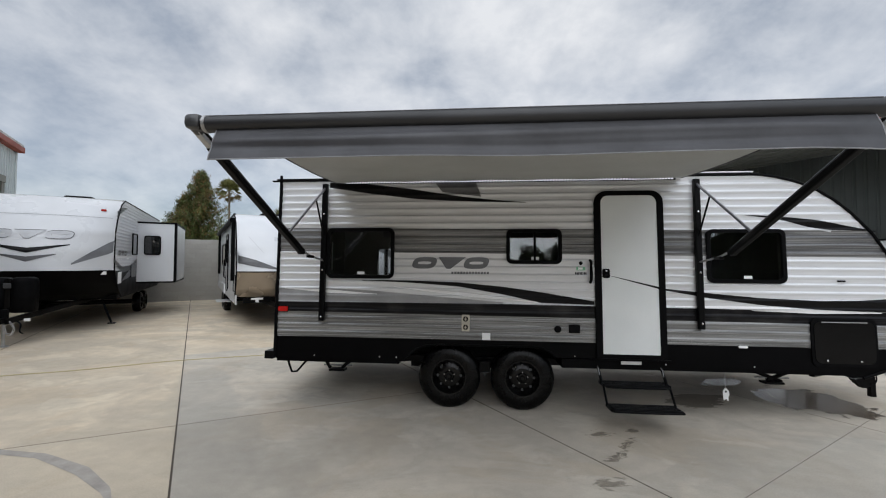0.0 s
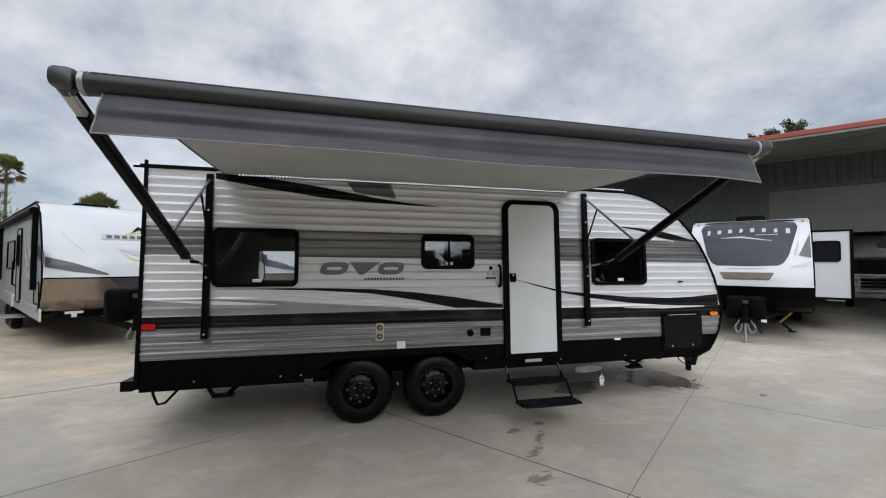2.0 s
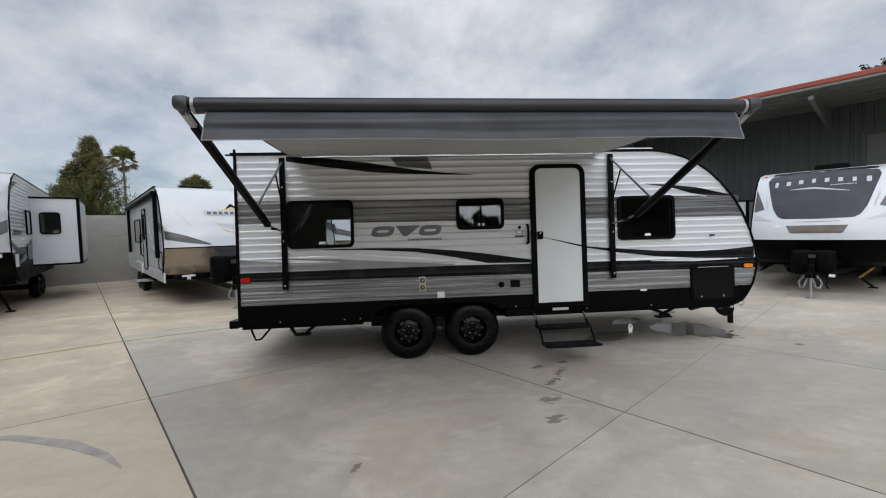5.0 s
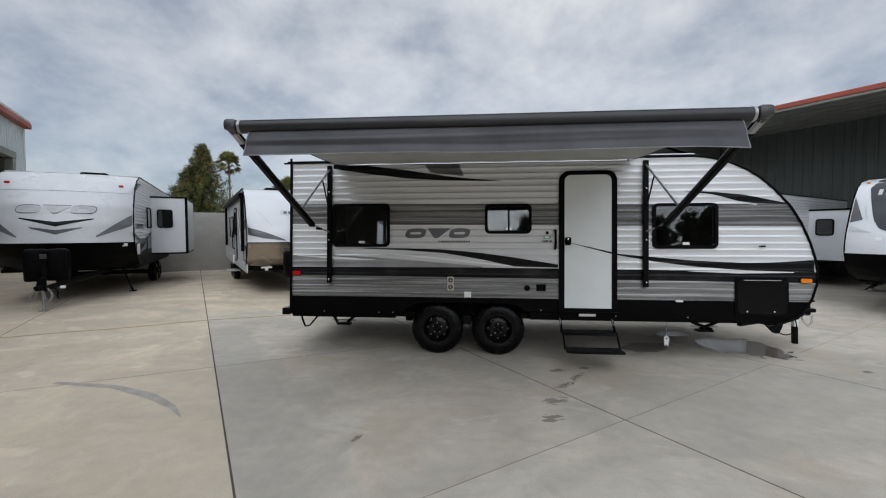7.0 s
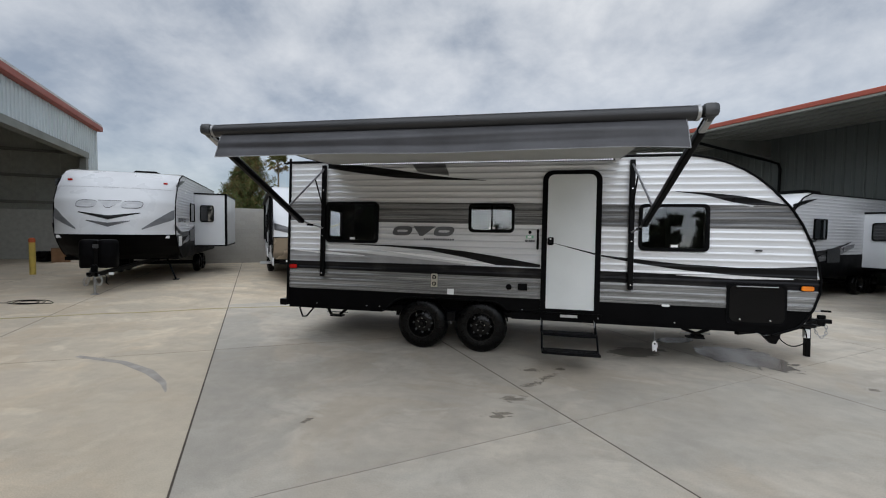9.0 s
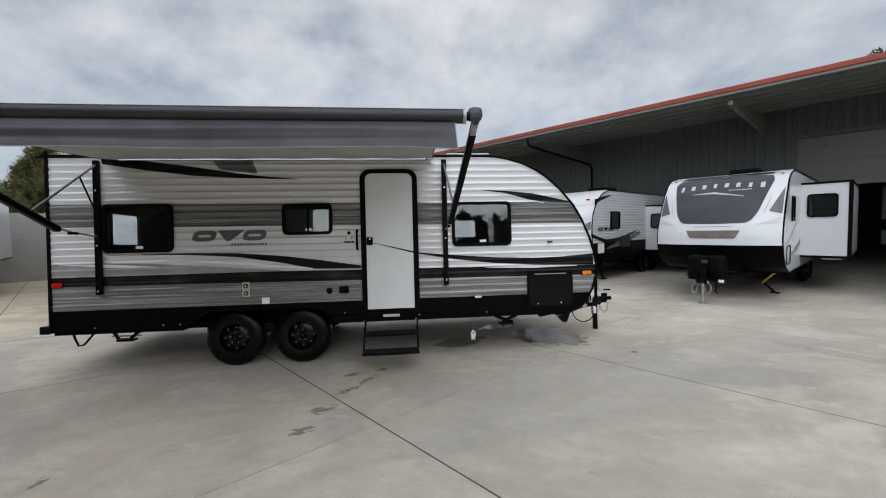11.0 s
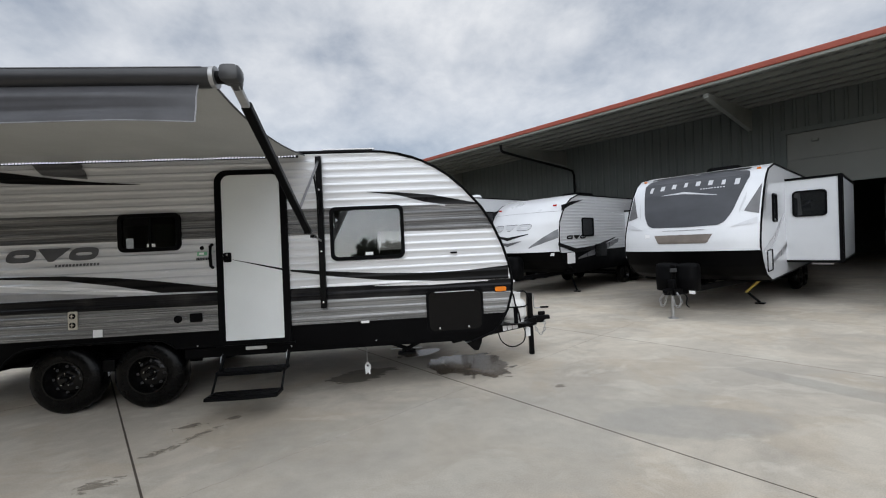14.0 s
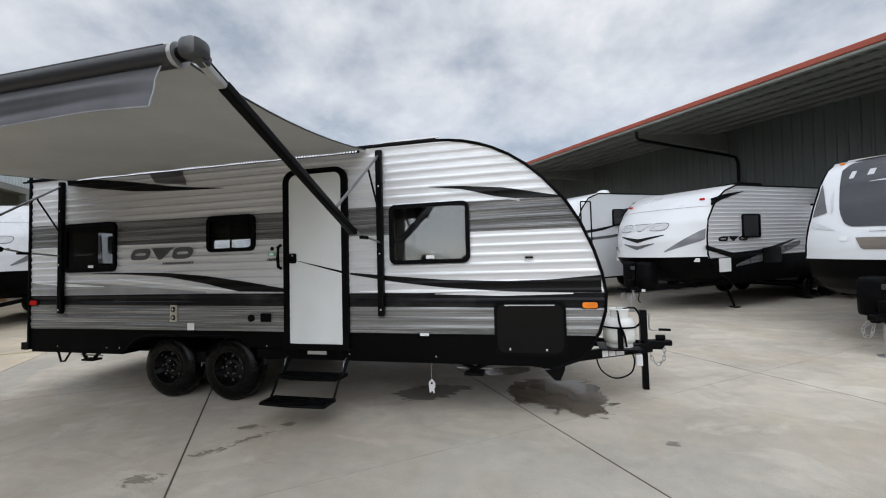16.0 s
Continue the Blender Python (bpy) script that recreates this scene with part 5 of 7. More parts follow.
for x in (1.362, 2.045):
    bm = bmesh.new()
    tube(bm, (x, SIDE + 0.06, 0.585), (x, SIDE - 0.10, 0.395), 0.016, seg=8)
    box(bm, x - 0.008, x + 0.008, SIDE - 0.19, SIDE + 0.0, 0.375, 0.41, 0.004)
    tube(bm, (x, SIDE - 0.17, 0.385), (x, SIDE - 0.30, 0.21), 0.012, seg=8)
    box(bm, x - 0.008, x + 0.008, SIDE - 0.45, SIDE - 0.25, 0.198, 0.226, 0.004)
    part("step_bracket", bm, BLACK_METAL, steps)
    part("step_spring", path_tube(bmesh.new(), [(x - 0.012, SIDE + 0.02, 0.56), (x - 0.012, SIDE - 0.03, 0.54), (x - 0.012, SIDE - 0.06, 0.48)], 0.005, 6), GALV, steps)

# stabiliser jacks, tag and sewer hose end under the floor
for x, way in ((3.33, 1), (-1.74, -1)):
    j = part("stabiliser_jack", boxes((x - 0.25, x + 0.25, SIDE + 0.2, SIDE + 0.3, 0.50, 0.552), bevel=0.006), BLACK_METAL, trailer, "black folded scissor jack")
    part("jack_arm", tube(bmesh.new(), (x - 0.16, SIDE + 0.25, 0.50), (x + 0.10 * way, SIDE + 0.25, 0.40), 0.022), BLACK_METAL, j)
    part("jack_arm", tube(bmesh.new(), (x + 0.16, SIDE + 0.25, 0.50), (x - 0.05 * way, SIDE + 0.25, 0.41), 0.022), BLACK_METAL, j)
    part("jack_foot", boxes((x - 0.10, x + 0.10, SIDE + 0.19, SIDE + 0.31, 0.375, 0.40), bevel=0.004), BLACK_METAL, j)
    part("jack_screw", tube(bmesh.new(), (x - 0.18, SIDE + 0.25, 0.44), (x + 0.18, SIDE + 0.25, 0.44), 0.010), GALV, j)
tagp = part("hanging_tag", plate(bmesh.new(), [(2.835, 0.155), (2.850, 0.155), (2.855, 0.170), (2.872, 0.170), (2.876, 0.150), (2.890, 0.152), (2.888, 0.200), (2.900, 0.215), (2.898, 0.262), (2.885, 0.272), (2.872, 0.292), (2.850, 0.292), (2.838, 0.272), (2.828, 0.262), (2.832, 0.20)], SIDE + 0.30, SIDE + 0.304), DECAL_WHITE, trailer, "white tag hanging by a wire")
part("tag_hole", lathe(bmesh.new(), [(0.012, 0.0), (0.012, -0.002), (0.004, -0.0025)], (2.862, SIDE + 0.2995, 0.255), "Y", 14), BLACK_PLASTIC, tagp)
part("tag_wire", path_tube(bmesh.new(), [(2.86, SIDE + 0.302, 0.29), (2.858, SIDE + 0.30, 0.40), (2.862, SIDE + 0.30, 0.56)], 0.004, 6), GALV, tagp)
part("valve_handle", tube(bmesh.new(), (2.72, SIDE + 0.28, 0.545), (3.0, SIDE + 0.28, 0.545), 0.006), GALV, trailer)
part("front_bracket", plate(bmesh.new(), [(3.97, 0.545), (4.21, 0.545), (4.20, 0.49), (4.16, 0.40), (4.11, 0.40)], SIDE + 0.05, SIDE + 0.11), BLACK_METAL, trailer)

# hitch: A-frame, coupler, jack, propane bottle, cable
CY = 5.90
bm = bmesh.new()
for y0 in (SIDE + 0.45, FAR - 0.45):
    a, b = Vector((3.9, y0, 0.47)), Vector((5.16, CY + (0.05 if y0 > CY else -0.05), 0.53))
    d = (b - a).normalized()
    m = Matrix.Translation((a + b) / 2) @ d.to_track_quat("X", "Z").to_matrix().to_4x4()
    box(bm, -(b - a).length / 2, (b - a).length / 2, -0.03, 0.03, -0.05, 0.05, 0.006, m)
hitch = part("hitch_frame", bm, BLACK_METAL, trailer, "black steel A-frame hitch")
part("coupler", boxes((5.10, 5.30, CY - 0.05, CY + 0.05, 0.50, 0.60), (5.28, 5.38, CY - 0.045, CY + 0.045, 0.54, 0.60), (5.22, 5.32, CY - 0.02, CY + 0.02, 0.60, 0.655), bevel=0.012), BLACK_METAL, hitch)
a, b = Vector((3.9, SIDE + 0.45, 0.47)), Vector((5.16, CY - 0.05, 0.53))
m = Matrix.Translation((a + b) / 2) @ (b - a).normalized().to_track_quat("X", "Z").to_matrix().to_4x4()
for sgn in (-1, 1):
    part("warning_label", box(bmesh.new(), 0.08, 0.34, sgn * 0.0335 - 0.001, sgn * 0.0335 + 0.001, -0.036, 0.036, 0.0, m), DECAL_WHITE, hitch)
    part("label_stripe", box(bmesh.new(), 0.24, 0.335, sgn * 0.0355 - 0.0008, sgn * 0.0355 + 0.0008, 0.012, 0.030, 0.0, m), RED_LENS, hitch)
    for q in (0.15, 0.235):
        part("label_gap", box(bmesh.new(), q, q + 0.008, sgn * 0.0355 - 0.0008, sgn * 0.0355 + 0.0008, -0.036, 0.036, 0.0, m), BLACK_METAL, hitch)
jack = part("tongue_jack", boxes((5.068, 5.132, CY - 0.032, CY + 0.032, 0.055, 0.60), (5.063, 5.137, CY - 0.037, CY + 0.037, 0.58, 0.93), bevel=0.006), BLACK_METAL, trailer, "black square tongue jack with crank")
part("jack_collar", boxes((5.05, 5.15, CY - 0.05, CY + 0.05, 0.50, 0.57), bevel=0.006), BLACK_METAL, jack)
part("crank_grip", tube(bmesh.new(), (5.25, CY - 0.02, 0.715), (5.37, CY - 0.02, 0.712), 0.014, seg=10), BLACK_PLASTIC, jack)
part("jack_crank", path_tube(bmesh.new(), bend([(5.10, CY, 0.88), (5.16, CY - 0.01, 0.885), (5.165, CY - 0.012, 0.72), (5.26, CY - 0.02, 0.715)]), 0.008, 8), GALV, jack, smooth=True)
BX, BY, BZ = 4.82, 5.72, 0.56
bm = bmesh.new()
lathe(bm, [(0.135, 0.0), (0.135, 0.025), (0.125, 0.035), (0.155, 0.060), (0.168, 0.095), (0.168, 0.225), (0.160, 0.262), (0.135, 0.298), (0.095, 0.320), (0.04, 0.33)], (BX, BY, BZ), "Z", 36)
bottle = part("propane_bottle", bm, TANK_WHITE, trailer, "white propane bottle on the hitch", smooth=True)
for t0 in (0.45, 3.6):
    # half of the guard round the valve: a curved plate with a rolled top edge
    bm, turns = bmesh.new(), np.linspace(t0, t0 + 2.25, 13)
    for r0, r1 in ((0.098, 0.104),):
        rows_ = [[bm.verts.new((BX + r * math.cos(t), BY + r * math.sin(t), BZ + z)) for r, z in ((r0, 0.30), (r0, 0.395), (r1, 0.395), (r1, 0.30))] for t in turns]
        for p, q in zip(rows_, rows_[1:]):
            for k in range(4):
                bm.faces.new((p[k], p[(k + 1) % 4], q[(k + 1) % 4], q[k]))
        bm.faces.new(rows_[0]), bm.faces.new(rows_[-1][::-1])
    path_tube(bm, [(BX + 0.101 * math.cos(t), BY + 0.101 * math.sin(t), BZ + 0.397) for t in turns], 0.011, 8)
    part("bottle_collar", bm, TANK_WHITE, bottle)
part("hold_down_strap", boxes((BX - 0.045, BX + 0.01, BY - 0.176, BY - 0.169, BZ + 0.0, BZ + 0.215), bevel=0.002), BLACK_PLASTIC, bottle)
part("bottle_valve", boxes((4.795, 4.845, 5.695, 5.745, 0.925, 0.975), bevel=0.008), CHROME, bottle)
part("bottle_tray", boxes((4.60, 5.02, 5.50, 5.94, 0.545, 0.56), bevel=0.003), BLACK_METAL, hitch)
bm = path_tube(bmesh.new(), [(4.82 + 0.172 * math.cos(t), 5.72 + 0.172 * math.sin(t), 0.775) for t in np.linspace(0, 6.28, 26)], 0.011, 6)
part("bottle_strap", bm, BLACK_METAL, bottle)
part("gas_hose", path_tube(bmesh.new(), bend([(4.80, 5.68, 0.95), (4.79, 5.56, 0.93), (4.80, 5.535, 0.82), (4.84, 5.53, 0.70), (4.86, 5.55, 0.58)]), 0.011, 8), BLACK_PLASTIC, bottle, smooth=True)
part("gas_hose", path_tube(bmesh.new(), bend([(4.86, 5.74, 0.95), (4.98, 5.70, 0.97), (5.03, 5.66, 0.85), (4.99, 5.66, 0.78)]), 0.010, 8), BLACK_PLASTIC, bottle, smooth=True)
part("brake_cable", path_tube(bmesh.new(), bend([(4.55, CY - 0.30, 0.50), (4.60, CY - 0.32, 0.33), (4.74, CY - 0.32, 0.245), (4.90, CY - 0.30, 0.30), (4.95, CY - 0.24, 0.42), (4.93, CY - 0.2, 0.50)]), 0.008, 8), BLACK_PLASTIC, hitch, smooth=True)


def chain(name, parent, pts, mat, link=0.028, thick=0.0055):
    """A hanging chain of oval links along a chain of points."""
    pts = [Vector(p) for p in pts]
    bm, run = bmesh.new(), []
    for a, b in zip(pts, pts[1:]):
        n = max(1, int((b - a).length / (link * 1.35)))
        run += [(a.lerp(b, (k + 0.5) / n), (b - a).normalized()) for k in range(n)]
    for i, (p, d) in enumerate(run):
        side = d.cross(Vector((0.3, 0.9, 0.1) if i % 2 else (0.9, -0.3, 0.2))).normalized()
        loop = [p + d * link * math.cos(t) + side * link * 0.55 * math.sin(t) for t in np.linspace(0, 2 * math.pi, 9)]
        path_tube(bm, loop, thick, 5)
    return part(name, bm, mat, parent)


chain("safety_chain", hitch, [(5.12, CY - 0.06, 0.55), (5.16, CY - 0.10, 0.40), (5.20, CY - 0.11, 0.345), (5.27, CY - 0.10, 0.40), (5.29, CY - 0.07, 0.52)], GALV)
part("breakaway_switch", boxes((4.98, 5.05, CY - 0.16, CY - 0.10, 0.34, 0.46), bevel=0.008), DECAL_WHITE, hitch)

# ---- awning ----
RY, RZ, RR, AX0, AX1 = 2.47, 2.522, 0.056, -1.790, 2.375   # the roller
CX0, CX1 = -1.755, 2.325   # the cloth on it
WZ = ROOF_Z - 0.028


def rz(x):
    """Height of the roller, which hangs a little lower at the hitch end."""
    return RZ + 0.012 - 0.006 * (x + 1.0) + 0.006 * max(0.0, x)


awning = part("awning", tube(bmesh.new(), (AX0, RY, rz(AX0)), (AX1, RY, rz(AX1)), RR, seg=28), AWNING_TOP, trailer, "extended awning, dark outside and pale beneath, on black arms", smooth=True)


def cloth(u, v):
    """The sheet from the roof rail (v = 0) to the top of the roller (v = 1), sagging a little."""
    y = (SIDE - 0.02) + (RY - SIDE + 0.02) * v
    z = WZ + (rz(u) + RR - 0.004 - WZ) * v - 0.055 * 4 * v * (1 - v) * (0.75 + 0.25 * math.cos((u - CX0) / (CX1 - CX0) * 2 * math.pi))
    edge_in = 0.05 * 4 * v * (1 - v)
    c = (CX0 + CX1) / 2
    return Vector((c + (u - c) * (1 - edge_in / (CX1 - CX0) * 2), y, z + 0.004 * math.sin(u * 9 + v * 4)))


for name, dz, mat in (("cloth_top", 0.004, AWNING_TOP), ("cloth_underside", 0.0, AWNING_UNDER)):
    bm = bmesh.new()
    ribbon(bm, [(CX0 + 0.02, 1), (CX1 - 0.02, 1)], [(CX0 + 0.02, 0), (CX1 - 0.02, 0)], lambda u, v: cloth(u, v) + Vector((0, 0, dz)), 60, 16)
    part(name, bm, mat, awning, smooth=True)
for u in (CX0 + 0.02, CX1 - 0.02):
    part("cloth_hem", path_tube(bmesh.new(), [cloth(u, v) for v in np.linspace(0, 1, 12)], 0.007, 6), VALANCE, awning)
# hanging valance with folds
def valance_at(u, v):
    f = (u - CX0) / (CX1 - CX0)
    hang, calm = 1 - v, min(1.0, 12 * f * (1 - f))
    fold = 0.016 * math.exp(-((v - 0.62 - 0.05 * math.sin(u * 1.3)) / 0.13) ** 2) - 0.012 * math.exp(-((v - 0.33 + 0.06 * math.sin(u * 0.9 + 1)) / 0.10) ** 2)
    y = RY - 0.012 - 0.070 * hang ** 0.8 + (0.010 * math.sin(u * 2.1 + 0.6) + 0.006 * math.sin(u * 5.3)) * hang - fold * (0.25 + 0.75 * calm)
    return Vector((u + 0.012 * hang * (2 * f - 1), y, rz(u) - 0.03 - hang * (0.234 + 0.004 * math.sin(u * 3.0) + 0.014 * max(0.0, 10 * f - 9))))


bm = ribbon(bmesh.new(), [(CX0 + 0.05, 1), (CX1 - 0.03, 1)], [(CX0 + 0.05, 0), (CX1 - 0.03, 0)], valance_at, 90, 18)
part("valance", bm, VALANCE, awning, "dark grey hanging valance", smooth=True)
bm = path_tube(bmesh.new(), [valance_at(u, 0.0) for u in np.linspace(CX0 + 0.05, CX1 - 0.03, 40)], 0.004, 6)
for u in (CX0 + 0.05, CX1 - 0.03):
    path_tube(bm, [valance_at(u, v) for v in np.linspace(0, 1, 8)], 0.004, 6)
part("valance_hem", bm, DECAL_MID, awning)
part("roller_seam", tube(bmesh.new(), (CX0, RY - 0.038, rz(CX0) + 0.043), (CX1, RY - 0.038, rz(CX1) + 0.043), 0.004, seg=6), DECAL_GREY, awning)
for x, way in ((AX0, -1), (AX1, 1)):
    part("end_ring", tube(bmesh.new(), (x - way * 0.012, RY, rz(x)), (x + way * 0.012, RY, rz(x)), RR + 0.003, seg=26), GALV, awning, smooth=True)
    part("end_spindle", tube(bmesh.new(), (x, RY, rz(x)), (x + way * 0.07, RY, rz(x)), 0.034, seg=16), BLACK_METAL, awning)
    bm = bmesh.new()
    box(bm, *sorted((x + way * 0.03, x + way * 0.145)), RY - 0.052, RY + 0.064, rz(x) - 0.036, rz(x) + 0.068, 0.034)
    part("end_cap", bm, CAP_PLASTIC, awning, "scuffed grey-black plastic end cap", smooth=True)
for x, way, hx in ((-1.862, -1, AX0 - 0.10), (2.455, 1, AX1 + 0.10)):
    rail = part("wall_rail", boxes((x - 0.033, x + 0.033, SIDE - 0.062, SIDE - 0.014, 1.012 if way < 0 else 0.995, 2.675), bevel=0.008), BLACK_METAL, awning, "black upright awning rail on the wall")
    for z in (1.06, 1.62, 2.3):
        part("rail_bolt", lathe(bmesh.new(), [(0.011, 0), (0.011, -0.006), (0.006, -0.009)], (x, SIDE - 0.062, z), "Y", 12), CHROME, awning)
    top_pt, low_pt = Vector((hx, RY + 0.03, rz(hx) - 0.018)), Vector((x, 4.13, 1.80))
    d = (low_pt - top_pt)
    m = Matrix.Translation((top_pt + low_pt) / 2) @ d.normalized().to_track_quat("X", "Z").to_matrix().to_4x4()
    part("main_arm", box(bmesh.new(), -d.length / 2 + 0.16, d.length / 2, -0.030, 0.030, -0.032, 0.026, 0.012, m), BLACK_METAL, awning, "black awning arm")
    crest = bmesh.new()
    tube(crest, m @ Vector((-d.length / 2 - 0.03, way * 0.008, 0.022)), m @ Vector((d.length / 2 - 0.01, way * 0.008, 0.022)), 0.020, seg=16)
    part("arm_tube", crest, BLACK_GLOSS, awning, smooth=True)
    part("elbow", box(bmesh.new(), -d.length / 2 - 0.05, -d.length / 2 + 0.045, -0.030, 0.030, -0.028, 0.042, 0.018, m), CAP_PLASTIC, awning, smooth=True)
    tip = lathe(bmesh.new(), [(0.031, -0.03), (0.031, 0.03)], low_pt, "X", 18)
    part("arm_end", tip, BLACK_METAL, awning, smooth=True)
    part("inner_arm", box(bmesh.new(), -d.length / 2, -d.length / 2 + 0.2, -0.024, 0.024, -0.026, 0.006, 0.005, m), GALV, awning, "bare aluminium inner arm")
    joint = top_pt + d * 0.80
    up = Vector((x, SIDE - 0.045, 2.62))
    bm = bmesh.new()
    tube(bm, joint, up, 0.013, seg=10)
    part("strut", bm, DARK_ALUMINIUM, awning, "thin dull metal strut")
    q = up.lerp(joint, 0.28)
    part("gas_strut", tube(bmesh.new(), q, (x, SIDE - 0.05, 2.02), 0.010, seg=8), BLACK_METAL, awning)
    part("arm_link", path_tube(bmesh.new(), [low_pt + Vector((0, -0.02, 0.02)), low_pt + Vector((0, 0.22, -0.03)), Vector((x, SIDE - 0.05, 1.735))], 0.011, 8), GALV, awning)
    part("arm_foot", boxes((x - 0.02, x + 0.02, 4.30, 4.42, 1.745, 1.775), bevel=0.004), BLACK_METAL, awning)
# light strip along the roof rail
part("light_channel", boxes((-1.62, 2.24, SIDE - 0.034, SIDE - 0.029, ROOF_Z - 0.052, ROOF_Z - 0.020)), BLACK_PLASTIC, trailer)
bm = bmesh.new()
x = -1.60
while x < 2.22:
    box(bm, x, x + 0.016, SIDE - 0.039, SIDE - 0.0345, ROOF_Z - 0.044, ROOF_Z - 0.028)
    x += 0.033
part("led_strip", bm, LED, trailer, "strip of small white lamps, lit", kind="stuff")

# ---- the other trailers on the lot ----
# Their own coordinates: x to the right of someone who faces the nose, y back along the body, z up.
class Shell:
    """The body of a travel trailer: a bowed front cap, flat sides, roof and rear."""

    def __init__(self, parent, width, line_z, roof_z, low_z, length, profile, bulge, power, cap_mat, low_mat, side_mat, ribbed):
        self.p, self.w, self.line, self.roof, self.low, self.length = parent, width / 2, line_z, roof_z, low_z, length
        self.profile, self.bulge, self.power = profile, bulge, power
        n = 26
        xs = [self.w * math.sin(math.pi / 2 * (-1 + 2 * k / n)) for k in range(n + 1)]
        for name, z0, z1, mat, label in (("front_cap", line_z, roof_z, cap_mat, "moulded front cap"), ("lower_cap", low_z, line_z - 0.004, low_mat, "dark lower front")):
            rows_ = []
            bm = bmesh.new()
            for j in range(25):
                z = z0 + (z1 - z0) * j / 24
                rows_.append([bm.verts.new((x, self.cap_y(x, z), z)) for x in xs])
            for a, b in zip(rows_, rows_[1:]):
                for k in range(n):
                    bm.faces.new((a[k], a[k + 1], b[k + 1], b[k]))
            part(name, bm, mat, parent, label, smooth=True)
        for sgn in (-1, 1):
            zs = [low_z + (roof_z - low_z) * j / 30 for j in range(31)]
            if ribbed:
                zs = sorted(set(zs + [LINE_Z + (k + f) * PITCH for k in range(-1, 32) for f, d in RIB[:-1]]))
                zs = [z for z in zs if line_z - 0.05 <= z <= roof_z]
            bm, rows_ = bmesh.new(), []
            for z in zs:
                x = sgn * (self.w + (rib(z) if ribbed else 0))
                rows_.append([bm.verts.new((x, y, z)) for y in (self.cap_y(self.w, z), length * 0.5, length)])
            for a, b in zip(rows_, rows_[1:]):
                for k in range(2):
                    bm.faces.new((a[k], a[k + 1], b[k + 1], b[k]))
            part("side_wall", bm, side_mat, parent, "ribbed aluminium side" if ribbed else "smooth white side")
            if ribbed:
                bm = bmesh.new()
                rows_ = [[bm.verts.new((sgn * (self.w + 0.004), y, z)) for y in (self.cap_y(self.w, z), length)] for z in (low_z, (low_z + line_z) / 2, line_z - 0.03)]
                for a, b in zip(rows_, rows_[1:]):
                    bm.faces.new((a[0], a[1], b[1], b[0]))
                part("side_skirt", bm, BLACK_SKIRT, parent)
            edge_pts = [(sgn * (self.w + 0.004), self.cap_y(self.w, z) + 0.006, z) for z in np.linspace(low_z, roof_z, 18)]
            edge_pts += [(sgn * (self.w + 0.004), length * 0.5, roof_z + 0.004), (sgn * (self.w + 0.004), length, roof_z + 0.004)]
            part("edge_trim", path_tube(bmesh.new(), edge_pts, 0.018, 8), BLACK_PLASTIC, parent, smooth=True)
        part("roof", boxes((-self.w + 0.01, self.w - 0.01, self.cap_y(0, roof_z) + 0.02, length - 0.01, roof_z - 0.03, roof_z + 0.008)), ROOF_GREY, parent)
        part("rear_wall", boxes((-self.w, self.w, length - 0.03, length + 0.02, low_z, roof_z - 0.032)), side_mat, parent)
        part("floor", boxes((-self.w + 0.02, self.w - 0.02, 1.2, length - 0.04, low_z - 0.05, low_z + 0.05)), BLACK_SKIRT, parent)

    def cap_y(self, x, z):
        fade = 1.0 if z <= self.line else 1 - 0.8 * ((z - self.line) / (self.roof - self.line)) ** 1.5
        return lerp(self.profile, z) + self.bulge * abs(x / self.w) ** self.power * fade

    def on_cap(self, out=0.006):
        return lambda u, v: Vector((u, self.cap_y(u, v) - out, v))

    def on_side(self, sgn, out=0.006, ribbed=False):
        return lambda u, v: Vector((sgn * (self.w + out + (rib(v) if ribbed else 0)), u, v))

    def sheet(self, name, top, low, mat, surface, label="", cols=24, rows=8):
        return part(name, ribbon(bmesh.new(), top, low, surface, cols, rows), mat, self.p, label)


def side_plate(parent, name, sgn, x, y0, y1, z0, z1, r, mat, t=0.02, label="", hole=0.0):
    """A rounded plate on a side wall at x."""
    bm = bmesh.new()
    inner = rounded(y0 + hole, y1 - hole, z0 + hole, z1 - hole, max(r - hole, 0.01), 4) if hole else None
    plate(bm, rounded(y0, y1, z0, z1, r, 4), -t, 0.002, inner)
    ob = part(name, bm, mat, parent, label)
    for v in ob.data.vertices:
        a, b, c = v.co
        v.co = (x - sgn * b, a, c)
    ob.data.update()
    return ob


def side_pane(parent, sgn, x, y0, y1, z0, z1, label="dark tinted window in a black frame"):
    w = side_plate(parent, "window", sgn, x, y0, y1, z0, z1, 0.06, BLACK_PLASTIC, 0.03, label, hole=0.035)
    side_plate(w, "pane", sgn, x, y0 + 0.03, y1 - 0.03, z0 + 0.03, z1 - 0.03, 0.05, DARK_GLASS, 0.014, "tinted glass")
    return w


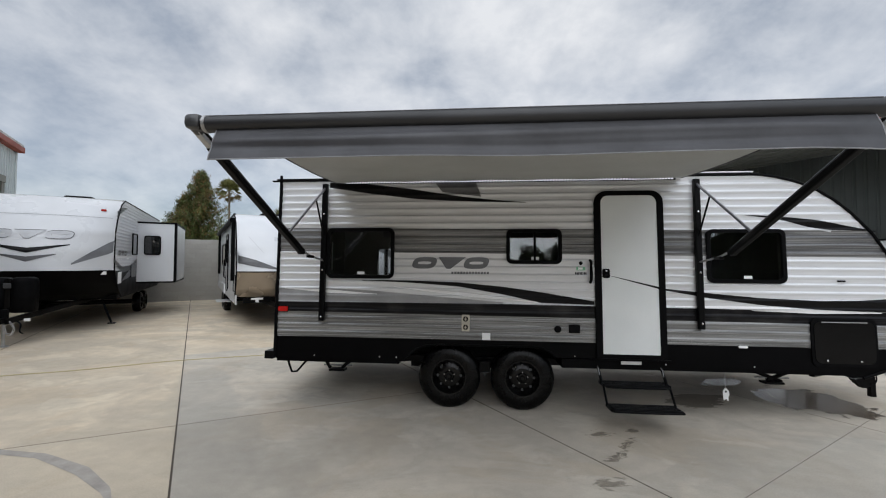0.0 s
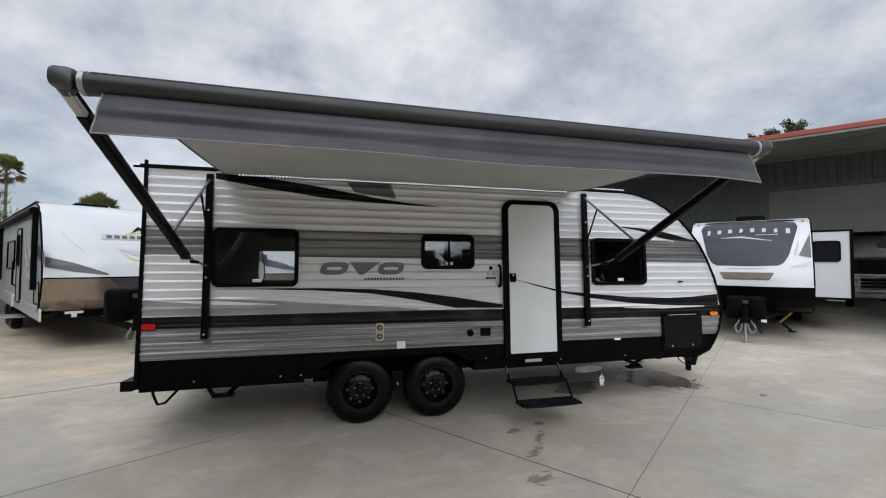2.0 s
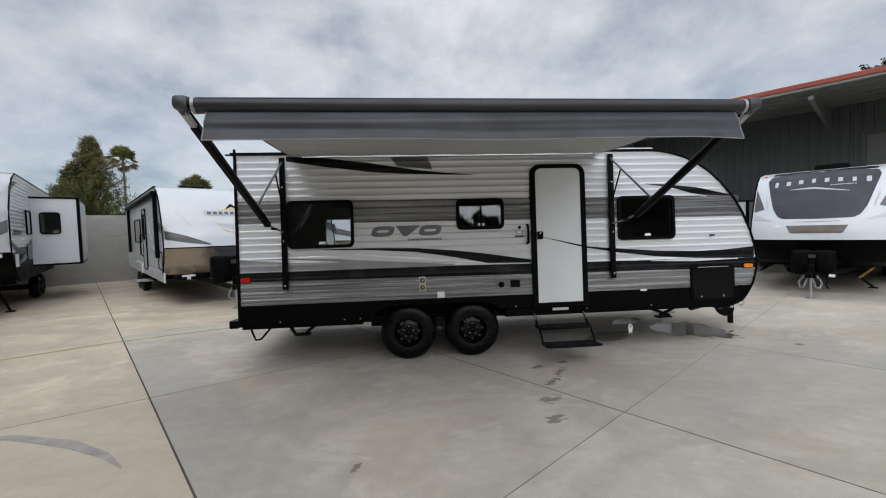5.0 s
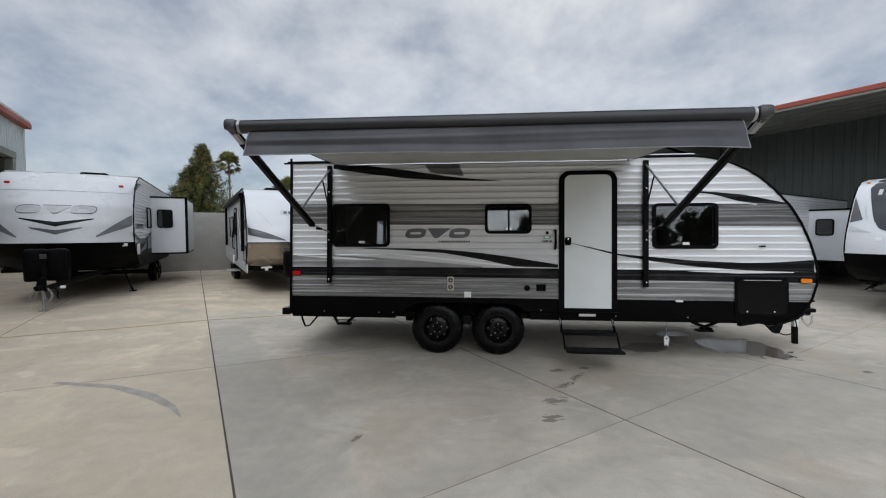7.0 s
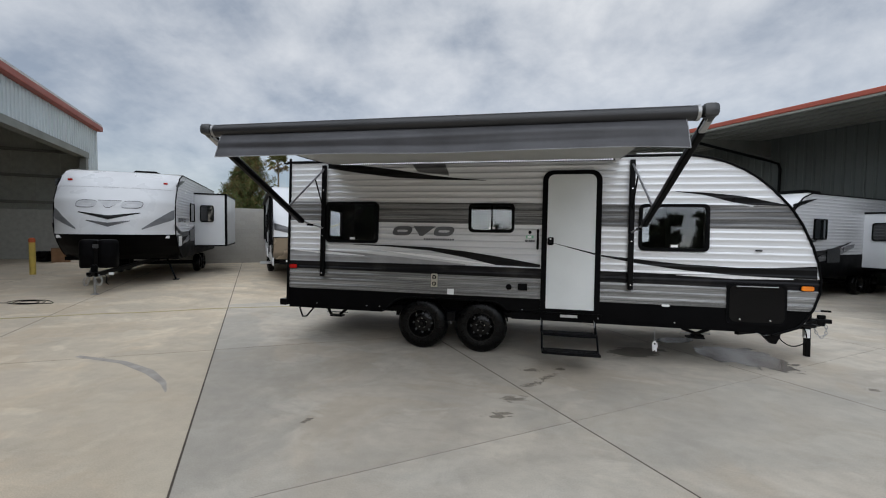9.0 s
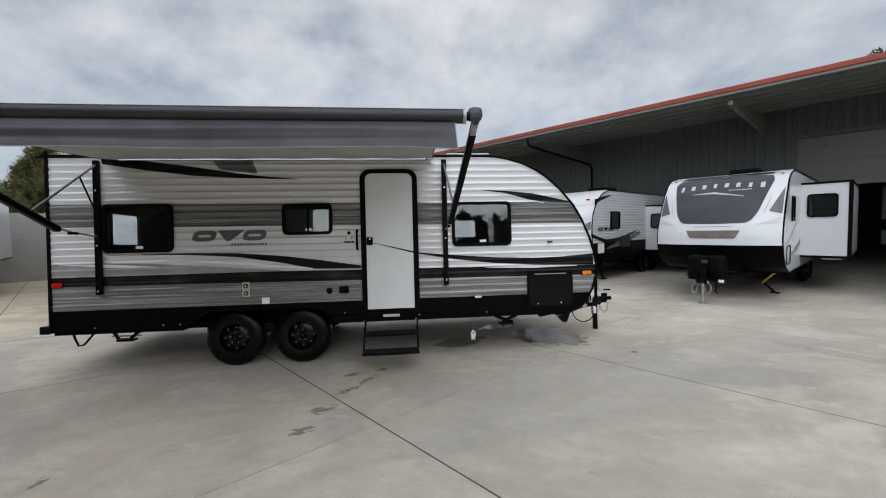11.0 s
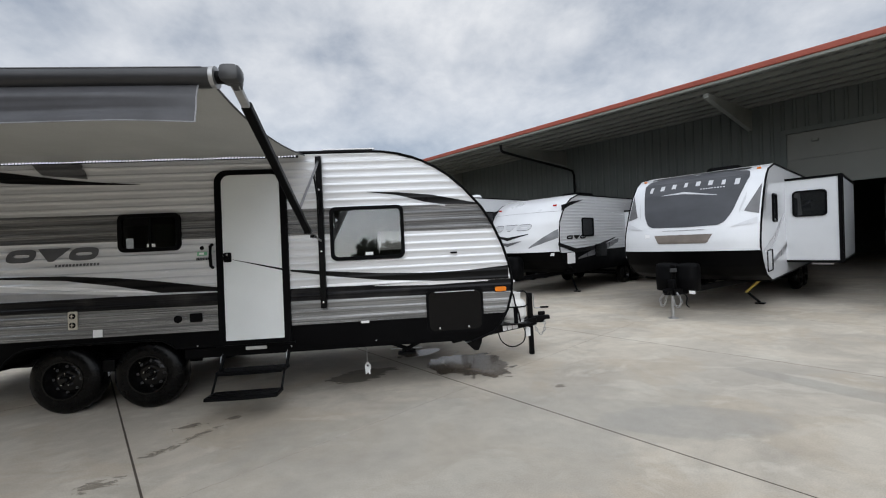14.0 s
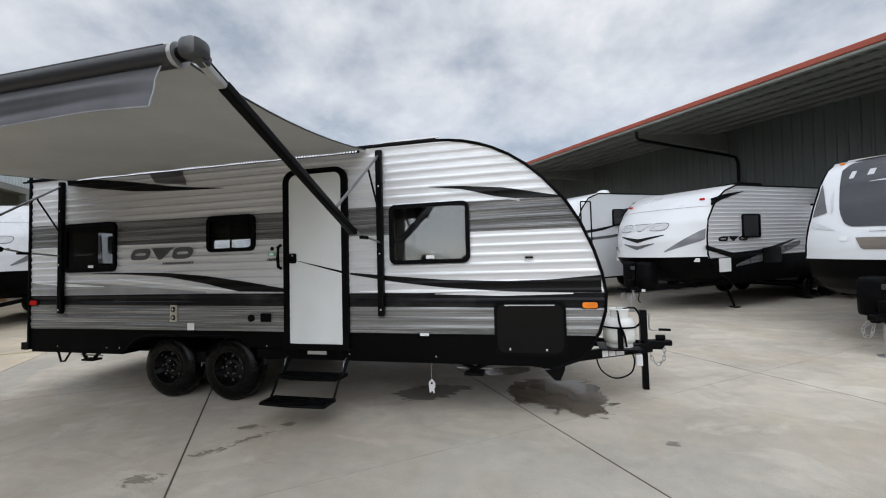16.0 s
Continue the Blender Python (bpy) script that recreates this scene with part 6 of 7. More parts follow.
def slide_out(parent, sgn, x0, x1, y0, y1, z0, z1, wall_mat, window):
    """A room pushed out of the side, from x0 (wall) to x1."""
    a, b = sorted((sgn * x0, sgn * x1))
    s = part("slide_out", boxes((a, b, y0, y1, z0, z1)), wall_mat, parent, "slide-out room pushed out, white with dark trim")
    e = bmesh.new()
    for x in (sgn * (x1 - 0.02),):
        box(e, x - 0.03, x + 0.03, y0 - 0.02, y0 + 0.03, z0 - 0.02, z1 + 0.03, 0.006)
    box(e, a, b + 0.02, y0 - 0.025, y1, z1 + 0.002, z1 + 0.05, 0.008)
    box(e, a, b, y0 - 0.012, y1, z0 - 0.05, z0 - 0.002, 0.006)
    xe = sgn * (x1 + 0.012)
    box(e, min(xe - 0.012, xe + 0.012), max(xe - 0.012, xe + 0.012), y0 + 0.03, y0 + 0.10, z0, z1)
    part("slide_trim", e, BLACK_PLASTIC, s)
    if window:
        wx0, wx1, wz0, wz1 = window
        w = part("window", plate(bmesh.new(), rounded(*sorted((sgn * wx0, sgn * wx1)), wz0, wz1, 0.08), y0 - 0.03, y0 - 0.001, rounded(*[q + d for q, d in zip(sorted((sgn * wx0, sgn * wx1)), (0.03, -0.03))], wz0 + 0.03, wz1 - 0.03, 0.06)), BLACK_PLASTIC, s)
        w.matrix_parent_inverse = Matrix.Identity(4)
    m = part("slide_pane", plate(bmesh.new(), rounded(*[q + d for q, d in zip(sorted((sgn * window[0], sgn * window[1])), (0.025, -0.025))], window[2] + 0.025, window[3] - 0.025, 0.06), y0 - 0.016, y0 - 0.004), DARK_GLASS, s)
    return s


def nose_gear(parent, y_jack, low_z, cover=(0.36, 0.30, 0.46), cover_z=0.55, lean=0.0):
    """A-frame, tongue jack, bottle cover, chains and coupler ahead of the nose."""
    bm = bmesh.new()
    for sgn in (-1, 1):
        a, b = Vector((sgn * 0.75, 1.6, low_z - 0.05)), Vector((sgn * 0.05, y_jack - 0.1, 0.50))
        d = b - a
        m = Matrix.Translation((a + b) / 2) @ d.normalized().to_track_quat("X", "Z").to_matrix().to_4x4()
        box(bm, -d.length / 2, d.length / 2, -0.035, 0.035, -0.055, 0.055, 0.006, m)
    fr = part("hitch_frame", bm, BLACK_METAL, parent, "black A-frame hitch")
    part("coupler", boxes((-0.05, 0.05, y_jack - 0.28, y_jack - 0.02, 0.47, 0.57), (-0.045, 0.045, y_jack - 0.36, y_jack - 0.27, 0.51, 0.58), bevel=0.012), BLACK_METAL, fr)
    bm = bmesh.new()
    tube(bm, (0, y_jack, 0.025), (0, y_jack, 0.52), 0.026, seg=14)
    j = part("tongue_jack", bm, GALV, parent, "galvanised tongue jack leg")
    part("jack_foot", lathe(bmesh.new(), [(0.09, 0.0), (0.09, 0.012), (0.03, 0.03)], (0, y_jack, 0), "Z", 18), GALV, j)
    part("jack_head", boxes((-0.06, 0.06, y_jack - 0.06, y_jack + 0.06, 0.52, 0.74), bevel=0.025), BLACK_PLASTIC, j)
    w, d, h = cover
    y0 = y_jack + 0.10
    bm = bmesh.new()
    for sgn in (-1, 1):  # two rounded lobes, one for each bottle, moulded together
        ring = rounded(-w * 0.53, w * 0.53, -d, d, min(w * 0.5, d) * 0.85, 7)
        rows_ = []
        for f, g in ((0.0, 0.90), (0.04, 0.97), (0.40, 1.0), (0.46, 1.03), (0.52, 1.0), (0.84, 0.99), (0.93, 0.95), (0.98, 0.82), (1.0, 0.60)):
            rows_.append([bm.verts.new((sgn * w * 0.5 + p * g, y0 + d + q * g, cover_z + h * f)) for p, q in ring])
        for r0, r1 in zip(rows_, rows_[1:]):
            for k in range(len(ring)):
                bm.faces.new((r0[k], r0[(k + 1) % len(ring)], r1[(k + 1) % len(ring)], r1[k]))
        bm.faces.new(rows_[0][::-1]), bm.faces.new(rows_[-1])
    box(bm, -w * 0.22, w * 0.22, y0 + 0.035, y0 + 2 * d - 0.035, cover_z + 0.02, cover_z + h - 0.035, 0.03)
    c = part("bottle_cover", bm, BLACK_PLASTIC, parent, "black plastic propane bottle cover", smooth=True)
    part("cover_strap", boxes((-0.045, 0.045, y0 - 0.004, y0 + 0.04, cover_z + h * 0.10, cover_z + h * 0.97), bevel=0.01), BLACK_GLOSS, c)
    part("cover_latch", boxes((-0.06, 0.06, y0 - 0.022, y0 - 0.005, cover_z + h * 0.70, cover_z + h * 0.84), bevel=0.008), CAP_PLASTIC, c)
    for sgn in (-1, 1):
        chain("safety_chain", fr, [(sgn * 0.10, y_jack - 0.05, 0.50), (sgn * 0.19, y_jack - 0.10, 0.36), (sgn * 0.16, y_jack - 0.12, 0.24), (sgn * 0.09, y_jack - 0.14, 0.27), (sgn * 0.05, y_jack - 0.15, 0.44)], GALV, 0.034, 0.0065)
    part("plug_cable", path_tube(bmesh.new(), bend([(0.18, y_jack + 0.02, 0.50), (0.26, y_jack - 0.03, 0.42), (0.25, y_jack - 0.05, 0.30), (0.30, y_jack - 0.04, 0.24)]), 0.012, 6), BLACK_PLASTIC, fr)
    part("frame_label", boxes((0.28, 0.38, y_jack + 0.03, y_jack + 0.034, 0.48, 0.54)), DECAL_WHITE, fr)


def running_gear(parent, half, y, low_z, spread=0.85, r=0.33):
    for sgn in (-1, 1):
        for k in (0, 1):
            wheel(0, 0, 0, parent, r=r, sgn=1).matrix_basis = Matrix.Translation((sgn * (half - 0.16), y + (k - 0.5) * spread, r)) @ pose(0, 0, 0, 0, 0, -90 * sgn)
    for q in (-0.5, 0.5):
        part("axle", boxes((-half + 0.2, half - 0.2, y + q * spread - 0.04, y + q * spread + 0.04, 0.28, 0.36)), BLACK_METAL, parent)


def corner_leg(parent, x, y, low_z, yellow=False):
    bm = bmesh.new()
    knee = (x - 0.25, y, 0.25) if yellow else (x - 0.28, y, low_z)
    tube(bm, knee, (x - 0.02, y, 0.03), 0.026, seg=8)
    box(bm, x - 0.10, x + 0.07, y - 0.07, y + 0.07, 0.0, 0.03, 0.004)
    leg = part("stabiliser_leg", bm, BLACK_METAL, parent, "lowered black corner stabiliser")
    if yellow:
        part("yellow_strut", tube(bmesh.new(), (x - 0.26, y - 0.05, 0.24), (x + 0.03, y - 0.05, 0.56), 0.026, seg=10), YELLOW_PAINT, leg)
        part("leg_brace", tube(bmesh.new(), (x - 0.25, y + 0.04, 0.25), (x + 0.05, y + 0.04, low_z + 0.02), 0.02, seg=8), BLACK_METAL, leg)


def roof_unit(parent, y, z, label="black roof air conditioner"):
    part("air_conditioner", boxes((-0.35, 0.35, y, y + 0.95, z + 0.01, z + 0.27), bevel=0.07), BLACK_PLASTIC, parent, label, smooth=True)


def ribbed_trailer(m, width, line, roof, length, y_slide, y_jack, wheels_y, label, window):
    """A trailer with a silver front cap and ribbed sides."""
    t = thing("travel_trailer", m, label=label, category="travel trailer", group="trailers parked on the lot")
    low = 0.52 * line
    h = roof - line
    prof = [(low, 0.80), (low + 0.2 * (line - low), 0.50), (low + 0.55 * (line - low), 0.22), (line, 0.0), (line + 0.25 * h, 0.06), (line + 0.5 * h, 0.24), (line + 0.72 * h, 0.60), (line + 0.88 * h, 1.0), (line + 0.96 * h, 1.30), (roof, 1.62)]
    s = Shell(t, width, line, roof, low, length, prof, 0.72, 2.6, SILVER, BLACK_SKIRT, SIDING_PLAIN, True)
    w = s.w
    cap = s.on_cap()
    k = width / 2.44
    # seam, mark, chevrons, flashes at the corners
    seam_z = line + 0.70 * h
    s.sheet("cap_seam", [(-w * 0.94, seam_z + 0.006), (w * 0.94, seam_z + 0.006)], [(-w * 0.94, seam_z - 0.003), (w * 0.94, seam_z - 0.003)], DECAL_MID, cap, rows=1)
    logo_shapes("trade_mark", t, s.on_cap(0.008), -0.70 * k, 0.64 * k, line + 0.385 * h, line + 0.50 * h, DECAL_GREY, 0.05)
    logo_shapes("trade_mark_face", t, s.on_cap(0.010), -0.688 * k, 0.628 * k, line + 0.394 * h, line + 0.491 * h, DECAL_SILVER, 0.05)
    for v, dpt, half, mat in ((0.315, 0.10, 0.60, DECAL_BLACK), (0.195, 0.085, 0.42, DECAL_GREY)):
        for sgn in (-1, 1):
            u1 = half * k * sgn
            pts = sorted([(0.0, line + (v - dpt) * h), (u1, line + v * h)])
            top = [(u, z + (0.060 if u == 0 else 0.012) * h) for u, z in pts]
            s.sheet("chevron", top, pts, mat, cap, cols=12, rows=4)
    for sgn in (-1, 1):
        pts = sorted([(sgn * 0.52 * w * 1.0, line + 0.07 * h), (sgn * 0.93 * w, line + 0.21 * h), (sgn * 0.99 * w, line + 0.24 * h)])
        top = [(u, z + (0.02 if abs(u) < 0.6 * w else 0.15) * h) for u, z in pts]
        s.sheet("corner_flash", top, pts, DECAL_SHADE, cap, cols=16, rows=6)
        u = sgn * 0.80 * w
        part("marker_lamp", boxes((u - 0.05, u + 0.05, s.cap_y(u, line + 0.80 * h) - 0.03, s.cap_y(u, line + 0.80 * h) + 0.02, line + 0.795 * h, line + 0.825 * h), bevel=0.008), RED_LENS, t, "small red marker lamp")
        u = sgn * 0.88 * w
        part("corner_label", boxes((u - 0.06, u + 0.05, s.cap_y(u, line - 0.06) - 0.02, s.cap_y(u, line - 0.06) + 0.05, line - 0.11, line - 0.03)), DECAL_WHITE, t)
        # graphics on both sides
        sd = s.on_side(sgn, 0.008, True)
        y0 = s.cap_y(w, line + 0.5 * h)
        s.sheet("side_flash", [(y0 + 0.12, line + 0.80 * h), (y0 + 0.7, line + 0.88 * h), (y0 + 1.25, line + 0.915 * h)], [(y0 + 0.12, line + 0.70 * h), (y0 + 0.5, line + 0.79 * h), (y0 + 1.25, line + 0.91 * h)], DECAL_BLACK, sd, cols=24, rows=10)
        s.sheet("side_flash", [(y0 - 0.1, line + 0.16 * h), (y0 + 0.8, line + 0.03 * h), (y0 + 1.9, line + 0.06 * h), (y0 + 3.2, line + 0.20 * h)], [(y0 - 0.1, line + 0.10 * h), (y0 + 0.8, line - 0.05 * h), (y0 + 1.9, line - 0.02 * h), (y0 + 3.2, line + 0.185 * h)], DECAL_BLACK, sd, cols=40, rows=10)
        s.sheet("side_flash", [(y0 + 0.9, line - 0.14 * h), (y0 + 2.0, line + 0.02 * h), (y0 + 3.4, line + 0.17 * h)], [(y0 + 0.9, line - 0.17 * h), (y0 + 2.2, line - 0.10 * h), (y0 + 3.4, line + 0.10 * h)], DECAL_GREY, sd, cols=40, rows=10)
        logo_shapes("trade_mark", t, sd, y0 + 0.30, y0 + 1.35, line + 0.20 * h, line + 0.27 * h, DECAL_BLACK, 0.04)
        side_pane(t, sgn, sgn * (w + 0.012), window[0], window[1], window[2], window[3])
    # dark lower panel of each side behind the cap
    part("hatch_label", boxes((w + 0.014, w + 0.018, s.cap_y(w, line) + 0.35, s.cap_y(w, line) + 0.75, line - 0.36, line - 0.06)), DECAL_WHITE, t, "white paper sheet taped to the side")
    side_plate(t, "baggage_hatch", 1, w + 0.012, s.cap_y(w, line) + 1.9, s.cap_y(w, line) + 2.6, line - 0.25, line + 0.12, 0.05, BLACK_GLOSS, 0.02, "black baggage hatch")
    slide_out(t, 1, w - 0.05, w + 1.02, y_slide, y_slide + 3.0, line - 0.42, roof - 0.45, GELCOAT, (w + 0.18, w + 0.62, line + 0.22 * h, line + 0.55 * h))
    nose_gear(t, y_jack, low, cover_z=0.437 * line, cover=(0.38, 0.22, 0.485 * line))
    running_gear(t, w, wheels_y, low)
    corner_leg(t, w - 0.25, 2.0, low)
    roof_unit(t, 3.4, roof)
    return t


# nose towards the yard, beside the open shed
ribbed_trailer(LOT @ pose(-3.10, 12.3, 0, 0, 0, -3.5), 2.80, 1.48, 3.33, 8.1, 3.55, -0.85, 5.35, "silver and black ribbed travel trailer beside the shed, slide-out open", (2.75, 3.45, 1.88, 2.52))
# in the row under the warehouse canopy
ribbed_trailer(LOT @ pose(11.8, 5.5, 0, 0, 0, -90), 2.44, 1.25, 2.82, 8.2, 4.7, -0.22, 5.2, "silver and black ribbed travel trailer under the canopy, slide-out open", (1.90, 2.55, 1.62, 2.17))


def glass_nose_trailer(m, label, door_side, glazed=True):
    """A white trailer with a dark glazed or plain nose over a black lower front."""
    t = thing("travel_trailer", m, label=label, category="travel trailer", group="trailers parked on the lot")
    line, roof, low, length = 1.25 if glazed else 1.12, 2.93, 0.62, 8.5
    prof = [(low, 0.85), (0.75, 0.45), (0.95, 0.18), (line, 0.0), (1.45, 0.02), (1.62, 0.07), (1.75, 0.13), (2.1, 0.34), (2.45, 0.60), (2.70, 0.86), (2.85, 1.14), (roof, 1.60)]
    s = Shell(t, 2.44, line, roof, low, length, prof, 0.24, 3.2, GELCOAT, BLACK_SKIRT, GELCOAT, False)
    w, cap = s.w, s.on_cap(0.010)
    if glazed:
        # glazed panel, wide at the top
        s.sheet("nose_glass", [(-0.98, 2.70), (-0.94, 2.80), (-0.6, 2.845), (0, 2.865), (0.6, 2.845), (0.94, 2.80), (0.98, 2.70)], [(-0.98, 2.66), (-0.80, 1.98), (-0.70, 1.80), (-0.60, 1.74), (0, 1.725), (0.60, 1.74), (0.70, 1.80), (0.80, 1.98), (0.98, 2.66)], CAP_GLASS, cap, "dark glazed nose panel", cols=60, rows=16)
        s.sheet("nose_band", [(-0.93, 2.905), (0, 2.925), (0.93, 2.905)], [(-0.93, 2.84), (0, 2.875), (0.93, 2.84)], DECAL_BLACK, s.on_cap(0.006), cols=30, rows=4)
        s.sheet("taupe_panel", [(-0.52, 1.575), (0.52, 1.575)], [(-0.52, 1.565), (-0.44, 1.40), (0.44, 1.40), (0.52, 1.565)], DECAL_TAUPE, cap, "taupe trim panel", cols=30, rows=6)
        s.sheet("fine_line", [(-0.38, 1.665), (0.38, 1.67)], [(-0.38, 1.655), (0.38, 1.66)], DECAL_MID, cap, rows=1)
    # the maker's name as plain pale blocks on the glass
    for i, u in enumerate(np.linspace(-0.80, 0.80, 8)):
        bm = bmesh.new()
        hh = 0.10 if 0 < i < 7 else 0.125
        zc = 2.52 + 0.055 * (1 - (u / 0.8) ** 2)
        du = 0.040 if i % 3 else 0.032
        ribbon(bm, [(u - du, zc + hh), (u + du, zc + hh)], [(u - du * 0.5, zc), (u + du * 0.5, zc)], s.on_cap(0.014), 4, 3)
        part("trade_mark", bm, DECAL_SILVER if glazed else DECAL_MID, t)
    s.sheet("name_flash", [(-0.55, 2.435), (-0.1, 2.47), (0.50, 2.345)], [(-0.55, 2.43), (-0.1, 2.425), (0.50, 2.335)], DECAL_SILVER, s.on_cap(0.014), cols=30, rows=3)
    bars("small_lettering", t, s.on_cap(0.014), 0.18, 0.62, 2.485, 2.505, DECAL_SILVER, 9)
    part("nose_badge", ribbon(bmesh.new(), [(-0.72, 1.60), (-0.62, 1.60)], [(-0.72, 1.53), (-0.62, 1.53)], s.on_cap(0.013), 2, 2), DECAL_WHITE, t)
    for sgn in (-1, 1):
        pts = sorted([(sgn * 0.98, 1.98), (sgn * 1.19, 1.92)])
        top = sorted([(sgn * 0.98, 2.00), (sgn * 1.19, 2.50)])
        if glazed:
            s.sheet("corner_flash", top, pts, DECAL_GREY, cap, cols=12, rows=8)
            s.sheet("corner_line", sorted([(sgn * 0.90, 2.02), (sgn * 0.98, 2.36)]), sorted([(sgn * 0.90, 1.94), (sgn * 0.98, 2.20)]), DECAL_SILVER, cap, cols=8, rows=3)
        s.sheet("corner_flash", sorted([(sgn * 0.80, 1.70), (sgn * 1.18, 1.86)]), sorted([(sgn * 0.80, 1.69), (sgn * 1.18, 1.74)]), DECAL_SILVER, cap, cols=12, rows=4)
        part("marker_lamp", boxes((sgn * 1.08 - 0.03, sgn * 1.08 + 0.03, s.cap_y(1.08, 2.82) - 0.02, s.cap_y(1.08, 2.82) + 0.03, 2.81, 2.845), bevel=0.006), AMBER, t, "small amber marker lamp")
        sd = s.on_side(sgn, 0.006)
        s.sheet("side_flash", [(0.45, 1.95), (0.75, 2.35), (1.1, 2.62)], [(0.45, 1.90), (0.75, 2.02), (1.1, 2.60)], DECAL_MID, sd, cols=16, rows=6)
        s.sheet("side_flash", [(0.5, 1.22), (1.4, 1.45), (2.6, 1.95)], [(0.5, 1.16), (1.4, 1.30), (2.6, 1.93)], DECAL_SILVER, sd, cols=20, rows=4)
        s.sheet("side_flash", [(1.2, 0.98), (2.4, 1.20), (3.6, 1.50)], [(1.2, 0.94), (2.4, 1.06), (3.6, 1.48)], DECAL_GREY, sd, cols=20, rows=4)
        side_plate(t, "baggage_hatch", sgn, sgn * (w + 0.002), 0.78, 1.25, 0.80, 1.22, 0.03, BLACK_PLASTIC, 0.014, "baggage hatch outlined in black", hole=0.02)
        if sgn == door_side:
            d = side_plate(t, "entry_door", sgn, sgn * (w + 0.002), 4.4, 5.1, 0.72, 2.60, 0.06, BLACK_PLASTIC, 0.025, "white entry door in a black frame", hole=0.03)
            side_plate(d, "door_leaf", sgn, sgn * (w + 0.002), 4.43, 5.07, 0.75, 2.57, 0.05, GELCOAT, 0.016)
            side_pane(d, sgn, sgn * (w + 0.02), 4.60, 4.92, 1.7, 2.35)
            side_pane(t, sgn, sgn * (w + 0.002), 2.2, 3.2, 1.55, 2.25)
            part("grab_handle", path_tube(bmesh.new(), [(sgn * (w + 0.005), 4.25, 1.1), (sgn * (w + 0.07), 4.25, 1.15), (sgn * (w + 0.07), 4.25, 1.75), (sgn * (w + 0.005), 4.25, 1.8)], 0.018, 8), BLACK_PLASTIC, t, smooth=True)
            part("outdoor_speaker", boxes((*sorted((sgn * w, sgn * (w + 0.05))), 3.55, 3.75, 1.75, 1.95), bevel=0.01), BLACK_PLASTIC, t)
            a = part("awning", tube(bmesh.new(), (sgn * (w + 0.07), 1.9, 2.72), (sgn * (w + 0.07), 7.0, 2.72), 0.06, seg=16), BLACK_PLASTIC, t, "rolled awning")
            for y in (1.9, 7.0):
                part("awning_arm", boxes((*sorted((sgn * (w + 0.004), sgn * (w + 0.07))), y - 0.04, y + 0.04, 1.0, 2.7), bevel=0.01), BLACK_METAL, a)
            st = part("entry_steps", boxes((*sorted((sgn * (w - 0.05), sgn * (w + 0.40))), 4.45, 5.05, 0.42, 0.45), bevel=0.005), BLACK_METAL, t, "black steps let down on two feet")
            for y in (4.47, 5.03):
                part("step_leg", tube(bmesh.new(), (sgn * w, y, 0.62), (sgn * (w + 0.62), y, 0.02), 0.022, seg=8), BLACK_METAL, st)
                part("step_foot", boxes((*sorted((sgn * (w + 0.56), sgn * (w + 0.68))), y - 0.04, y + 0.04, 0.0, 0.03), bevel=0.005), ALUMINIUM, st)
            part("lower_step", boxes((*sorted((sgn * (w + 0.32), sgn * (w + 0.58))), 4.45, 5.05, 0.20, 0.23), bevel=0.005), BLACK_METAL, st)
        else:
            side_pane(t, sgn, sgn * (w + 0.002), 1.35, 1.72, 1.75, 2.32)
    slide_out(t, -door_side, w - 0.05, w + 0.90, 2.78, 6.0, 0.90, 2.64, GELCOAT, (w + 0.12, w + 0.68, 1.84, 2.40))
    part("slide_rack", boxes((*sorted((-door_side * (w + 0.4), -door_side * (w + 0.75))), 2.9, 2.93, 0.80, 0.83)), ALUMINIUM, t)
    nose_gear(t, -0.56, low, cover_z=0.50, cover=(0.36, 0.22, 0.53))
    running_gear(t, w, 5.4, low)
    corner_leg(t, 0.88, 2.0, low, True)
    roof_unit(t, 3.0, roof)
    return t


glass_nose_trailer(LOT @ pose(11.8, 1.06, 0, 0, 0, -90), "white travel trailer with dark glazed nose, slide-out open", -1)
glass_nose_trailer(LOT @ pose(12.75, -3.72, 0, 0, 0, -90) @ Matrix.Scale(0.88, 4), "white travel trailer with plain white nose backed towards the open hall", -1, glazed=False)


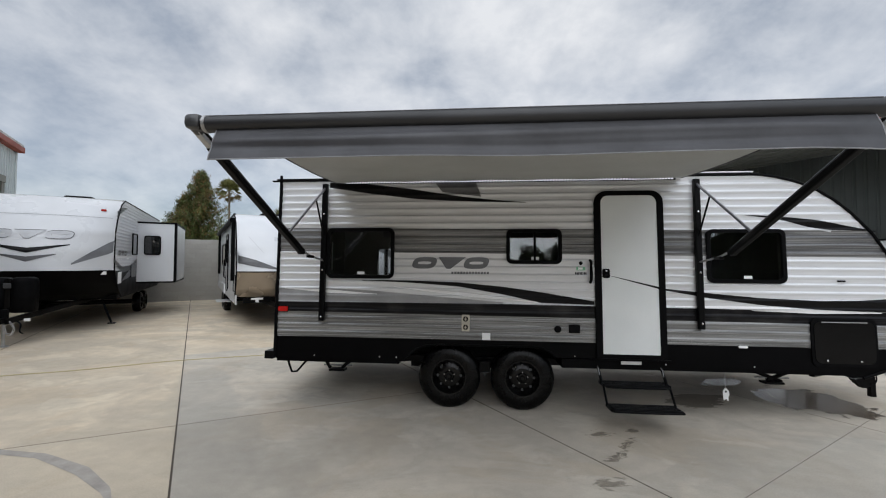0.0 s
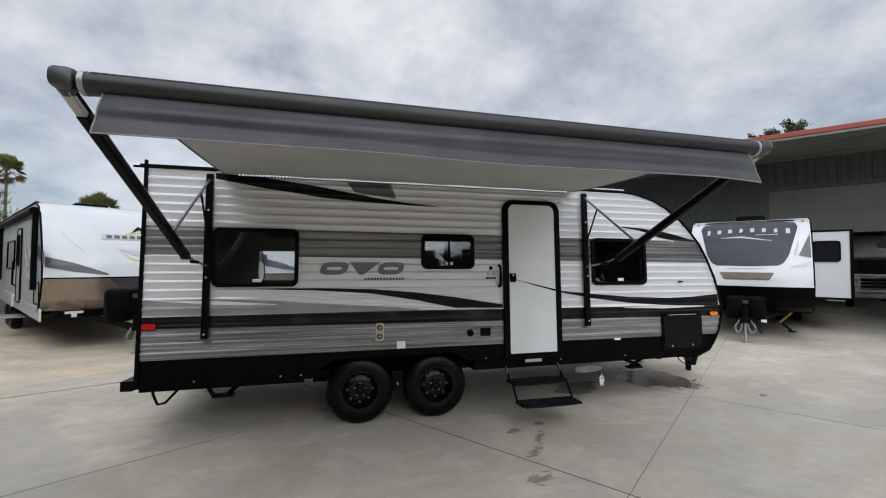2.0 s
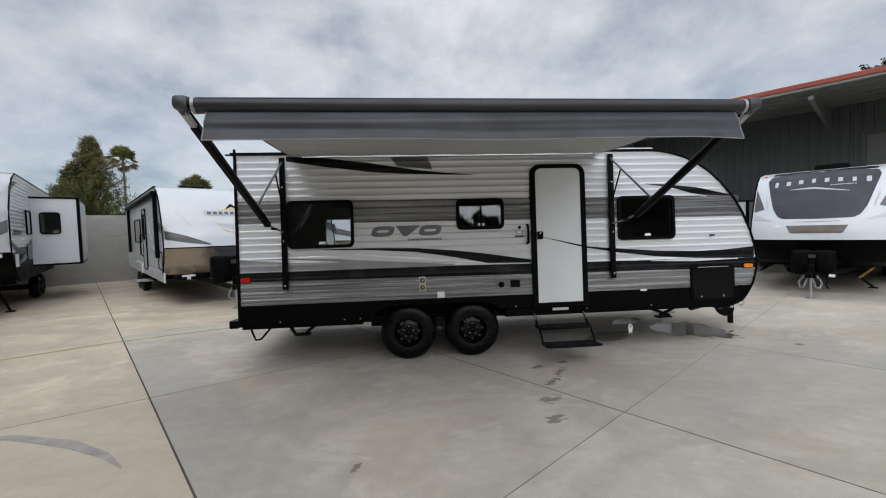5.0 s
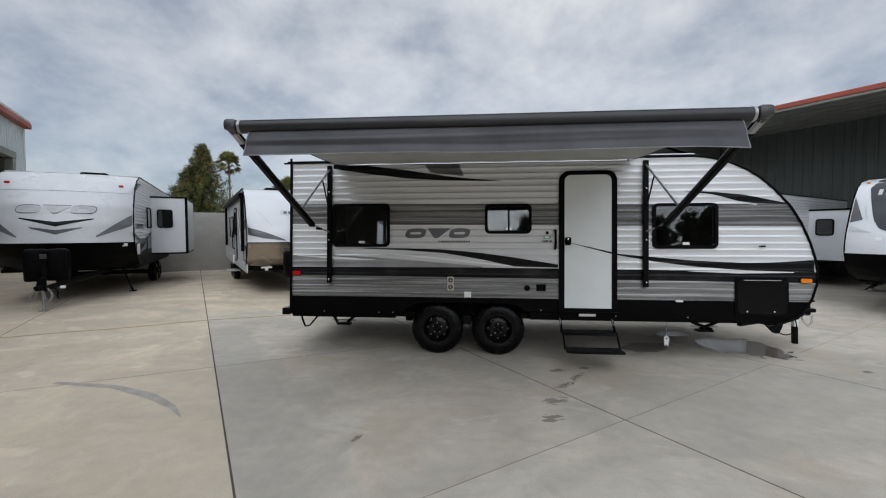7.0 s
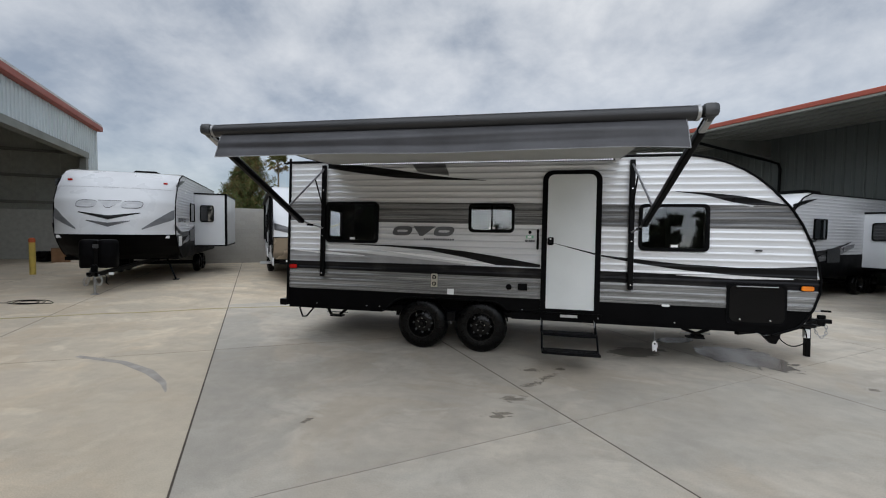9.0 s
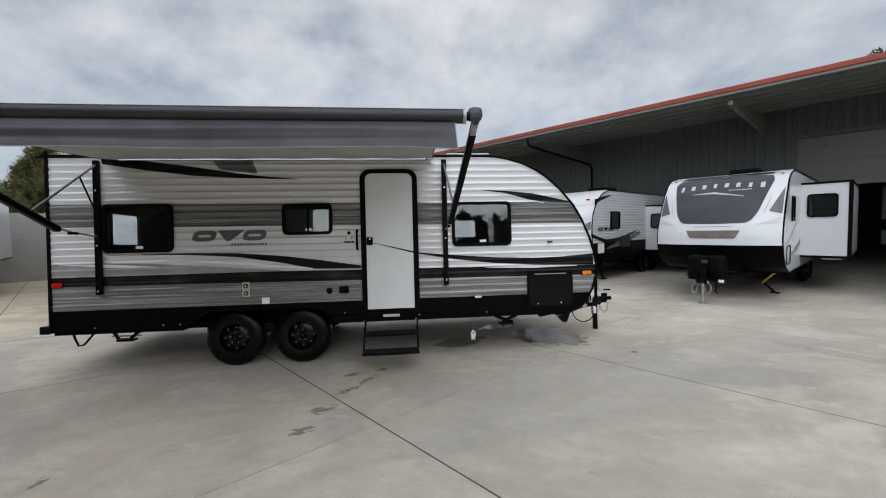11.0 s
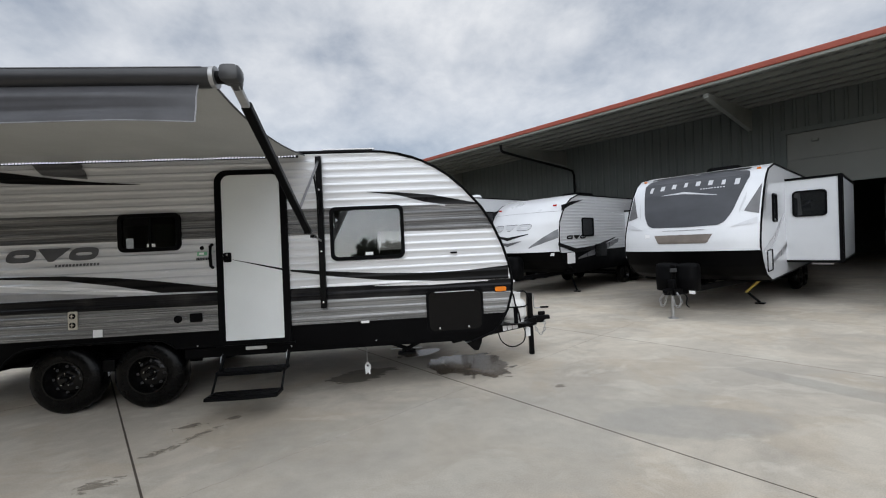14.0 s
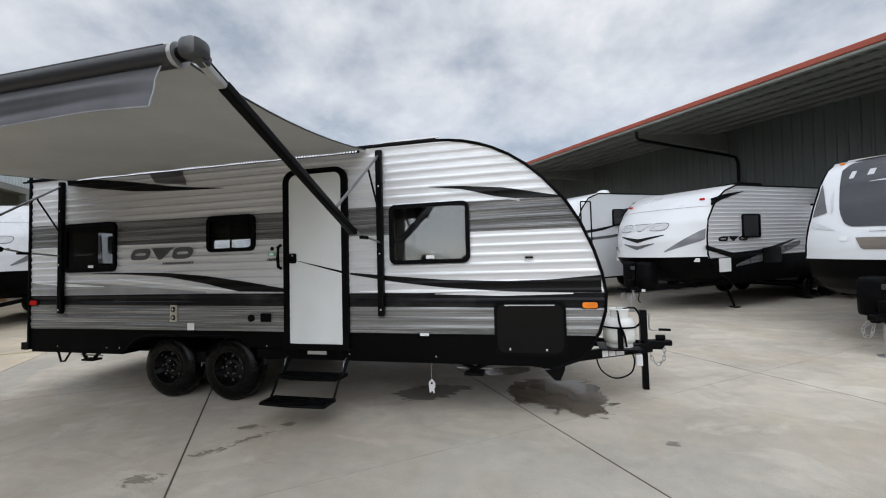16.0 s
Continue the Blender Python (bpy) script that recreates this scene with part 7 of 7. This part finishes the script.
def plain_nose_trailer(m, label):
    """A white trailer with a champagne lower front and a door on the near side."""
    t = thing("travel_trailer", m, label=label, category="travel trailer", group="trailers parked on the lot")
    line, roof, low, length = 1.45, 2.98, 0.80, 9.2
    prof = [(low, 0.42), (1.0, 0.18), (line, 0.0), (1.7, 0.06), (2.1, 0.24), (2.5, 0.50), (2.8, 0.80), (2.92, 1.02), (roof, 1.35)]
    s = Shell(t, 2.44, line, roof, low, length, prof, 0.30, 3.0, GELCOAT, CHAMPAGNE, GELCOAT, False)
    w, cap = s.w, s.on_cap(0.010)
    s.sheet("black_strip", [(-w * 0.99, line + 0.012), (w * 0.99, line + 0.012)], [(-w * 0.99, line - 0.016), (w * 0.99, line - 0.016)], DECAL_BLACK, cap, rows=1)
    s.sheet("dark_panel", [(-0.25, line - 0.02), (1.2, line - 0.02)], [(-0.25, line - 0.05), (-0.1, 1.22), (0.25, 1.0), (0.5, 0.86), (1.2, 0.86)], DECAL_GREY, cap, cols=24, rows=8)
    s.sheet("grey_swoosh", [(-1.19, 1.86), (-0.8, 1.74), (-0.30, 1.53)], [(-1.19, 1.66), (-0.8, 1.57), (-0.30, 1.50)], DECAL_GREY, cap, cols=20, rows=8)
    s.sheet("fine_line", [(-0.95, 2.35), (-0.62, 1.92)], [(-0.96, 2.33), (-0.62, 1.90)], DECAL_SILVER, cap, cols=12, rows=1)
    # trade mark: dark bar with blocks, a peak over it and a yellow arc
    bm = ribbon(bmesh.new(), [(-0.36, 2.34), (1.0, 2.34)], [(-0.36, 2.23), (1.0, 2.23)], s.on_cap(0.012), 30, 3)
    part("trade_mark_bar", bm, DECAL_SILVER, t)
    for u in np.linspace(-0.24, 0.94, 10):
        bm = ribbon(bmesh.new(), [(u - 0.045, 2.32), (u + 0.045, 2.32)], [(u - 0.045, 2.25), (u + 0.045, 2.25)], s.on_cap(0.016), 2, 2)
        part("trade_mark", bm, DECAL_GREY, t)
    bm = bmesh.new()
    ribbon(bm, [(0.16, 2.40), (0.27, 2.52), (0.30, 2.53)], [(0.16, 2.385), (0.27, 2.44), (0.30, 2.46)], s.on_cap(0.012), 10, 3)
    ribbon(bm, [(0.30, 2.53), (0.33, 2.52), (0.44, 2.40)], [(0.30, 2.46), (0.33, 2.44), (0.44, 2.385)], s.on_cap(0.012), 10, 3)
    part("trade_mark_peak", bm, DECAL_BLACK, t)
    arc = [(u, 1.98 - 0.20 * math.sqrt(max(0, 1 - ((u - 0.32) / 0.36) ** 2))) for u in np.linspace(-0.04, 0.68, 25)]
    part("yellow_arc", ribbon(bmesh.new(), [(u, z + 0.02) for u, z in arc], arc, s.on_cap(0.012), 24, 1), DECAL_YELLOW, t)
    s.sheet("silver_wedge", [(-0.12, 2.02), (0.75, 1.98)], [(-0.12, 2.01), (0.3, 1.86), (0.75, 1.93)], DECAL_SILVER, s.on_cap(0.010), cols=20, rows=4)
    up = [(u, 2.28 + 0.10 * math.sqrt(max(0, 1 - ((u - 0.32) / 0.33) ** 2))) for u in np.linspace(0.0, 0.64, 25)]
    part("yellow_arc", ribbon(bmesh.new(), [(u, z + 0.022) for u, z in up], up, s.on_cap(0.014), 24, 1), DECAL_YELLOW, t)
    part("front_bar", boxes((-1.05, 1.05, 0.40, 0.46, 0.66, 0.79), bevel=0.01), BLACK_METAL, t)
    part("front_label", boxes((-0.88, -0.60, 0.39, 0.397, 0.735, 0.785), (-0.78, -0.70, 0.391, 0.396, 0.67, 0.736)), DECAL_WHITE, t)
    # near side (viewer's left)
    x = -(w + 0.002)
    sd = s.on_side(-1, 0.006)
    s.sheet("side_flash", [(0.2, 1.95), (1.2, 2.15), (2.2, 2.2)], [(0.2, 1.68), (1.2, 1.95), (2.2, 2.17)], DECAL_GREY, sd, cols=20, rows=5)
    s.sheet("side_flash", [(1.0, 1.35), (2.2, 1.75), (3.0, 2.4)], [(1.0, 1.30), (2.4, 1.40), (3.0, 2.3)], DECAL_SILVER, sd, cols=20, rows=6)
    d = side_plate(t, "entry_door", -1, x, 3.3, 4.05, 0.78, 2.55, 0.10, BLACK_PLASTIC, 0.03, "white entry door in a black frame", hole=0.035)
    side_plate(d, "door_leaf", -1, x, 3.33, 4.02, 0.81, 2.52, 0.08, GELCOAT, 0.018)
    side_pane(d, -1, x - 0.02, 3.52, 3.86, 1.65, 2.40)
    side_plate(t, "baggage_hatch", -1, x, 0.62, 1.25, 0.92, 1.36, 0.03, BLACK_PLASTIC, 0.014, "baggage hatch outlined in black", hole=0.02)
    side_pane(t, -1, x, 4.6, 6.2, 1.55, 2.30)
    part("grab_handle", path_tube(bmesh.new(), [(x, 4.2, 1.15), (x - 0.07, 4.2, 1.2), (x - 0.07, 4.2, 1.75), (x, 4.2, 1.8)], 0.02, 8), BLACK_PLASTIC, t, smooth=True)
    a = part("awning", tube(bmesh.new(), (x - 0.08, 0.95, 2.78), (x - 0.08, 7.9, 2.78), 0.065, seg=16), BLACK_PLASTIC, t, "rolled awning on black arms", smooth=True)
    for y in (1.05, 7.8):
        part("awning_arm", boxes((x - 0.09, x - 0.002, y - 0.05, y + 0.05, 1.2, 2.85), bevel=0.012), BLACK_METAL, a)
    part("roof_edge", boxes((x - 0.02, x + 0.04, 1.35, 9.1, roof - 0.015, roof + 0.02), bevel=0.006), BLACK_PLASTIC, t)
    for y0, y1 in ((0.45, 4.6), (6.8, 9.1)):
        part("side_skirt", boxes((x - 0.012, x + 0.02, y0, y1, 0.62, 0.86), bevel=0.008), GELCOAT, t)
    part("wheel_fender", boxes((x - 0.05, x + 0.03, 4.5, 6.7, 0.62, 0.94), bevel=0.03), GELCOAT, t)
    part("entry_step", boxes((x - 0.30, x + 0.1, 3.3, 4.05, 0.45, 0.48), bevel=0.006), ALUMINIUM, t)
    nose_gear(t, -0.75, low, cover_z=0.62, cover=(0.42, 0.24, 0.62))
    for sgn in (-1, 1):
        for k in (0, 1):
            wheel(0, 0, 0, t, r=0.36, sgn=1).matrix_basis = Matrix.Translation((sgn * (w - 0.10), 5.15 + k * 0.9, 0.36)) @ pose(0, 0, 0, 0, 0, -90 * sgn)
    for y in (5.1, 6.0):
        part("axle", boxes((-w + 0.2, w - 0.2, y, y + 0.1, 0.3, 0.4)), BLACK_METAL, t)
    roof_unit(t, 3.2, roof, "low white roof air conditioner")
    return t


white_row = plain_nose_trailer(LOT @ pose(2.17, 10.95, 0), "white travel trailer with champagne lower front near the wall")
# its neighbours in the row, seen only through the windows of the silver trailer
for b in (6.5, 10.0):
    copy_thing(white_row, LOT @ pose(b, 10.95, 0))


def plain_side_trailer(m):
    """Only its side shows, between the others."""
    t = thing("travel_trailer", m, label="white travel trailer with dark side stripes, roof dome and window", category="travel trailer", group="trailers parked on the lot")
    line, roof, low, length = 1.3, 3.08, 0.62, 8.0
    prof = [(low, 0.8), (0.9, 0.2), (line, 0.0), (2.0, 0.15), (2.6, 0.45), (2.95, 0.8), (roof, 1.2)]
    s = Shell(t, 2.44, line, roof, low, length, prof, 0.25, 3.0, GELCOAT, BLACK_SKIRT, GELCOAT, False)
    w = s.w
    sd = s.on_side(1, 0.006)
    s.sheet("side_flash", [(0.3, 1.95), (1.4, 2.08), (2.2, 2.22)], [(0.3, 1.86), (1.4, 2.0), (2.2, 2.20)], DECAL_BLACK, sd, rows=5)
    s.sheet("side_flash", [(0.3, 1.76), (1.6, 1.84), (3.0, 2.0)], [(0.3, 1.68), (1.6, 1.76), (3.0, 1.98)], DECAL_GREY, sd, rows=5)
    side_pane(t, 1, w + 0.002, 1.75, 2.25, 2.12, 2.62)
    side_plate(t, "entry_door", 1, w + 0.002, 0.55, 0.95, 0.8, 2.85, 0.05, BLACK_PLASTIC, 0.02, "white door in a black frame", hole=0.03)
    part("roof_dome", lathe(bmesh.new(), [(0.20, 0.0), (0.20, 0.08), (0.15, 0.15), (0.02, 0.18)], (0.75, 1.9, roof + 0.004), "Z", 24), GELCOAT, t, "white roof dome", smooth=True)
    nose_gear(t, -0.6, low)
    running_gear(t, w, 5.0, low)
    return t


plain_side_trailer(LOT @ pose(11.5, 8.85, 0, 0, 0, -90))


def motorhome(m):
    """A cab-over motorhome parked in the hall, nose out."""
    t = thing("motorhome", m, label="pale cab-over motorhome with chrome truck grille inside the hall", category="motorhome")
    body = boxes((-1.25, 1.25, 1.9, 7.0, 0.75, 3.05), bevel=0.06)
    part("house_body", body, GELCOAT, t, smooth=True)
    bm = bmesh.new()
    rows_ = []
    for z, y in ((2.02, 0.62), (2.08, 0.45), (2.3, 0.36), (2.6, 0.42), (2.85, 0.62), (3.02, 1.0), (3.05, 1.92)):
        rows_.append([bm.verts.new((x, y + 0.30 * abs(x / 1.2) ** 3, z)) for x in np.linspace(-1.2, 1.2, 15)])
    for a, b in zip(rows_, rows_[1:]):
        for k in range(14):
            bm.faces.new((a[k], a[k + 1], b[k + 1], b[k]))
    bm.faces.new([v for v in rows_[0]] + [bm.verts.new((1.2, 1.9, 2.02)), bm.verts.new((-1.2, 1.9, 2.02))])
    part("over_cab", bm, GELCOAT, t, "pale bulge over the cab", smooth=True)
    part("trade_mark", lathe(bmesh.new(), [(0.17, 0), (0.17, -0.012), (0.15, -0.014)], (0.15, 0.40, 2.55), "Y", 24), DECAL_GREY, t)
    part("cab", boxes((-0.95, 0.95, 0.9, 1.9, 0.55, 1.98), bevel=0.06), GELCOAT, t, smooth=True)
    part("windscreen", boxes((-0.82, 0.82, 0.86, 0.897, 1.38, 1.95), bevel=0.01), DARK_GLASS, t)
    part("bonnet", boxes((-0.93, 0.93, 0.0, 0.95, 0.62, 1.30), bevel=0.09), GELCOAT, t, smooth=True)
    g = part("grille", boxes((-0.60, 0.60, -0.05, -0.002, 0.78, 1.22), bevel=0.02), BLACK_PLASTIC, t)
    for z in (0.80, 0.93, 1.06, 1.19):
        part("grille_bar", boxes((-0.58, 0.58, -0.085, -0.052, z, z + 0.05), bevel=0.012), CHROME, g, "chrome bar")
    for x in (-0.6, 0.55):
        part("grille_bar", boxes((x, x + 0.05, -0.087, -0.0525, 0.78, 1.25), bevel=0.012), CHROME, g, "chrome bar")
    for sgn in (-1, 1):
        part("headlight", boxes((*sorted((sgn * 0.64, sgn * 0.90)), -0.03, 0.1, 0.86, 1.20), bevel=0.03), CHROME, t, "clear headlight")
    part("bumper", boxes((-0.98, 0.98, -0.14, 0.02, 0.42, 0.68), bevel=0.04), CHROME, t, "chrome bumper")
    for sgn in (-1, 1):
        part("mirror", boxes((*sorted((sgn * 1.1, sgn * 1.3)), 0.8, 0.88, 1.35, 1.75), bevel=0.02), BLACK_PLASTIC, t)
        for y in (0.55, 5.2):
            wheel(0, 0, 0, t, r=0.39, sgn=1).matrix_basis = Matrix.Translation((sgn * 0.82, y, 0.39)) @ pose(0, 0, 0, 0, 0, -90 * sgn)
    return t


motorhome(LOT @ pose(23.0, -2.72, 0, 0, 0, -90))

# ---- loose things ----
def ground_hose(name, pts, r, mat, label):
    """A hose lying on the slabs, bent softly through the points."""
    fine = []
    P = [Vector((*p, r)) for p in pts]
    for i in range(len(P) - 1):
        p0, p1, p2, p3 = P[max(i - 1, 0)], P[i], P[i + 1], P[min(i + 2, len(P) - 1)]
        for k in range(8):
            t = k / 8
            fine.append(0.5 * ((2 * p1) + (p2 - p0) * t + (2 * p0 - 5 * p1 + 4 * p2 - p3) * t * t + (3 * p1 - p0 - 3 * p2 + p3) * t ** 3))
    fine.append(P[-1])
    ob = part(name, path_tube(bmesh.new(), fine, r, 8), mat, label=label, smooth=True)
    return tagged(ob, category="hose")


ground_hose("garden_hose", [(-11.5, 3.1), (-9.6, 3.95), (-7.96, 4.84), (-7.0, 5.48), (-6.2, 5.9), (-5.2, 6.6), (-4.05, 7.13), (-2.6, 7.7), (-1.0, 8.1)], 0.0075, YELLOW_HOSE, "thin yellow hose trailing across the concrete")
coil = [(-9.6 + (0.42 - 0.012 * k) * math.cos(k * 0.7) * 1.25, 6.05 + (0.30 - 0.008 * k) * math.sin(k * 0.7)) for k in range(24)]
ground_hose("air_hose", [(-11.2, 5.6), (-10.4, 5.75)] + coil, 0.007, BLACK_PLASTIC, "dark hose lying in a loose coil on the concrete")

# ---- pieces of the setting ----
# concrete slabs of the yard, joints along both directions of the grid
SLAB_B, SLAB_A, B_AT, A_AT = 3.07, 3.70, -0.01, 1.45
bm = bmesh.new()
box(bm, 0.0078, SLAB_B - 0.0078, 0.0026, SLAB_A - 0.0026, -0.0145, 0.0, 0.002)
slab_mesh = bpy.data.meshes.new("slab")
bm.to_mesh(slab_mesh)
bm.free()
slab_mesh.materials.append(CONCRETE)
pale_mesh = slab_mesh.copy()
pale_mesh.materials.clear()
pale_mesh.materials.append(CONCRETE_PALE)


def joint_at(i):
    """Where the joint before the i-th row of slabs runs; two were cut a little off the even spacing."""
    return B_AT + i * SLAB_B + {0: -0.06, 1: 0.03}.get(i, 0.0)


def skewed_slab(i, j):
    """A slab on one side of the crooked saw cut behind the trailer's rear wheels."""
    def cut(x):
        return -0.02 - 0.125 * (joint_at(i) + x)

    bm = box(bmesh.new(), 0.0078, SLAB_B - 0.0078, 0.0042, SLAB_A - 0.0042, -0.0145, 0.0, 0.002)
    for v in bm.verts:
        if (v.co.y > SLAB_A / 2) == (j == 0):
            v.co.y += cut(v.co.x) + (-0.003 if j == 0 else 0.003)
    me = bpy.data.meshes.new("slab")
    bm.to_mesh(me)
    bm.free()
    me.materials.append(CONCRETE_PALE if i < 0 else CONCRETE)
    return me


for i in range(-7, 13):
    for j in range(-7, 8):
        # paler, older pour beside the shed
        ob = new("slab", skewed_slab(i, j) if i in (-1, 0) and j in (0, 1) else pale_mesh if i < 0 or (j > 1 and i < 3) else slab_mesh)
        ob.parent = GROUND
        ob.matrix_basis = LOT @ pose(joint_at(i), A_AT + j * SLAB_A, 0) @ Matrix.Diagonal(((joint_at(i + 1) - joint_at(i)) / SLAB_B, 1, 1, 1))

# concrete blocks of the yard wall: the stretch in view as single pieces, the rest joined
BW, BH, GAP = 0.400, 0.197, 0.006
bm = bmesh.new()
box(bm, 0, BW, 0.0, 0.2, 0, BH, 0.004)
block_mesh = bpy.data.meshes.new("block")
bm.to_mesh(block_mesh)
bm.free()
block_mesh.materials.append(BLOCK)
rest = bmesh.new()
for row in range(13):
    x = WALL_B0 - (0.2 if row % 2 else 0.0)
    while x < WALL_B1:
        z = row * (BH + GAP)
        if -3.4 < x < 4.2:
            ob = new("block", block_mesh)
            ob.parent = BLOCK_WALL
            ob.matrix_basis = pose(x, 0, z)
        else:
            vs = [rest.verts.new((a, b, c)) for a in (x, x + BW) for b in (0.0, 0.2) for c in (z, z + BH)]
            for q in ((0, 1, 3, 2), (4, 6, 7, 5), (0, 4, 5, 1), (2, 3, 7, 6), (1, 5, 7, 3)):
                rest.faces.new([vs[k] for k in q])
        x += BW + GAP
part("blocks", rest, BLOCK, BLOCK_WALL, kind="stuff")
